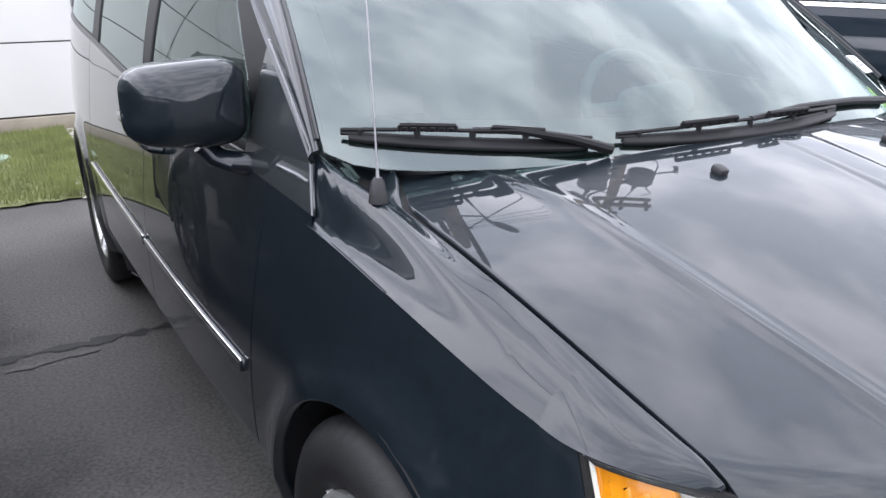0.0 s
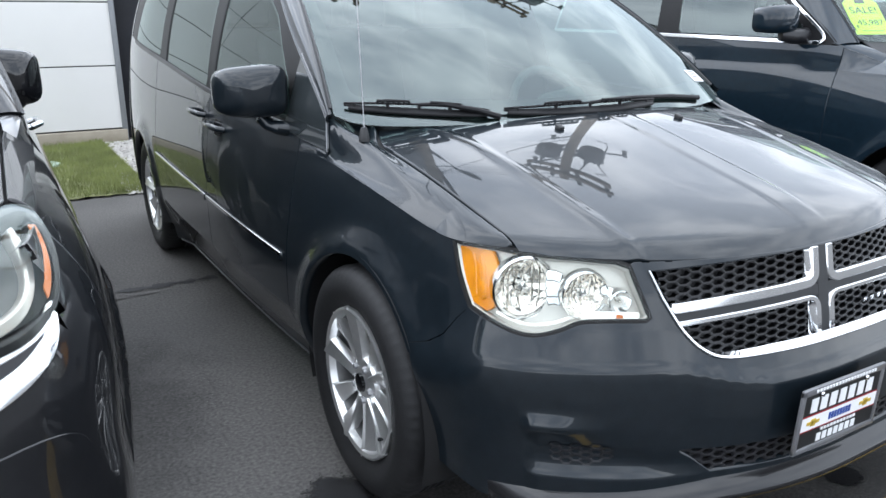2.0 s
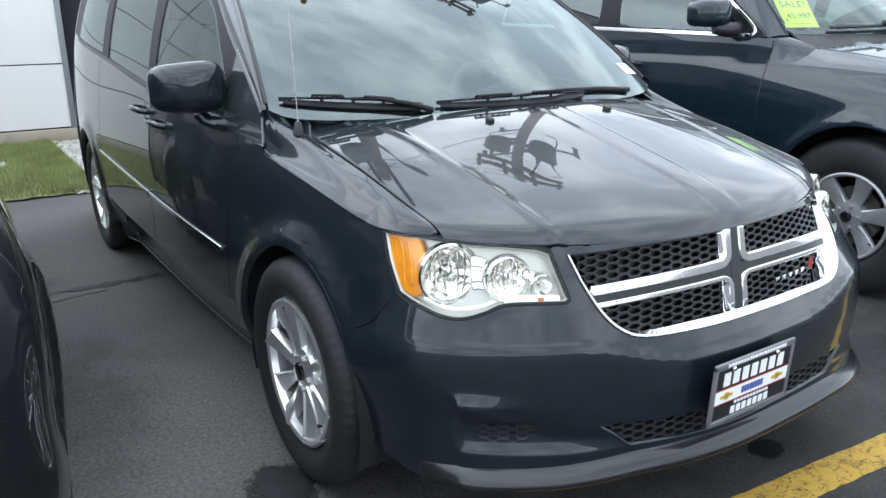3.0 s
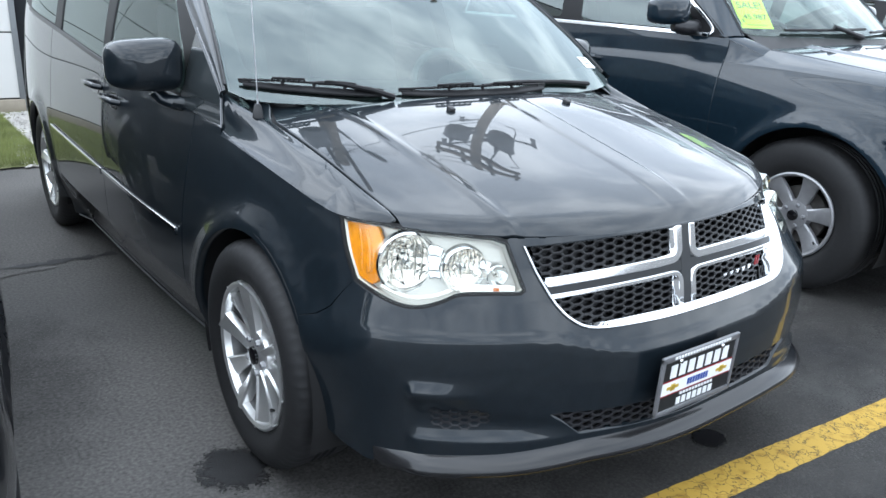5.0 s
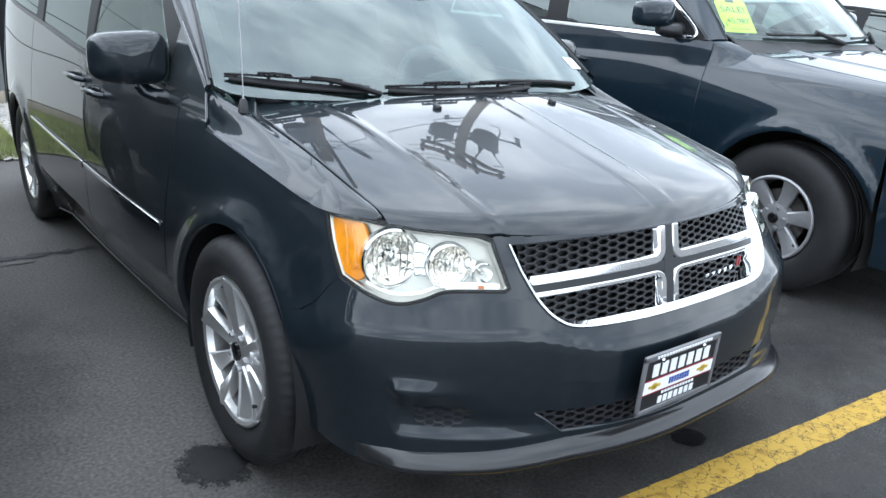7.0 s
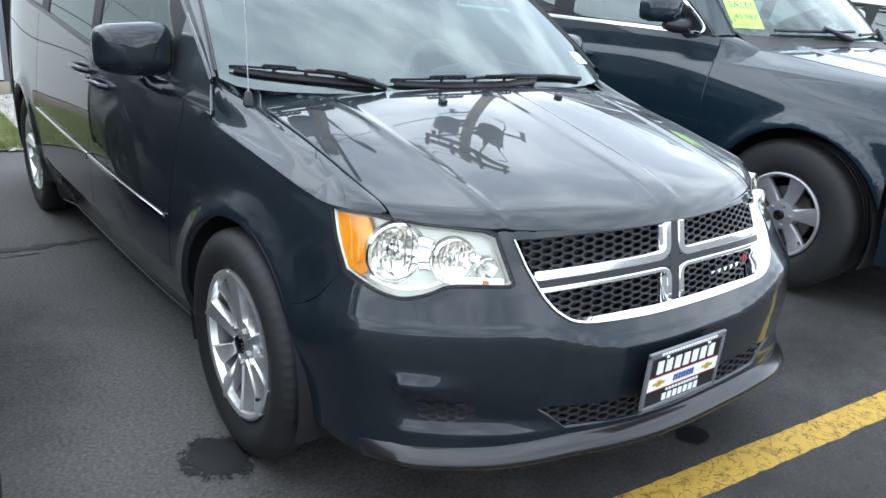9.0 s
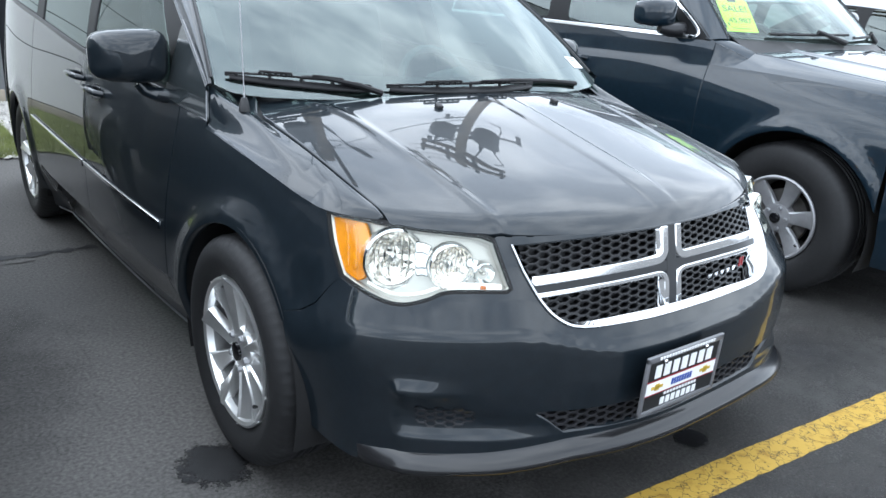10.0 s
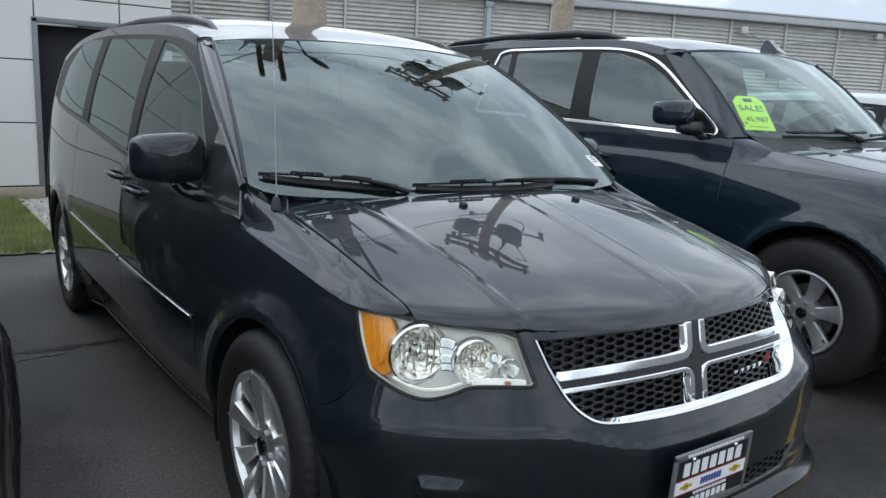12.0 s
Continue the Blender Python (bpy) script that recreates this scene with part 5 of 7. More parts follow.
def van_top():
    """Antenna, wipers, cowl, washer jets and the paper on the glass."""
    bm = bmesh.new()
    a = Vector((-0.825, 0.150, 0))
    FT = fender_top(VAN)
    a.z = min((abs(p[0] + 0.825), p[2]) for p in FT(np.linspace(0.0, 0.15, 40), np.full(40, 0.15)))[1] - 0.004
    tube(bm, [a, a + Vector((0, 0, 0.012)), a + Vector((0.001, 0.002, 0.036)), a + Vector((0.001, 0.002, 0.042))], [0.017, 0.016, 0.011, 0.007], 16)
    ant = part("antenna_base", bm, PLASTIC, van, "black rubber antenna foot")
    bm = bmesh.new()
    tube(bm, [a + Vector((0.001, 0.002, 0.035)), a + Vector((0.001, 0.003, 0.07)), a + Vector((0.002, 0.03, 0.45)), a + Vector((0.002, 0.075, 0.84))], [0.0036, 0.0017, 0.0014, 0.0010], 8)
    part("antenna_rod", bm, DULL, ant, "thin steel antenna rod")
    cw = lambda v: np.stack([v * 0.92, np.array([VAN["cowl"](x * 0.92) for x in v]) - 0.012, hood_z(VAN, v * 0.92, np.array([VAN["cowl"](x * 0.92) for x in v])) - 0.022], 1)
    wb = lambda v: VW(v * 0.75 / 0.80, np.full_like(v, 0.02)) - np.array([0, 0, 0.03])[None]
    from_bag("cowl_panel", patch(Bag(), between(cw, wb), quad(0, 0.1, -0.76, 0.76), 0.02, flip=True, rim=0.01), SATIN, van, "black plastic cowl")
    for u0, v0, u1, v1, pu, pv in ((-0.708, 0.046, -0.350, 0.030, -0.325, 0.006), (-0.305, 0.036, 0.245, 0.036, 0.505, 0.003)):
        us, vs = np.linspace(u0, u1, 15), np.linspace(v0, v1, 15)
        L = [Vector(p) for p in on(VW, us, vs, 0.014)]
        bm = bmesh.new()
        arch_ = [p + Vector((0, -0.004, 0.009 * math.sin(math.pi * i / 14))) for i, p in enumerate(L)]
        for A in (arch_, [p + Vector((0, -0.004, -0.006)) for p in L]):
            tube(bm, A, 0.0040, 6)
        for i in (1, 4, 7, 10, 13):
            tube(bm, [arch_[i], L[i] + Vector((0, -0.004, -0.008))], 0.006, 6)
        wiper = part("wiper_blade", bm, WIPER, van, "black wiper blade with slotted frame")
        path = [(u, v - 0.012) for u, v in zip(np.linspace(u0 + 0.01, u1 - 0.01, 15), np.linspace(v0, v1, 15))]
        wide = [0.006 + 0.013 * math.sin(math.pi * i / 14) ** 0.6 for i in range(15)]
        from_bag("wiper_spoiler", patch(Bag(), VW, strip(path, wide), 0.02, off=0.013, rim=0.010), WIPER, wiper)
        for c0, c1 in ((3, 6), (8, 11)):
            bm = bmesh.new()
            top_ = [arch_[i] + Vector((0, -0.006, 0.009)) for i in range(c0, c1 + 1)]
            tube(bm, top_, 0.0045, 6)
            for i in range(c0, c1 + 1):
                for f in (0.0, 0.5) if i < c1 else (0.0,):
                    p = arch_[i] + (arch_[min(i + 1, 14)] - arch_[i]) * f
                    tube(bm, [p + Vector((0, -0.006, 0.009)), p + Vector((0, -0.004, -0.002))], 0.004, 5)
            part("wiper_bridge", bm, WIPER, wiper)
        bm = bmesh.new()
        piv = Vector(on(VW, pu, pv, 0.01)[0])
        mid = arch_[7]
        tube(bm, [piv, piv + (mid - piv) * 0.3 + Vector((0, -0.004, 0.010)), piv + (mid - piv) * 0.7 + Vector((0, -0.004, 0.012)), mid], [0.010, 0.009, 0.007, 0.006], 8)
        part("wiper_arm", bm, WIPER, wiper)
    for sx in (-1, 1):
        bm = bmesh.new()
        z = float(hood_z(VAN, np.array([0.26]), np.array([-0.075]))[0])
        box(bm, (0.022, 0.027, 0.016), (sx * 0.26, -0.075, z + 0.005), (20, 0, 0), 0.005)
        part("washer_jet", bm, PLASTIC, van)
    st = rounded([(0.625, 0.075), (0.70, 0.06), (0.695, 0.125), (0.625, 0.14)], 0.004)
    from_bag("paper_sticker", patch(Bag(), VW, st, 0.03, off=0.002, rim=0.001, soft=0.0003), WHITE, van, "white paper sticker")
    for i in range(3):
        from_bag("sticker_bar", patch(Bag(), VW, strip([(0.640, 0.125 - 0.014 * i), (0.680, 0.120 - 0.014 * i)], 0.005), 0.03, off=0.004, rim=0.001, soft=0.0003), PLATEGREY, van)


van_top()


# ---- the dark SUV beside the minivan ----
SUVGLASS = thin_glass("light_windshield_glass", (0.80, 0.88, 0.85), 0.085)
SUV = dict(
    xe=spl((-0.6, 0.87), (-0.3, 0.915), (0.0, 0.935), (0.6, 0.97), (1.5, 0.985), (3.0, 0.98), (4.2, 0.95)),
    ze=spl((-0.6, 1.06), (-0.3, 1.10), (0.0, 1.125), (0.6, 1.15), (1.5, 1.17), (3.0, 1.20), (4.2, 1.22)),
    b=spl((-0.6, 0.08), (0.0, 0.085), (0.6, 0.055), (1.5, 0.045), (4.2, 0.04)),
    P=spl((0, 0), (0.12, 0.55), (0.3, 0.95), (0.45, 1), (0.75, 0.85), (1, 0.6), (1.3, 0.3)),
    k1=0.16, k2=0.20, sill=0.36, hub=0.40, arch=0.475, base=2.946, flare=0.02, flare_w=0.05, yb=-0.45, fn=2.6,
    y0=lin((0.2, -0.88), (0.4, -0.95), (0.7, -0.96), (1.0, -0.94), (1.15, -0.90)),
    xg=lin((-0.9, 0.82), (-0.6, 0.81), (0.3, 0.80), (0.6, 0.84)), xg_mid=0.82,
    hz=spl((-0.93, 1.09), (-0.8, 1.145), (-0.5, 1.19), (0.0, 1.235), (0.4, 1.275), (0.7, 1.30)),
    drop=spl((-0.9, 0.06), (0.5, 0.05)), ridge=spl((-0.9, 0.5), (0.5, 0.56)), ridge_h=0.01,
    lip=-0.93, lip_w=0.95, hood_y0=-0.70, hood_y1=0.42, hood_front=lambda x: -0.45 - 0.46 * max(0.0, 1 - (abs(x) / 0.93) ** 2.6) ** 0.385,
    cowl=lambda x: 0.27 + 0.15 * (abs(x) / 0.8) ** 2, fbulge=spl((-0.7, 0.01), (0.3, 0.005)),
    ws_b=(0.86, 0.30, 0.58, 1.275, 1.285), ws_h=(0.76, 1.08, 1.14, 1.815, 1.782), ws_bulge=0.025,
    ztop=spl((0.9, 1.74), (1.13, 1.78), (1.27, 1.805), (1.5, 1.847), (1.8, 1.868), (2.6, 1.88), (4.2, 1.83)),
    roof=spl((1.0, 1.80), (1.10, 1.825), (1.22, 1.855), (1.5, 1.905), (1.8, 1.927), (2.8, 1.94), (4.3, 1.90)),
    zb=spl((0.6, 1.275), (1.8, 1.305), (4.2, 1.34)),
    doors=(0.60, 1.72, 2.72, 4.10), door_rake=0.02, pil_y=0.592,
    pw=spl((-0.1, 0.05), (0, 0.06), (0.5, 0.11), (1, 0.13)), pd=spl((-0.1, 0.01), (0, 0.01), (0.5, 0.03), (1, 0.0)), p_bulge=0.008, pv0=0.0,
    rail=spl((1.0, 0.05), (4.0, 0.05)), sf=True, tf=True, rf=False, sill_mat=PLASTIC, foot_y=0.42, ws_mat=SUVGLASS,
    tyre=0.405, rimr=0.226, tw=0.27, border=(0.715, 0.06), cab=dict(dy=0.42, dz=1.19, w=0.78, sy=1.5, sz=0.92),
)
SUV["glass"] = [
    (rounded([(0.80, 1.305), (1.74, 1.327), (1.81, 1.785), (1.62, 1.772), (1.40, 1.722), (1.20, 1.63), (0.98, 1.48)], 0.035), SOFTT),
    (rounded([(1.93, 1.337), (2.60, 1.345), (2.68, 1.785), (1.98, 1.787)], 0.03), TINT),
    (rounded([(2.67, 1.346), (2.90, 1.348), (2.86, 1.76), (2.75, 1.783)], 0.02), TINT),
    (rounded([(3.12, 1.36), (3.85, 1.37), (3.72, 1.73), (3.12, 1.77)], 0.03), TINT),
]


def simple_front(k, root, paint, lamp, label):
    """Bumper with lamps and a dark grille for cars seen from the side."""
    F = front_surf(k)
    top = float(k["hz"](k["lip"])) - 0.03
    lamp_top, lamp_th = k.get("lamp_top", 9.0), k.get("lamp_th", (34, 83))
    zt = lambda t: float(np.interp(abs(t), (0, 60, 90), (top, top, float(k["ze"](k["yb"])))))
    ths = np.linspace(-89.5, 89.5, 37)
    arc = []
    for z in np.linspace(k["sill"] - 0.05, k["hub"] + 0.02, 3):
        y = -math.sqrt(max(0, k["arch"] ** 2 - (z - k["hub"]) ** 2))
        arc.append((math.degrees(math.acos(min(1, max(0, (k["yb"] - y) / (k["yb"] - float(k["y0"](z))))))) - 1, z))
    outer = [ff(t, k["sill"] - 0.08) for t in np.linspace(-arc[0][0], arc[0][0], 15)] + [ff(t, z) for t, z in arc] + [ff(t, zt(t)) for t in ths[::-1]] + [ff(-t, z) for t, z in arc[::-1]]
    mirr = [(-u, v) for u, v in lamp]
    gz0, gz1 = k["sill"] + 0.12, top - 0.06
    gr = rounded([ff(-36, gz0), ff(36, gz0), ff(33, gz1), ff(-33, gz1)], 0.03)
    from_bag("front_bumper", patch(Bag(), F, outer, 0.03, rim=0.03, holes=[gr] if "lamp_th" in k else [grow(lamp, 0.004), grow(mirr, 0.004), gr],
                                   drop=lambda u, v: (v > lamp_top) & (np.abs(u) > lamp_th[0] * TH) & (np.abs(u) < (lamp_th[1] + 60 * np.clip(v - lamp_top, 0, 0.2)) * TH)), paint, root)
    part("grille_mesh", honeycomb(F, grow(gr, 0.004), 0.06, 0.036, 0.012, 0.02, -0.01), SATIN, root, kind="stuff", flat=True)
    from_bag("bumper_core", patch(Bag(), F, [(u * 0.98, min(v, top - 0.02)) for u, v in outer], 0.06, off=-0.09, rim=0), INNER, root)
    for lp in (lamp, mirr) if "lamp_th" not in k else ():
        h = from_bag("headlamp", patch(Bag(), F, grow(lp, -0.002), 0.025, off=-0.05, rim=0), LAMPGREY, root, label)
        slab("lens", F, grow(lp, -0.001), 0.03, GLASS, h, thick=0.003, off=0.001)
    return F


suv = empty("suv", pose(3.08, -0.03, 0), "black full-size SUV with chrome window trim and sale card", "SUV")
suv_lamp = rounded([ff(46, 0.93), ff(84, 0.92), ff(85, 1.02), ff(48, 1.04)], 0.03)
car_shell(SUV, suv, NAVY)
simple_front(SUV, suv, NAVY, suv_lamp, "clear rectangular headlamp")
SS, SWS = side_surf(SUV), shield_surf(SUV)
for sd in (-1, 1):
    for yy in (0.045, 2.946):
        wheel(suv, sd * 0.985, yy, SUV, dict(n=6, pair=(1,), s0=0.0, s1=0.0, bow=0.0, w0=0.030, w1=0.050, dish=0.012, twist=0.0, turn=20, barrel=BARREL, label="dull silver alloy rim with six broad spokes"), sd, alloy=DULL)
cabin(SUV, suv)


def suv_trim(mir):
    sx = 1 if mir else -1
    ring = [(0.74, 1.285), (1.2, 1.296), (1.76, 1.306), (2.3, 1.317), (2.99, 1.327)]
    ring = smooth(ring, 4, False)
    from_bag("chrome_sill", patch(Bag(), SS, strip(ring, 0.016), 0.02, flip=True, off=0.008, rim=0.012, mirror=mir), CHROME, suv, "chrome window trim")
    over = smooth([(0.74, 1.285), (0.715, 1.31), (0.76, 1.36), (0.90, 1.46), (1.02, 1.548), (1.20, 1.67), (1.37, 1.748), (1.60, 1.795), (1.94, 1.81), (2.5, 1.81), (2.84, 1.797), (2.91, 1.70), (2.99, 1.327)], 6, False)
    from_bag("chrome_arch", patch(Bag(), SS, strip(over, 0.011), 0.02, flip=True, off=0.008, rim=0.012, mirror=mir), CHROME, suv, "chrome window trim")
    m = Matrix.Identity(4) if sx > 0 else Matrix.Diagonal((-1, 1, 1, 1))
    sh = mirror_head(suv, pose(sx * 1.10, 0.90, 1.405, 0, 0, sx * 6) @ m, (0.235, 0.14, 0.155), NAVY)
    bm = bmesh.new()
    tube(bm, [(sx * 0.93, 0.84, 1.32), (sx * 1.02, 0.86, 1.318), (sx * 1.08, 0.89, 1.325)], [0.045, 0.04, 0.03], 12)
    part("mirror_arm", bm, SATIN, sh)
    for y in (1.6, 2.62):
        bm = bmesh.new()
        pts = [tuple(np.array(on(SS, yy, 1.10, o, True)[0]) * (-sx, 1, 1)) for yy, o in ((y - 0.11, 0), (y - 0.1, 0.035), (y + 0.08, 0.035), (y + 0.09, 0))]
        tube(bm, pts, 0.014, 8)
        part("door_handle", bm, NAVY, suv)
    RS = roof_surf(SUV)
    bm = bmesh.new()
    pts = [tuple(Vector(on(RS, sx * 0.60, y)[0]) + Vector((0, 0, dz))) for y, dz in ((1.72, -0.008), (1.9, 0.018), (2.2, 0.032), (3.0, 0.032), (3.7, 0.02), (3.85, -0.005))]
    tube(bm, pts, [0.012, 0.026, 0.03, 0.026, 0.022, 0.012], 12)
    part("roof_rail", bm, SATIN, suv, "black roof rail")


suv_trim(False), suv_trim(True)


def suv_extras():
    bm = bmesh.new()
    prof = [(0.0, 0.0, 0.040), (0.06, 0.022, 0.038), (0.11, 0.060, 0.030), (0.145, 0.082, 0.020), (0.175, 0.080, 0.016), (0.205, 0.0, 0.03)]
    zr = float(SUV["roof"](1.20)) - 0.012
    L = [bm.verts.new((0.33 - w, 1.12 + y, zr + z + 0.12 * y)) for y, z, w in prof]
    R = [bm.verts.new((0.33 + w, 1.12 + y, zr + z + 0.12 * y)) for y, z, w in prof]
    for i in range(len(prof)):
        j = (i + 1) % len(prof)
        bm.faces.new((L[i], L[j], R[j], R[i]))
    bm.faces.new(L[::-1]), bm.faces.new(R)
    part("roof_antenna", bm, NAVY, suv, "black shark-fin antenna")
    cw = lambda v: np.stack([v, np.array([SUV["cowl"](x) for x in v]) - 0.012, hood_z(SUV, v, np.array([SUV["cowl"](x) for x in v])) - 0.022], 1)
    wb = lambda v: SWS(v * 0.75 / 0.86, np.full_like(v, 0.045)) - np.array([0, 0, 0.012])[None]
    from_bag("cowl_panel", patch(Bag(), between(cw, wb), quad(0, 0.1, -0.82, 0.82), 0.03, flip=True, rim=0.01), PLASTIC, suv)
    for u0, u1, pu in ((-0.55, 0.02, -0.05), (0.05, 0.60, 0.55)):
        L = [Vector(p) for p in on(SWS, np.linspace(u0, u1, 9), np.linspace(0.05, 0.075, 9), 0.022)]
        bm = bmesh.new()
        tube(bm, L, 0.009, 6)
        tube(bm, [Vector(on(SWS, pu, 0.02, 0.01)[0]), L[4] + Vector((0, -0.01, 0.02)), L[4]], [0.016, 0.011, 0.007], 8)
        part("wiper", bm, PLASTIC, suv)


suv_extras()


# ---- sale card behind the SUV's windshield ----
def words(text, size, m, material, parent, name):
    """Raised letters in the built-in font, as a mesh."""
    cu = bpy.data.curves.new(name, "FONT")
    cu.body, cu.size, cu.align_x, cu.align_y, cu.extrude = text, size, "CENTER", "CENTER", 0.0004
    tmp = bpy.data.objects.new(name, cu)
    me = bpy.data.meshes.new_from_object(tmp)
    bpy.data.objects.remove(tmp)
    me.materials.clear()
    me.materials.append(material)
    ob = new(name, me)
    ob.parent, ob.matrix_local = parent, m
    return ob


def sale_card():
    o = np.array(on(SWS, -0.625, 0.245, -0.014)[0]) + np.array((3.08, -0.03, 0))
    ex = np.array(on(SWS, -0.55, 0.20)[0]) - np.array(on(SWS, -0.65, 0.20)[0])
    ey = np.array(on(SWS, -0.60, 0.25)[0]) - np.array(on(SWS, -0.60, 0.15)[0])
    ex, ey = Vector(ex).normalized(), Vector(ey).normalized()
    ez = ex.cross(ey).normalized()
    ey = ez.cross(ex)
    m = Matrix((ex, ey, ez)).transposed().to_4x4()
    m.translation = Vector(o)
    card = empty("sale_card", m, "fluorescent yellow sale price card inside a windshield", "price card")
    bm = bmesh.new()
    pts = [(-0.10, -0.14), (0.10, -0.14), (0.10, 0.095), (0.06, 0.14), (-0.06, 0.14), (-0.10, 0.095)]
    f = bm.faces.new([bm.verts.new((x, y, 0)) for x, y in pts])
    r = bmesh.ops.extrude_face_region(bm, geom=[f])
    bmesh.ops.translate(bm, vec=(0, 0, -0.002), verts=[v for v in r["geom"] if isinstance(v, bmesh.types.BMVert)])
    part("card", bm, LIME, card, flat=True)
    words("SALE!", 0.068, pose(0, 0.035, 0.001), INK, card, "sale_word")
    words("45,987", 0.055, pose(0.008, -0.055, 0.001), INK, card, "price_number")
    words("$", 0.030, pose(-0.075, -0.085, 0.001), INK, card, "dollar_sign")
    for x, y, w, h in ((0, 0.105, 0.055, 0.028), (0.0, -0.115, 0.12, 0.003)):
        bm = bmesh.new()
        box(bm, (w, h, 0.001), (x, y, 0.001))
        part("print_bar", bm, INK, card, flat=True)


sale_card()


# ---- crossovers: one dark grey, one silver ----
def crossover_data():
    k = dict(SUV)
    k.update(
        xe=spl((-0.7, 0.76), (-0.35, 0.803), (0.0, 0.826), (0.6, 0.86), (1.5, 0.885), (3.0, 0.88), (4.0, 0.85)),
        ze=spl((-0.7, 1.02), (-0.35, 1.055), (0.0, 1.07), (0.6, 1.07), (1.5, 1.05), (3.0, 1.10), (4.0, 1.12)),
        b=spl((-0.7, 0.10), (-0.35, 0.112), (0.0, 0.111), (0.6, 0.08), (1.5, 0.06), (4.0, 0.05)), k1=0.22, k2=0.30,
        sill=0.30, hub=0.365, arch=0.415, base=2.86, yb=-0.40, fn=2.0, flare=0.022,
        y0=lin((0.2, -0.88), (0.4, -0.95), (0.62, -0.955), (0.80, -0.93), (0.95, -0.88), (1.08, -0.82)),
        xg=lin((-0.9, 0.757), (-0.3, 0.757), (0.0, 0.765), (0.3, 0.775), (0.55, 0.80)), xg_mid=0.76,
        hz=spl((-0.84, 1.06), (-0.75, 1.09), (-0.45, 1.125), (0.0, 1.155), (0.4, 1.185)),
        drop=spl((-0.9, 0.04), (0.4, 0.045)), ridge=spl((-0.9, 0.45), (0.4, 0.52)), ridge_h=0.008,
        lip=-0.835, lip_w=0.86, hood_y0=-0.34, hood_y1=0.30, hood_front=lambda x: -0.32 - 0.49 * math.sqrt(max(0.0, 1 - (abs(x) / 0.757) ** 3)),
        cowl=lambda x: 0.16 + 0.14 * (abs(x) / 0.7) ** 2,
        ws_b=(0.78, 0.19, 0.52, 1.14, 1.16), ws_h=(0.64, 1.12, 1.04, 1.585, 1.545),
        ztop=spl((0.8, 1.50), (1.05, 1.54), (1.6, 1.60), (2.6, 1.60), (4.0, 1.50)), roof=spl((1.0, 1.56), (1.12, 1.59), (1.7, 1.66), (2.7, 1.66), (4.1, 1.56)),
        zb=spl((0.55, 1.10), (1.6, 1.13), (4.0, 1.22)), doors=(0.52, 1.55, 2.50, 3.80), pil_y=0.512, lamp_top=0.905, lamp_th=(42, 66), foot_y=0.36,
        tyre=0.37, rimr=0.24, tw=0.235, cab=dict(dy=0.30, dz=1.05, w=0.7, sy=1.4, sz=0.78))
    k["glass"] = [
        (rounded([(0.78, 1.135), (1.48, 1.155), (1.46, 1.53), (1.25, 1.52), (1.05, 1.44)], 0.03), TINT),
        (rounded([(1.60, 1.16), (2.44, 1.185), (2.44, 1.54), (1.60, 1.535)], 0.03), TINT),
        (rounded([(2.58, 1.20), (3.4, 1.235), (3.2, 1.47), (2.58, 1.53)], 0.03), TINT)]
    return k


CRO = crossover_data()


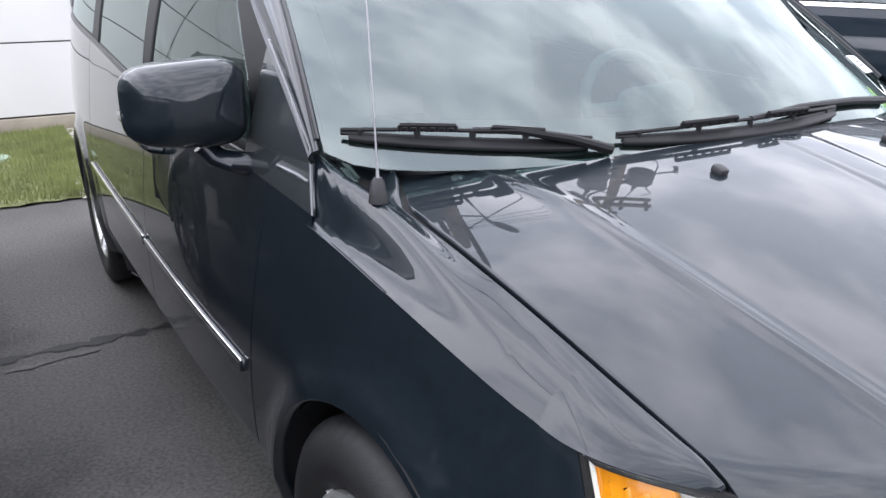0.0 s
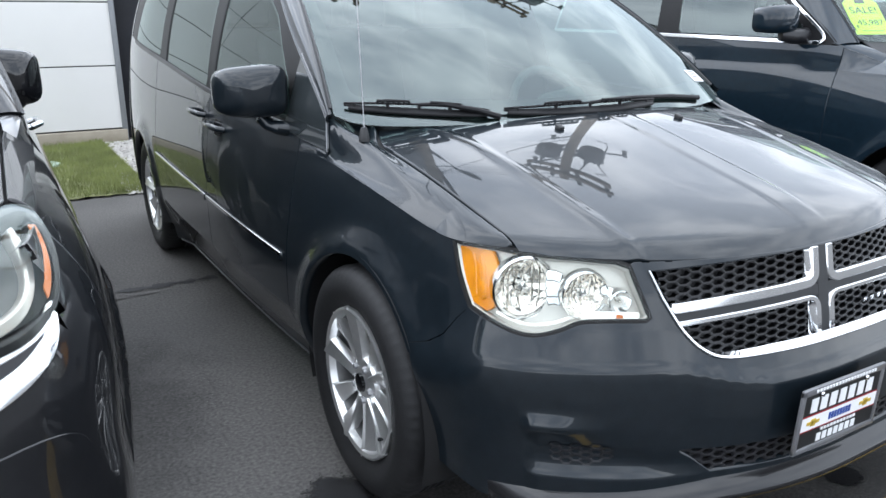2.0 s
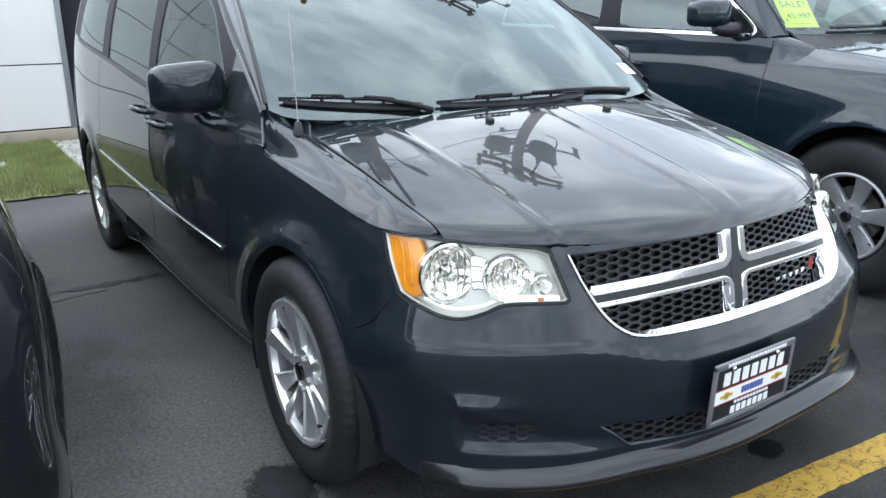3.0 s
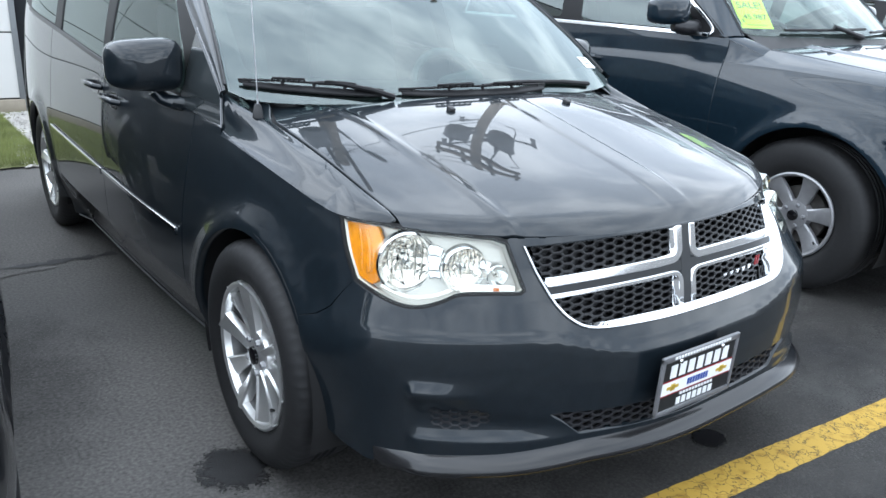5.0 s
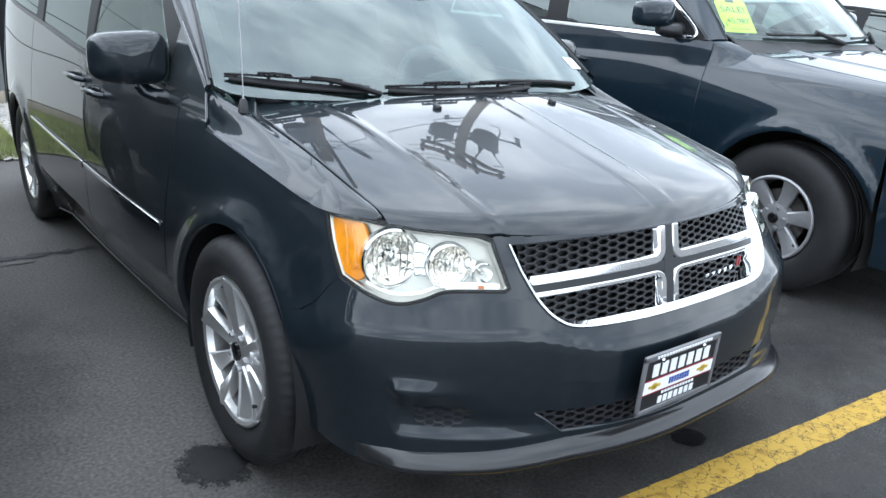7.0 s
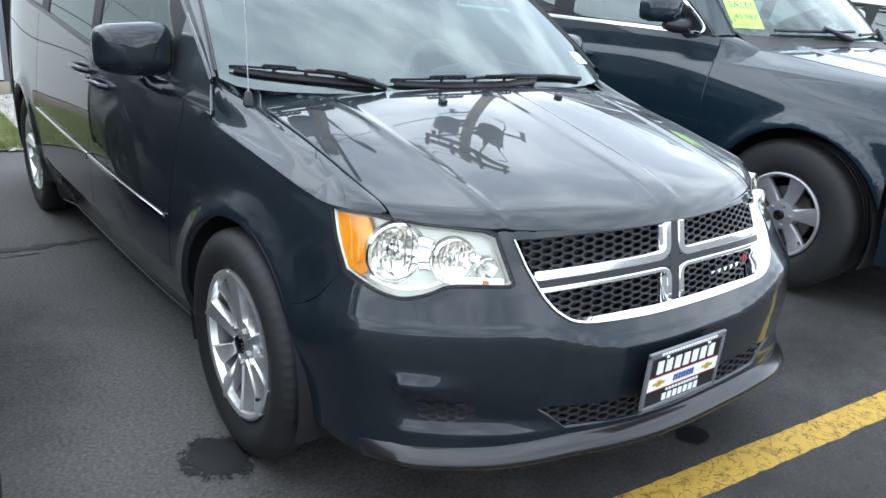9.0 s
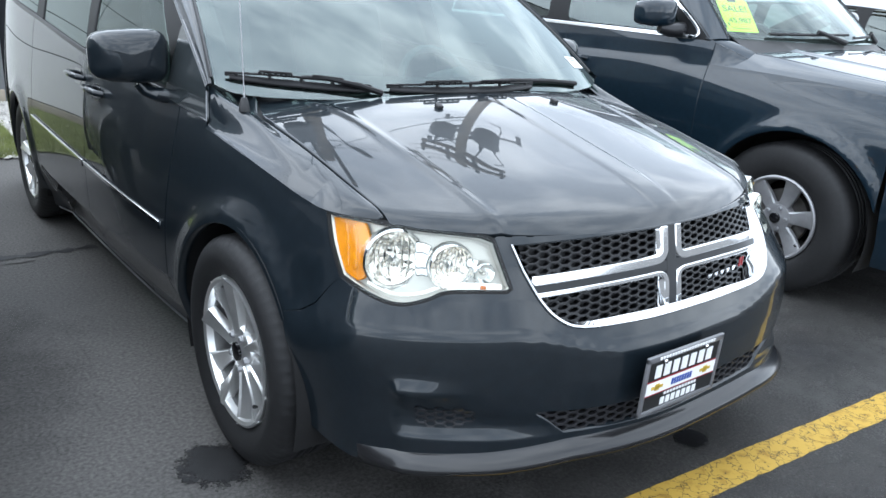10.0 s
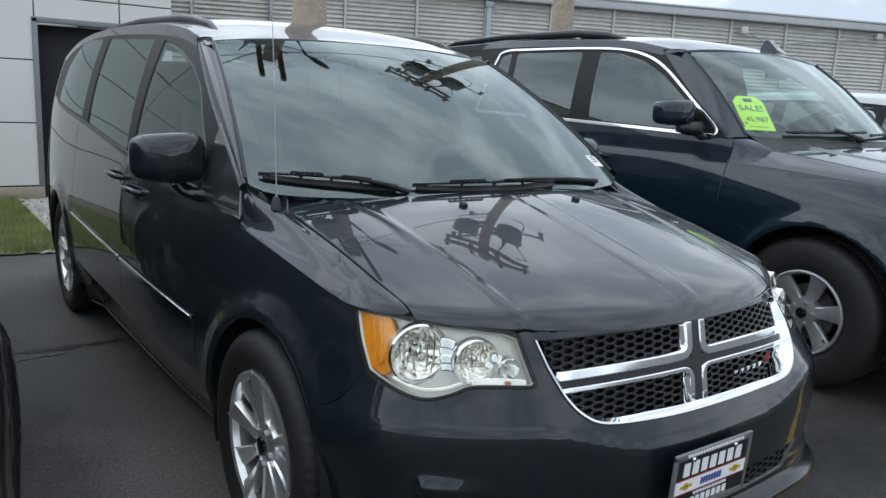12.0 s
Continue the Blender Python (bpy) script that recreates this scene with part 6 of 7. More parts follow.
def crossover(root, paint, close):
    F = front_surf(CRO)
    lamp = smooth([ff(36, 0.905), ff(50, 0.865), ff(66, 0.845), ff(78, 0.855)], 4, False) + smooth([ff(82, 0.90), ff(82, 0.97), ff(76, 1.03)], 4, False) + smooth([ff(68, 1.045), ff(55, 1.03), ff(44, 0.995), ff(36, 0.95)], 4, False)
    car_shell(CRO, root, paint)
    simple_front(CRO, root, paint, lamp, "clear swept-back headlamp")
    for sd in (-1, 1):
        for yy in (0.0, CRO["base"]):
            wheel(root, sd * 0.90, yy, CRO, dict(n=5, pair=(-1, 1), s0=0.012, s1=0.045, bow=0.0, w0=0.010, w1=0.012, dish=0.012, twist=0.0, turn=0, label="dark alloy rim with slim twin spokes"), sd, alloy=DARKALLOY if close else DULL)
    cabin(CRO, root)
    CW = shield_surf(CRO)
    cw = lambda v: np.stack([v * 0.97, np.array([CRO["cowl"](x * 0.97) for x in v]) - 0.012, hood_z(CRO, v * 0.97, np.array([CRO["cowl"](x * 0.97) for x in v])) - 0.022], 1)
    wb = lambda v: CW(v * 0.75 / 0.78, np.full_like(v, 0.045)) - np.array([0, 0, 0.012])[None]
    from_bag("cowl_panel", patch(Bag(), between(cw, wb), quad(0, 0.1, -0.77, 0.77), 0.03, flip=True, rim=0.01), SATIN, root)
    for sx in (-1, 1):
        m = Matrix.Identity(4) if sx > 0 else Matrix.Diagonal((-1, 1, 1, 1))
        sh = mirror_head(root, pose(sx * 0.845, 0.90, 1.235, 0, 0, sx * 10) @ m, (0.175, 0.14, 0.185), GLOSSB)
        bm = bmesh.new()
        tube(bm, [(sx * 0.79, 0.86, 1.14), (sx * 0.83, 0.88, 1.15), (sx * 0.86, 0.90, 1.17)], [0.03, 0.026, 0.024], 10)
        part("mirror_arm", bm, SATIN, sh)
        S = side_surf(CRO)
        for y in (1.62, 2.6):
            bm = bmesh.new()
            pts = [tuple(np.array(on(S, yy, 1.0, o, True)[0]) * (-sx, 1, 1)) for yy, o in ((y - 0.1, 0), (y - 0.09, 0.035), (y + 0.08, 0.035), (y + 0.09, 0))]
            tube(bm, pts, 0.013, 8)
            part("door_handle", bm, CHROME if close and y < 2 else paint, root)
        up = spl((0.0, 0.46), (0.4, 0.60), (0.7, 0.69), (0.86, 0.748), (1.0, 0.792)), spl((0.0, -0.735), (0.4, -0.665), (0.7, -0.55), (0.86, -0.385), (1.0, -0.345)), spl((0, 1.058), (0.7, 1.082), (0.86, 1.084), (1, 1.07))
        lo = spl((0.0, 0.46), (0.4, 0.62), (0.7, 0.735), (1.0, 0.806)), spl((0.0, -0.835), (0.4, -0.765), (0.7, -0.690), (1.0, -0.600)), spl((0, 0.905), (0.6, 0.910), (0.85, 0.922), (1, 0.948))
        cu = lambda v: np.stack([f(v / 0.4) * (1 if i == 0 else 1) for i, f in enumerate(up)], 1) * (sx, 1, 1)
        cl = lambda v: np.stack([f(v / 0.4) for f in lo], 1) * (sx, 1, 1)
        LS = between(cl, cu, 0.032, (sx * 0.62, -0.62, 0.48))
        rect = rounded(quad(0.0, 0.1, 0.0, 0.4), 0.006)
        fl = sx > 0
        hl = from_bag("headlamp", patch(Bag(), LS, rounded(quad(0.004, 0.096, 0.004, 0.394), 0.01), 0.012, off=-0.05, rim=0, flip=fl), LAMPDARK, root, "clear swept-back headlamp with round projector")
        from_bag("lamp_frame", patch(Bag(), LS, rect, 0.012, off=-0.004, rim=0.06, flip=fl, holes=[rounded(quad(0.006, 0.094, 0.006, 0.392), 0.01)]), SATIN, hl)
        slab("lens", LS, rect, 0.015, GLASS, hl, thick=0.003, off=0.001, flip=fl)
        if close:
            q = lambda th, z: (sx * th * TH, z)
            p = on(LS, 0.058, 0.225, -0.035, fl)[0]
            face = pose(*p, 0, 0, 90 + sx * 20)
            bm = bmesh.new()
            revolve(bm, [(0.058, -0.03), (0.058, 0.002), (0.055, 0.005), (0.050, 0.0)], 40, face)
            part("projector_ring", bm, CHROME, hl)
            bm = bmesh.new()
            revolve(bm, [(0.0, 0.010), (0.02, 0.008), (0.038, 0.0), (0.050, -0.014)], 40, face)
            part("projector_lens", bm, GLOSSB, hl, "glassy projector lens")
            guide = strip(smooth([(0.086, 0.345), (0.050, 0.348), (0.026, 0.338), (0.017, 0.30), (0.015, 0.20), (0.015, 0.03)], 6, False), 0.008)
            from_bag("light_guide", patch(Bag(), LS, guide, 0.008, off=-0.022, rim=0.03, flip=fl), LAMPGREY, hl, "pale light guide")
            mark = strip(smooth([(0.078, 0.376), (0.055, 0.374), (0.030, 0.370), (0.020, 0.362)], 5, False), 0.014)
            from_bag("side_marker", patch(Bag(), LS, mark, 0.004, off=-0.006, rim=0.004, soft=0.001, flip=fl), AMBERDIM, hl, "dull amber side marker")
            line = smooth([q(66.5, 0.947), q(62, 0.921), q(57, 0.907), q(50, 0.900), q(40, 0.896)], 6, False)
            from_bag("chrome_line", patch(Bag(), F, strip(line, 0.007), 0.012, off=0.006, rim=0.012), CHROME, root, "thin chrome strip")
            wing = smooth([q(65, 0.932), q(61.5, 0.896), q(56, 0.868), q(50, 0.852), q(43, 0.842), q(25, 0.825), q(5, 0.82)], 6, False)
            from_bag("chrome_wing", patch(Bag(), F, strip(wing, list(np.interp(np.arange(len(wing)), (0, 8, 20, len(wing)), (0.004, 0.028, 0.036, 0.045)))), 0.012, off=0.012, rim=0.015), CHROME, root, "broad chrome strip")
            from_bag("dark_intake", patch(Bag(), F, smooth([q(61, 0.910), q(56, 0.900), q(48, 0.893), q(36, 0.888), q(36, 0.855), q(50, 0.868), q(57, 0.886)], 5), 0.012, off=0.003, rim=0.004), SATIN, root)
            from_bag("lower_cladding", patch(Bag(), F, smooth([q(72, 0.42), q(66, 0.66), q(58, 0.74), q(40, 0.76), q(10, 0.76), q(10, 0.36), q(50, 0.34)], 5), 0.03, off=0.004, rim=0.01), GREY, root, "glossy dark lower bumper")


grey = empty("crossover", pose(-2.545, 0.05, 0), "dark grey crossover with chrome-edged headlamps parked on asphalt", "crossover")
crossover(grey, GREY, True)
silver = empty("crossover", pose(6.3, -0.1, 0, 0, 0, 0), "silver crossover parked beyond the SUV", "crossover")
crossover(silver, SILVER, False)


# ---- ground ----
def sheet(name, x0, x1, y0, y1, z, material, label, n=2):
    bm = bmesh.new()
    g = [[bm.verts.new((x0 + (x1 - x0) * i / n, y0 + (y1 - y0) * j / n, z)) for i in range(n + 1)] for j in range(n + 1)]
    for j in range(n):
        for i in range(n):
            bm.faces.new((g[j][i], g[j][i + 1], g[j + 1][i + 1], g[j + 1][i]))
    return part(name, bm, material, None, label, kind="structure")


def asphalt_mat():
    m = mat("asphalt", (0.040, 0.041, 0.044), 0.8, bump=0.35, bump_scale=220)
    n, l = m.node_tree.nodes, m.node_tree.links
    p = n["Principled BSDF"]
    co = n.new("ShaderNodeTexCoord")
    big, fine, dots = n.new("ShaderNodeTexNoise"), n.new("ShaderNodeTexNoise"), n.new("ShaderNodeTexVoronoi")
    big.inputs["Scale"].default_value, big.inputs["Detail"].default_value = 0.9, 8
    fine.inputs["Scale"].default_value, fine.inputs["Detail"].default_value = 75, 5
    dots.inputs["Scale"].default_value = 150
    for t in (big, fine, dots):
        l.new(co.outputs["Object"], t.inputs["Vector"])
    r1 = n.new("ShaderNodeValToRGB")
    r1.color_ramp.elements[0].position, r1.color_ramp.elements[0].color = 0.36, (0.066, 0.063, 0.060, 1)
    r1.color_ramp.elements[1].position, r1.color_ramp.elements[1].color = 0.64, (0.112, 0.106, 0.100, 1)
    l.new(big.outputs["Fac"], r1.inputs["Fac"])
    r2 = n.new("ShaderNodeValToRGB")
    r2.color_ramp.elements[0].position, r2.color_ramp.elements[0].color = 0.32, (0.58, 0.58, 0.58, 1)
    r2.color_ramp.elements[1].position, r2.color_ramp.elements[1].color = 0.70, (1.32, 1.32, 1.32, 1)
    l.new(fine.outputs["Fac"], r2.inputs["Fac"])
    mu = n.new("ShaderNodeMix")
    mu.data_type, mu.blend_type, mu.inputs[0].default_value = "RGBA", "MULTIPLY", 1.0
    l.new(r1.outputs["Color"], mu.inputs[6]), l.new(r2.outputs["Color"], mu.inputs[7])
    r3 = n.new("ShaderNodeValToRGB")
    r3.color_ramp.elements[0].position, r3.color_ramp.elements[0].color = 0.05, (0.17, 0.165, 0.155, 1)
    r3.color_ramp.elements[1].position, r3.color_ramp.elements[1].color = 0.16, (0, 0, 0, 1)
    l.new(dots.outputs["Distance"], r3.inputs["Fac"])
    ad = n.new("ShaderNodeMix")
    ad.data_type, ad.blend_type, ad.inputs[0].default_value = "RGBA", "ADD", 0.5
    l.new(mu.outputs[2], ad.inputs[6]), l.new(r3.outputs["Color"], ad.inputs[7])
    l.new(ad.outputs[2], p.inputs["Base Color"])
    rr = n.new("ShaderNodeMapRange")
    rr.inputs[3].default_value, rr.inputs[4].default_value = 0.55, 0.9
    l.new(big.outputs["Fac"], rr.inputs[0]), l.new(rr.outputs[0], p.inputs["Roughness"])
    return m


ASPH = asphalt_mat()
sheet("ground", -400, 400, -400, 400, 0, ASPH, "dark sealed asphalt parking lot")


def yellow_mat():
    m = mat("worn_yellow_paint", (0.62, 0.40, 0.04), 0.7, bump=0.5, bump_scale=150)
    n, l = m.node_tree.nodes, m.node_tree.links
    co = n.new("ShaderNodeTexCoord")
    vo, no = n.new("ShaderNodeTexVoronoi"), n.new("ShaderNodeTexNoise")
    vo.feature, vo.inputs["Scale"].default_value = "DISTANCE_TO_EDGE", 15
    no.inputs["Scale"].default_value, no.inputs["Detail"].default_value = 26, 6
    wob = n.new("ShaderNodeMix")
    wob.data_type, wob.inputs[0].default_value = "RGBA", 0.12
    l.new(co.outputs["Object"], wob.inputs[6]), l.new(no.outputs["Color"], wob.inputs[7]), l.new(wob.outputs[2], vo.inputs["Vector"])
    l.new(co.outputs["Object"], no.inputs["Vector"])
    r = n.new("ShaderNodeValToRGB")
    r.color_ramp.elements[0].position, r.color_ramp.elements[0].color = 0.012, (0.045, 0.035, 0.015, 1)
    r.color_ramp.elements[1].position, r.color_ramp.elements[1].color = 0.035, (0.43, 0.275, 0.042, 1)
    l.new(vo.outputs["Distance"], r.inputs["Fac"])
    r2 = n.new("ShaderNodeValToRGB")
    r2.color_ramp.elements[0].position, r2.color_ramp.elements[0].color = 0.30, (0.60, 0.54, 0.46, 1)
    r2.color_ramp.elements[1].position, r2.color_ramp.elements[1].color = 0.48, (1, 1, 1, 1)
    l.new(no.outputs["Fac"], r2.inputs["Fac"])
    mu = n.new("ShaderNodeMix")
    mu.data_type, mu.blend_type, mu.inputs[0].default_value = "RGBA", "MULTIPLY", 1.0
    l.new(r.outputs["Color"], mu.inputs[6]), l.new(r2.outputs["Color"], mu.inputs[7])
    l.new(mu.outputs[2], n["Principled BSDF"].inputs["Base Color"])
    return m


def ragged(name, pts, z, material, label, kind="structure", jag=0.012, step=0.03):
    """A flat piece of paint or stain with uneven edges."""
    P = dense(pts, step)
    bm = bmesh.new()
    vs = []
    for x, y in P:
        d = noise.noise_vector(Vector((x * 18, y * 18, 3))) * jag
        vs.append(bm.verts.new((x + d.x, y + d.y, z)))
    bm.faces.new(vs)
    bmesh.ops.triangulate(bm, faces=bm.faces)
    return part(name, bm, material, None, label, kind=kind)


ragged("road_marking", [(-0.70, -0.806), (0.0, -0.856), (1.42, -0.963), (4.2, -1.172), (4.2, -1.295), (1.19, -1.069), (0.18, -0.998), (-0.72, -0.930)], 0.004, yellow_mat(), "worn cracked yellow parking line", jag=0.006)


def stain_mat(name, color, rough, size, lo, hi):
    """A patchy stain that thins out towards its edges."""
    m = mat(name, color, rough, vary=0.55, scale=110, bump=0.45, bump_scale=220)
    n, l = m.node_tree.nodes, m.node_tree.links
    co, no, fi = n.new("ShaderNodeTexCoord"), n.new("ShaderNodeTexNoise"), n.new("ShaderNodeTexNoise")
    no.inputs["Scale"].default_value, no.inputs["Detail"].default_value = size, 6
    fi.inputs["Scale"].default_value, fi.inputs["Detail"].default_value = 130, 3
    gr = n.new("ShaderNodeTexGradient")
    gr.gradient_type = "SPHERICAL"
    mp = n.new("ShaderNodeMapping")
    mp.inputs["Location"].default_value, mp.inputs["Scale"].default_value = (-1, -1, 0), (2, 2, 0)
    l.new(co.outputs["Generated"], mp.inputs["Vector"]), l.new(mp.outputs["Vector"], gr.inputs["Vector"])
    l.new(co.outputs["Object"], no.inputs["Vector"]), l.new(co.outputs["Object"], fi.inputs["Vector"])
    a, b = n.new("ShaderNodeMath"), n.new("ShaderNodeMath")
    a.operation, b.operation = "MULTIPLY_ADD", "MULTIPLY_ADD"
    a.inputs[1].default_value = b.inputs[1].default_value = 0.9
    l.new(no.outputs["Fac"], a.inputs[0]), l.new(gr.outputs["Fac"], a.inputs[2])
    l.new(fi.outputs["Fac"], b.inputs[0]), l.new(a.outputs[0], b.inputs[2])
    r = n.new("ShaderNodeMapRange")
    r.inputs[1].default_value, r.inputs[2].default_value = lo, hi
    l.new(b.outputs[0], r.inputs[0]), l.new(r.outputs[0], n["Principled BSDF"].inputs["Alpha"])
    return m


WET = stain_mat("wet_stain", (0.006, 0.006, 0.0065), 0.45, 18, 1.05, 1.25)
OIL = stain_mat("oil_stain", (0.008, 0.008, 0.009), 0.3, 9, 1.0, 1.15)
TARRED = stain_mat("dark_tar_patch", (0.030, 0.030, 0.031), 0.7, 5, 1.05, 2.6)
CRACK = mat("dark_crack_filler", (0.020, 0.020, 0.021), 0.6, vary=0.4, scale=60)
PALE = mat("pale_scuff", (0.11, 0.105, 0.10), 0.85, vary=0.4, scale=60)
blob = lambda x, y, a, b, n=14: [(x + a * math.cos(t), y + b * math.sin(t)) for t in np.linspace(0, 2 * math.pi, n, endpoint=False)]
ragged("oil_stain", blob(0.418, -0.751, 0.085, 0.06), 0.004, OIL, "dark oil drip stain on asphalt", jag=0.02)
ragged("water_stain", blob(-1.02, -0.03, 0.13, 0.16), 0.004, WET, "dark wet stain beside the tyre", jag=0.02)
for sx_, sy_, sa, sb in ((-1.6, 1.0, 0.6, 0.9), (-1.35, -0.6, 0.5, 0.35), (0.2, -1.35, 0.7, 0.35), (-0.5, -1.15, 0.5, 0.3), (-1.75, 2.6, 0.5, 0.5), (1.5, -0.6, 0.4, 0.3)):
    ragged("tar_patch", blob(sx_, sy_, sa, sb), 0.0034, TARRED, "darker worn patch of asphalt", jag=0.05)
SEALED = stain_mat("fresh_black_sealer", (0.034, 0.033, 0.031), 0.75, 5, 0.85, 1.9)
ragged("sealed_patch", blob(1.6, -0.9, 3.0, 1.5, 30), 0.0028, SEALED, "blackish sealed stretch of asphalt", jag=0.08)
ragged("asphalt_crack", [(-4.5, 2.45), (-2.2, 2.36), (-1.1, 2.33), (-0.8, 2.32), (-0.8, 2.27), (-1.1, 2.28), (-2.2, 2.29), (-4.5, 2.40)], 0.004, CRACK, "sealed asphalt seam", jag=0.05)
ragged("asphalt_scuff", [(-1.45, 2.20), (-1.12, 2.23), (-1.1, 2.20), (-1.45, 2.17)], 0.005, PALE, "pale scuff on asphalt", jag=0.03)

GRASS = mat("grass_blades", (0.22, 0.25, 0.085), 0.6, vary=0.5, scale=3)
SOIL = mat("grass_soil", (0.16, 0.17, 0.075), 0.95, vary=0.5, scale=14, bump=0.8, bump_scale=60)
STONE = mat("pale_gravel", (0.46, 0.44, 0.41), 0.9, vary=0.3, scale=30, bump=0.5, bump_scale=120)
CONC = mat("tan_concrete", (0.34, 0.30, 0.24), 0.9, vary=0.2, scale=8, bump=0.4, bump_scale=90)


def lawn():
    ragged("lawn", [(-14, 4.86), (-0.78, 4.82), (-0.70, 5.6), (-0.55, 6.6), (-0.62, 7.2), (-0.35, 7.93), (-14, 7.93)], 0.015, SOIL, "strip of mown lawn", jag=0.04, step=0.08)
    rng = np.random.default_rng(5)
    n = 42000
    x = -0.66 - rng.random(n) ** 1.7 * 4.2
    y = 4.83 + rng.random(n) * 3.08
    hgt = 0.025 + 0.05 * rng.random(n) ** 1.5
    a, lean = rng.random(n) * 6.283, 0.03 * rng.random(n)
    w = 0.0022 + 0.0018 * rng.random(n)
    V = np.zeros((n, 3, 3))
    V[:, 0] = np.stack([x - w * np.cos(a), y - w * np.sin(a), np.full(n, 0.012)], 1)
    V[:, 1] = np.stack([x + w * np.cos(a), y + w * np.sin(a), np.full(n, 0.012)], 1)
    V[:, 2] = np.stack([x + lean * np.sin(a * 3), y + lean * np.cos(a * 3), 0.012 + hgt], 1)
    me = bpy.data.meshes.new("grass")
    me.from_pydata(V.reshape(-1, 3).tolist(), [], np.arange(n * 3).reshape(-1, 3).tolist())
    me.materials.append(GRASS)
    tagged(new("grass", me), "short green lawn grass", "grass", kind="stuff")
    ragged("gravel_bed", [(-0.80, 4.80), (2.4, 4.75), (2.4, 9.8), (1.2, 9.8), (1.2, 7.94), (-0.30, 7.94), (-0.55, 7.2), (-0.48, 6.6), (-0.64, 5.6)], 0.010, STONE, "pale crushed stone bed", jag=0.05, step=0.08)
    m = 5200
    px, py = -0.85 + rng.random(m) * 1.3, 4.78 + rng.random(m) * 3.1
    keep = px > -0.78 + 0.25 * (py - 4.8) / 3.1 - 0.1 * rng.random(m)
    px, py = px[keep], py[keep]
    octa = np.array([(1, 0, 0), (-1, 0, 0), (0, 1, 0), (0, -1, 0), (0, 0, 1), (0, 0, -1)], float)
    tri = np.array([(0, 2, 4), (2, 1, 4), (1, 3, 4), (3, 0, 4), (2, 0, 5), (1, 2, 5), (3, 1, 5), (0, 3, 5)])
    r = 0.008 + 0.014 * rng.random(len(px))
    S = octa[None] * r[:, None, None] * (0.7 + 0.6 * rng.random((len(px), 6, 1)))
    ang = rng.random(len(px)) * 6.283
    c, s = np.cos(ang)[:, None], np.sin(ang)[:, None]
    Q = np.stack([S[..., 0] * c - S[..., 1] * s + px[:, None], S[..., 0] * s + S[..., 1] * c + py[:, None], S[..., 2] * 0.7 + 0.016], 2)
    F = (tri[None] + 6 * np.arange(len(px))[:, None, None]).reshape(-1, 3)
    me = bpy.data.meshes.new("gravel")
    me.from_pydata(Q.reshape(-1, 3).tolist(), [], F.tolist())
    me.materials.append(STONE)
    tagged(new("gravel", me), "pale crushed gravel stones", "gravel", kind="stuff")


lawn()
bm = bmesh.new()
revolve(bm, [(0.0, 0.03), (0.13, 0.03), (0.145, 0.022), (0.15, 0.0)], 24, pose(-1.35, 6.55, 0.012, 0, 90, 0))
part("manhole_cover", bm, mat("pale_green_plastic", (0.30, 0.38, 0.30), 0.6, vary=0.15), None, "pale green plastic utility lid in the lawn")
tagged(bpy.data.objects["manhole_cover"], category="manhole cover")

# ---- panelled building ----
PANEL = mat("pale_grey_metal_panel", (0.70, 0.69, 0.67), 0.45, vary=0.05, scale=1.5, bump=0.08, bump_scale=30)
JOINT = mat("dark_joint", (0.06, 0.06, 0.06), 0.8)
DARK = mat("opening_shade_black", (0.012, 0.013, 0.018), 0.6, vary=0.2)
FRAME = mat("grey_door_frame", (0.22, 0.23, 0.24), 0.5, metal=0.3, vary=0.1)


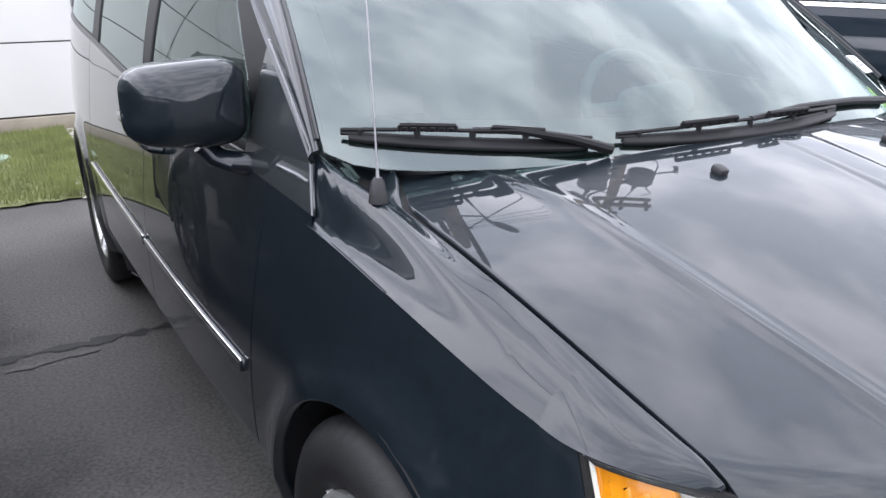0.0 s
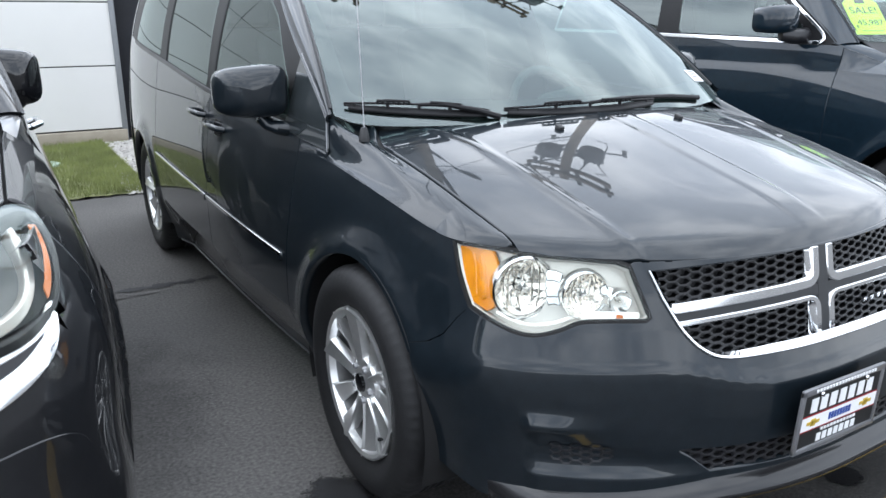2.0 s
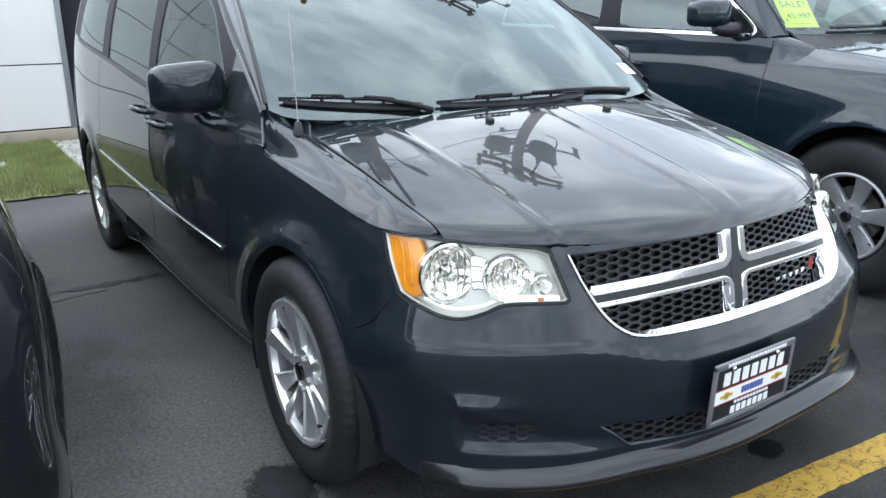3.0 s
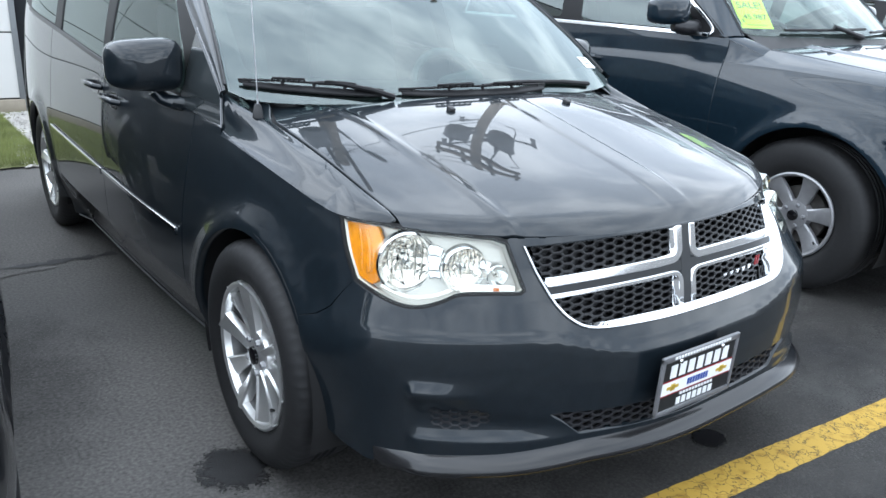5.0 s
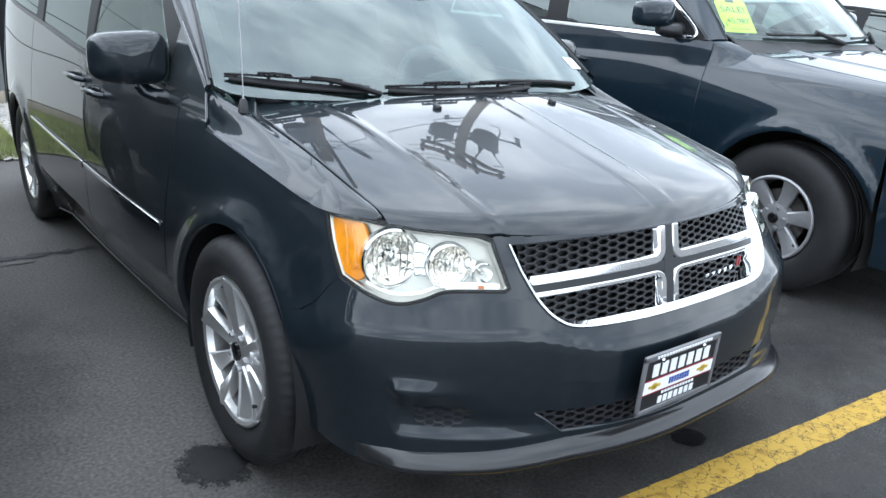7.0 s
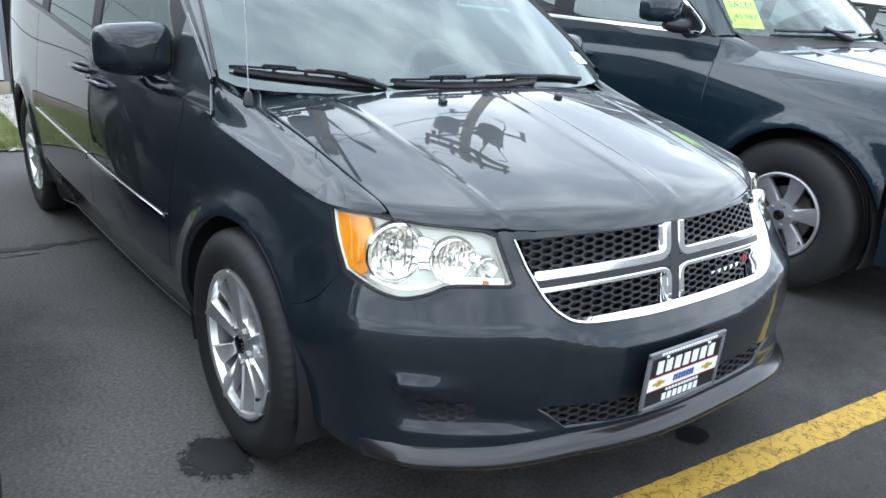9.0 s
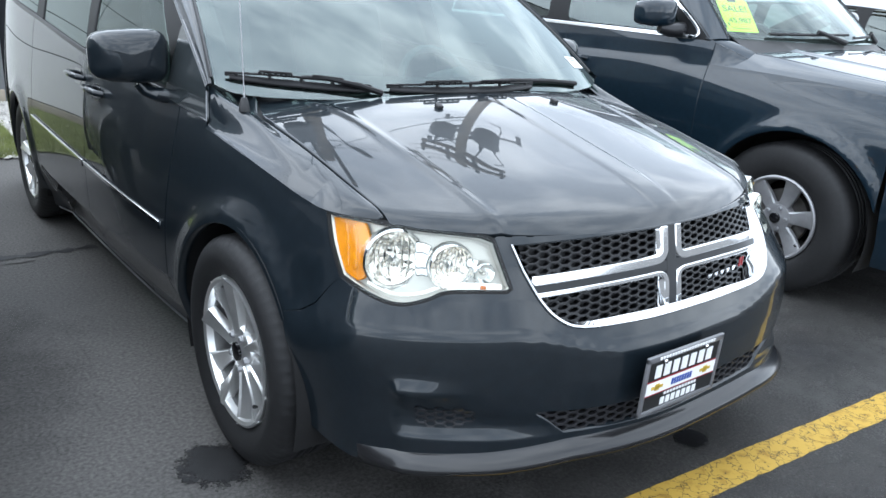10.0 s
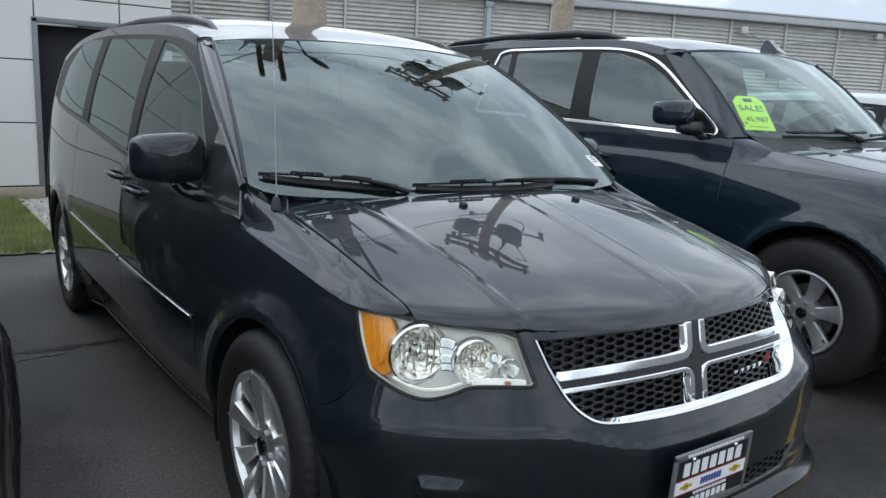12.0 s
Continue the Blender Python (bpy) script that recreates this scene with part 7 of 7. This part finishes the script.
def building():
    y = 7.95
    bm = bmesh.new()
    # backing wall round the doorway
    for x0, x1, z0, z1 in ((-14.0, -0.34, 0.0, 4.0), (0.86, 1.17, 0.0, 4.0), (-0.34, 0.86, 2.03, 4.0)):
        box(bm, (x1 - x0, 0.25, z1 - z0), ((x0 + x1) / 2, y + 0.155, (z0 + z1) / 2))
    box(bm, (0.25, 9.0, 4.0), (1.045, y + 4.78, 2.0))
    wall = part("wall_north", bm, JOINT, None, "panel-clad building wall with near-black sheet standing for the shade inside the doorway", kind="structure", flat=True)
    cols = [(-14.0, -11.2), (-11.2, -8.4), (-8.4, -5.6), (-5.6, -2.86), (-2.86, -0.36)]
    rows = [(0.16, 0.885), (0.885, 1.592), (1.592, 2.30), (2.30, 3.0), (3.0, 3.7), (3.7, 4.02)]
    g = 0.007

    def panel(x0, x1, z0, z1):
        b = bmesh.new()
        box(b, (x1 - x0 - 2 * g, 0.03, z1 - z0 - 2 * g), ((x0 + x1) / 2, y + 0.015, (z0 + z1) / 2), bevel=0.004, seg=1)
        part("panel", b, PANEL, wall)
    for z0, z1 in rows:
        for x0, x1 in cols:
            panel(x0, x1, z0, z1)
    for z0, z1 in ((2.06, 2.30), *rows[3:]):
        panel(-0.36, 0.555, z0, z1), panel(0.555, 1.17, z0, z1)
    panel(0.88, 1.17, 0.16, 2.06)
    b = bmesh.new()
    box(b, (13.66, 0.06, 0.15), (-7.17, y - 0.0, 0.075), bevel=0.01)
    part("concrete_base", b, CONC, wall, "tan concrete footing")
    b = bmesh.new()
    for s in ((0.06, 0.1, 2.06, -0.36, 1.03), (0.06, 0.1, 2.06, 0.86, 1.03), (1.28, 0.1, 0.06, 0.25, 2.04)):
        box(b, s[:3], (s[3], y + 0.03, s[4]), bevel=0.006)
    part("door_frame", b, FRAME, wall, "grey metal door frame")
    # near-black sheet paints the doorway's inner shade; strip on wall top shares it
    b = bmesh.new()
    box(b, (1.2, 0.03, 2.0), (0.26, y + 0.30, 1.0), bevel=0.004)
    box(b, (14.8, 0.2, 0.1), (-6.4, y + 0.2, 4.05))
    part("doorway_shade", b, DARK, wall, "near-black sheet standing for the shade inside the doorway")


building()

# ---- louvred screen wall ----
LOUV = mat("weathered_grey_louvre", (0.62, 0.61, 0.57), 0.55, metal=0.2, vary=0.15, scale=6, bump=0.1, bump_scale=40)
CAP = mat("grey_roof_fascia", (0.52, 0.53, 0.53), 0.6, vary=0.12, scale=3)
PIPE = mat("blue_grey_pipe", (0.36, 0.41, 0.45), 0.5, metal=0.3, vary=0.15, scale=12)


def louvre_wall():
    ang = -20.8
    m = pose(10.0, 8.86, 0, 0, 0, ang)
    top, bay = 3.22, 1.32
    bm = bmesh.new()
    box(bm, (30, 0.25, top), (3.5, 0.25, top / 2))
    bmesh.ops.transform(bm, matrix=m, verts=bm.verts)
    wall = part("wall_east", bm, JOINT, None, "long weathered louvre screen wall", kind="structure", flat=True)
    prof = [(0.0, 0.0), (-0.036, 0.010), (-0.036, 0.022), (0.0, 0.066), (0.0, 0.074)]
    for i in range(-8, 14):
        x0 = i * bay + 0.03
        bm = bmesh.new()
        for j in range(0, int(top / 0.076)):
            z = j * 0.076 + 0.02
            L = [bm.verts.new((x0, 0.11 + a, z + b)) for a, b in prof]
            R = [bm.verts.new((x0 + bay - 0.06, 0.11 + a, z + b)) for a, b in prof]
            for q in range(len(prof) - 1):
                bm.faces.new((L[q], L[q + 1], R[q + 1], R[q]))
        bmesh.ops.transform(bm, matrix=m, verts=bm.verts)
        part("louvre_bay", bm, LOUV, wall, flat=True)
        bm = bmesh.new()
        box(bm, (0.045, 0.09, top), (i * bay, 0.085, top / 2), bevel=0.006, seg=1)
        bmesh.ops.transform(bm, matrix=m, verts=bm.verts)
        part("louvre_post", bm, LOUV, wall)
    bm = bmesh.new()
    box(bm, (30, 0.6, 0.15), (3.5, 0.22, top + 0.076), bevel=0.015)
    box(bm, (30, 0.66, 0.04), (3.5, 0.22, top + 0.172), bevel=0.01)
    bmesh.ops.transform(bm, matrix=m, verts=bm.verts)
    part("roof_fascia", bm, CAP, wall, "grey metal roof fascia")
    bm = bmesh.new()
    box(bm, (0.10, 0.08, top - 0.1), (-2.6, 0.0, top / 2), bevel=0.02)
    box(bm, (0.16, 0.10, 0.12), (-2.6, 0.0, top - 0.1), bevel=0.02)
    bmesh.ops.transform(bm, matrix=m, verts=bm.verts)
    part("downpipe", bm, PIPE, wall, "blue-grey rain downpipe")
    for x, z, w in ((2.9, 3.03, 0.16), (6.25, 3.12, 0.14), (-6.6, 3.02, 0.10)):
        bm = bmesh.new()
        box(bm, (w, 0.10, w * 0.9), (x, 0.0, z), bevel=0.012)
        bmesh.ops.transform(bm, matrix=m, verts=bm.verts)
        part("junction_box", bm, LOUV, wall, "small grey junction box")
    for a, b, r in (((2.95, 3.0), (3.7, 2.72), 0.014), ((3.85, 2.80), (6.2, 3.08), 0.012), ((-6.6, 3.0), (-6.6, 0.1), 0.018)):
        bm = bmesh.new()
        tube(bm, [(a[0], -0.01, a[1]), (b[0], -0.01, b[1])], r, 8)
        bmesh.ops.transform(bm, matrix=m, verts=bm.verts)
        part("conduit", bm, PIPE, wall, "thin grey steel conduit")


louvre_wall()

# ---- utility poles, transformers and wires ----
POLE = mat("weathered_wood_pole", (0.38, 0.32, 0.25), 0.9, vary=0.35, scale=25, bump=0.6, bump_scale=60)
CAN = mat("grey_transformer_steel", (0.19, 0.195, 0.20), 0.5, metal=0.2, vary=0.12)
HEAD = mat("dark_lamp_steel", (0.09, 0.093, 0.097), 0.5, metal=0.3, vary=0.12)
WIRE = mat("black_cable", (0.012, 0.012, 0.012), 0.6)


def pole(x, y, h, r, cans, label):
    root = empty("utility_pole", pose(x, y, 0), label, "utility pole", "utility poles")
    bm = bmesh.new()
    tube(bm, [(0, 0, 0), (0, 0, h * 0.3), (0.01, 0, h * 0.7), (0.0, 0.02, h)], [r * 1.05, r, r * 0.85, r * 0.7], 18)
    part("mast", bm, POLE, root, "weathered round wooden mast")
    for z, ln, turn, side in cans["arms"]:
        at = pose(0, 0, z, 0, 0, turn) @ pose(0, side, 0)
        bm = bmesh.new()
        box(bm, (ln, 0.09, 0.11), bevel=0.01)
        bmesh.ops.transform(bm, matrix=at, verts=bm.verts)
        arm = part("crossarm", bm, POLE, root, "wooden crossarm")
        for q in np.linspace(-ln * 0.46, ln * 0.46, 4):
            bm = bmesh.new()
            revolve(bm, [(0.0, 0.17), (0.03, 0.17), (0.05, 0.13), (0.03, 0.11), (0.05, 0.07), (0.02, 0.05), (0.02, 0.0)], 12, at @ pose(q, 0, 0.05, 0, 90, 0))
            part("insulator", bm, CAN, arm)
    for dx, dy, z, rad, hi in cans["tanks"]:
        bm = bmesh.new()
        c = Vector((dx, dy, z))
        prof = [(0.0, hi + 0.06), (rad * 0.6, hi + 0.05), (rad, hi), (rad * 1.05, hi - 0.03), (rad, hi - 0.06), (rad, hi * 0.5), (rad * 1.03, hi * 0.48), (rad, hi * 0.46), (rad, 0.05), (rad * 0.9, 0.0), (0.0, 0.0)]
        revolve(bm, prof, 24, Matrix.Translation(c) @ pose(0, 0, 0, 0, 90, 0))
        tank = part("transformer", bm, CAN, root, "grey pole-mounted transformer can")
        for q in (-1, 1):
            bm = bmesh.new()
            p = c + Vector((q * rad * 0.5, -rad * 0.3, hi))
            tube(bm, [p, p + Vector((q * 0.03, 0, 0.10)), p + Vector((q * 0.05, 0, 0.16)), p + Vector((q * 0.06, 0, 0.28))], [0.035, 0.055, 0.035, 0.02], 10)
            part("bushing", bm, CAN, tank)
            bm = bmesh.new()
            e = Vector((dx * 0.6 + q * 0.3, dy - 0.15, z + hi + 0.55))
            tube(bm, [p + Vector((q * 0.06, 0, 0.28)), (p + e) / 2 + Vector((q * 0.18, -0.08, 0.22)), e], 0.014, 6)
            part("jumper_cable", bm, WIRE, tank)
        bm = bmesh.new()
        box(bm, (max(0.1, abs(dx)), 0.10, 0.10), (dx * 0.5, dy * 0.5, z + hi * 0.7), bevel=0.01)
        box(bm, (max(0.1, abs(dx)), 0.10, 0.10), (dx * 0.5, dy * 0.5, z + hi * 0.25), bevel=0.01)
        part("bracket", bm, CAN, tank)
        bm = bmesh.new()
        p = c + Vector((math.copysign(rad * 1.1, dx), -0.05, 0.0))
        tube(bm, [p + Vector((0, 0, 0.3)), p + Vector((0.04, 0, -0.15)), p + Vector((-0.05, 0, -0.4)), p + Vector((-dx * 0.6, 0, -0.55))], 0.016, 6)
        part("lead_wire", bm, WIRE, tank)
    for dx, dy, z in cans["cutouts"]:
        bm = bmesh.new()
        tube(bm, [(dx, dy, z), (dx, dy - 0.03, z + 0.10), (dx, dy - 0.05, z + 0.24)], [0.06, 0.045, 0.06], 10)
        tube(bm, [(dx, dy - 0.05, z + 0.2), (dx * 0.75, dy * 0.5, z + 0.3), (0, 0, z + 0.25)], 0.028, 8)
        part("fuse_cutout", bm, CAN, root, "grey fuse cutout on a steel bracket")
    return root


near_pole = pole(1.58, 4.95, 7.15, 0.163, dict(arms=[(6.98, 2.0, 68, 0.17), (6.98, 2.0, 68, -0.17)], tanks=[(-0.36, -0.12, 4.75, 0.22, 0.95)], cutouts=[]), "wooden utility pole with street light and transformer behind the minivan")


def street_light(root):
    """A long rising arm with a flat oval lamp head on a pole."""
    bm = bmesh.new()
    tube(bm, [(0.08, -0.1, 4.9), (0.25, -0.12, 5.5), (0.50, -0.12, 6.3), (0.66, -0.12, 6.62)], 0.032, 10)
    tube(bm, [(0.10, -0.05, 6.0), (0.45, -0.1, 6.15)], 0.018, 8)
    arm = part("lamp_arm", bm, HEAD, root, "grey steel lamp arm")
    bm = bmesh.new()
    rings = []
    for t in np.linspace(0, 1, 11):
        w = 0.235 * math.sin(math.pi * (0.12 + 0.80 * t)) ** 0.8
        rings.append([bm.verts.new((0.62 + 0.40 * t, -0.12 + w * math.cos(a), 6.55 + 0.42 * t + w * 0.5 * math.sin(a))) for a in np.linspace(0, 2 * math.pi, 16, endpoint=False)])
    for a, b in zip(rings, rings[1:]):
        for q in range(16):
            bm.faces.new((a[q], a[(q + 1) % 16], b[(q + 1) % 16], b[q]))
    bm.faces.new(rings[0][::-1]), bm.faces.new(rings[-1])
    part("lamp_head", bm, HEAD, arm, "oval grey street lamp head")


street_light(near_pole)
pole(5.83, 5.95, 8.55, 0.15, dict(arms=[(8.25, 1.7, -40, 0.17), (8.25, 1.7, -40, -0.17)], tanks=[(-0.66, -0.05, 6.72, 0.27, 0.50), (0.58, -0.05, 7.08, 0.27, 0.50)], cutouts=[(-0.75, -0.1, 6.0), (1.3, -0.2, 6.95), (-1.0, -0.1, 7.3)]), "wooden utility pole with two transformers by the louvred wall")


def cable(a, b, sag, r=0.011):
    bm = bmesh.new()
    A, B = Vector(a), Vector(b)
    tube(bm, [A + (B - A) * t - Vector((0, 0, sag * 4 * t * (1 - t))) for t in np.linspace(0, 1, 25)], r, 6)
    tagged(part("overhead_cable", bm, WIRE, None, "black overhead cable between poles"), category="cable", group="overhead cables")


for q in (-0.8, -0.3, 0.3, 0.8):
    cable((5.83 + q * 0.8, 5.95 - q * 0.6, 8.32), (-18 + q, 9.0 + q, 8.8), 0.8, 0.007)
cable((5.83, 5.8, 6.3), (1.58, 4.95, 6.6), 0.15, 0.012)
cable((1.58, 4.9, 6.6), (-20, -3.0, 6.4), 0.7, 0.014)
cable((1.58, 4.9, 6.1), (-14, -9.0, 6.2), 0.7, 0.012)
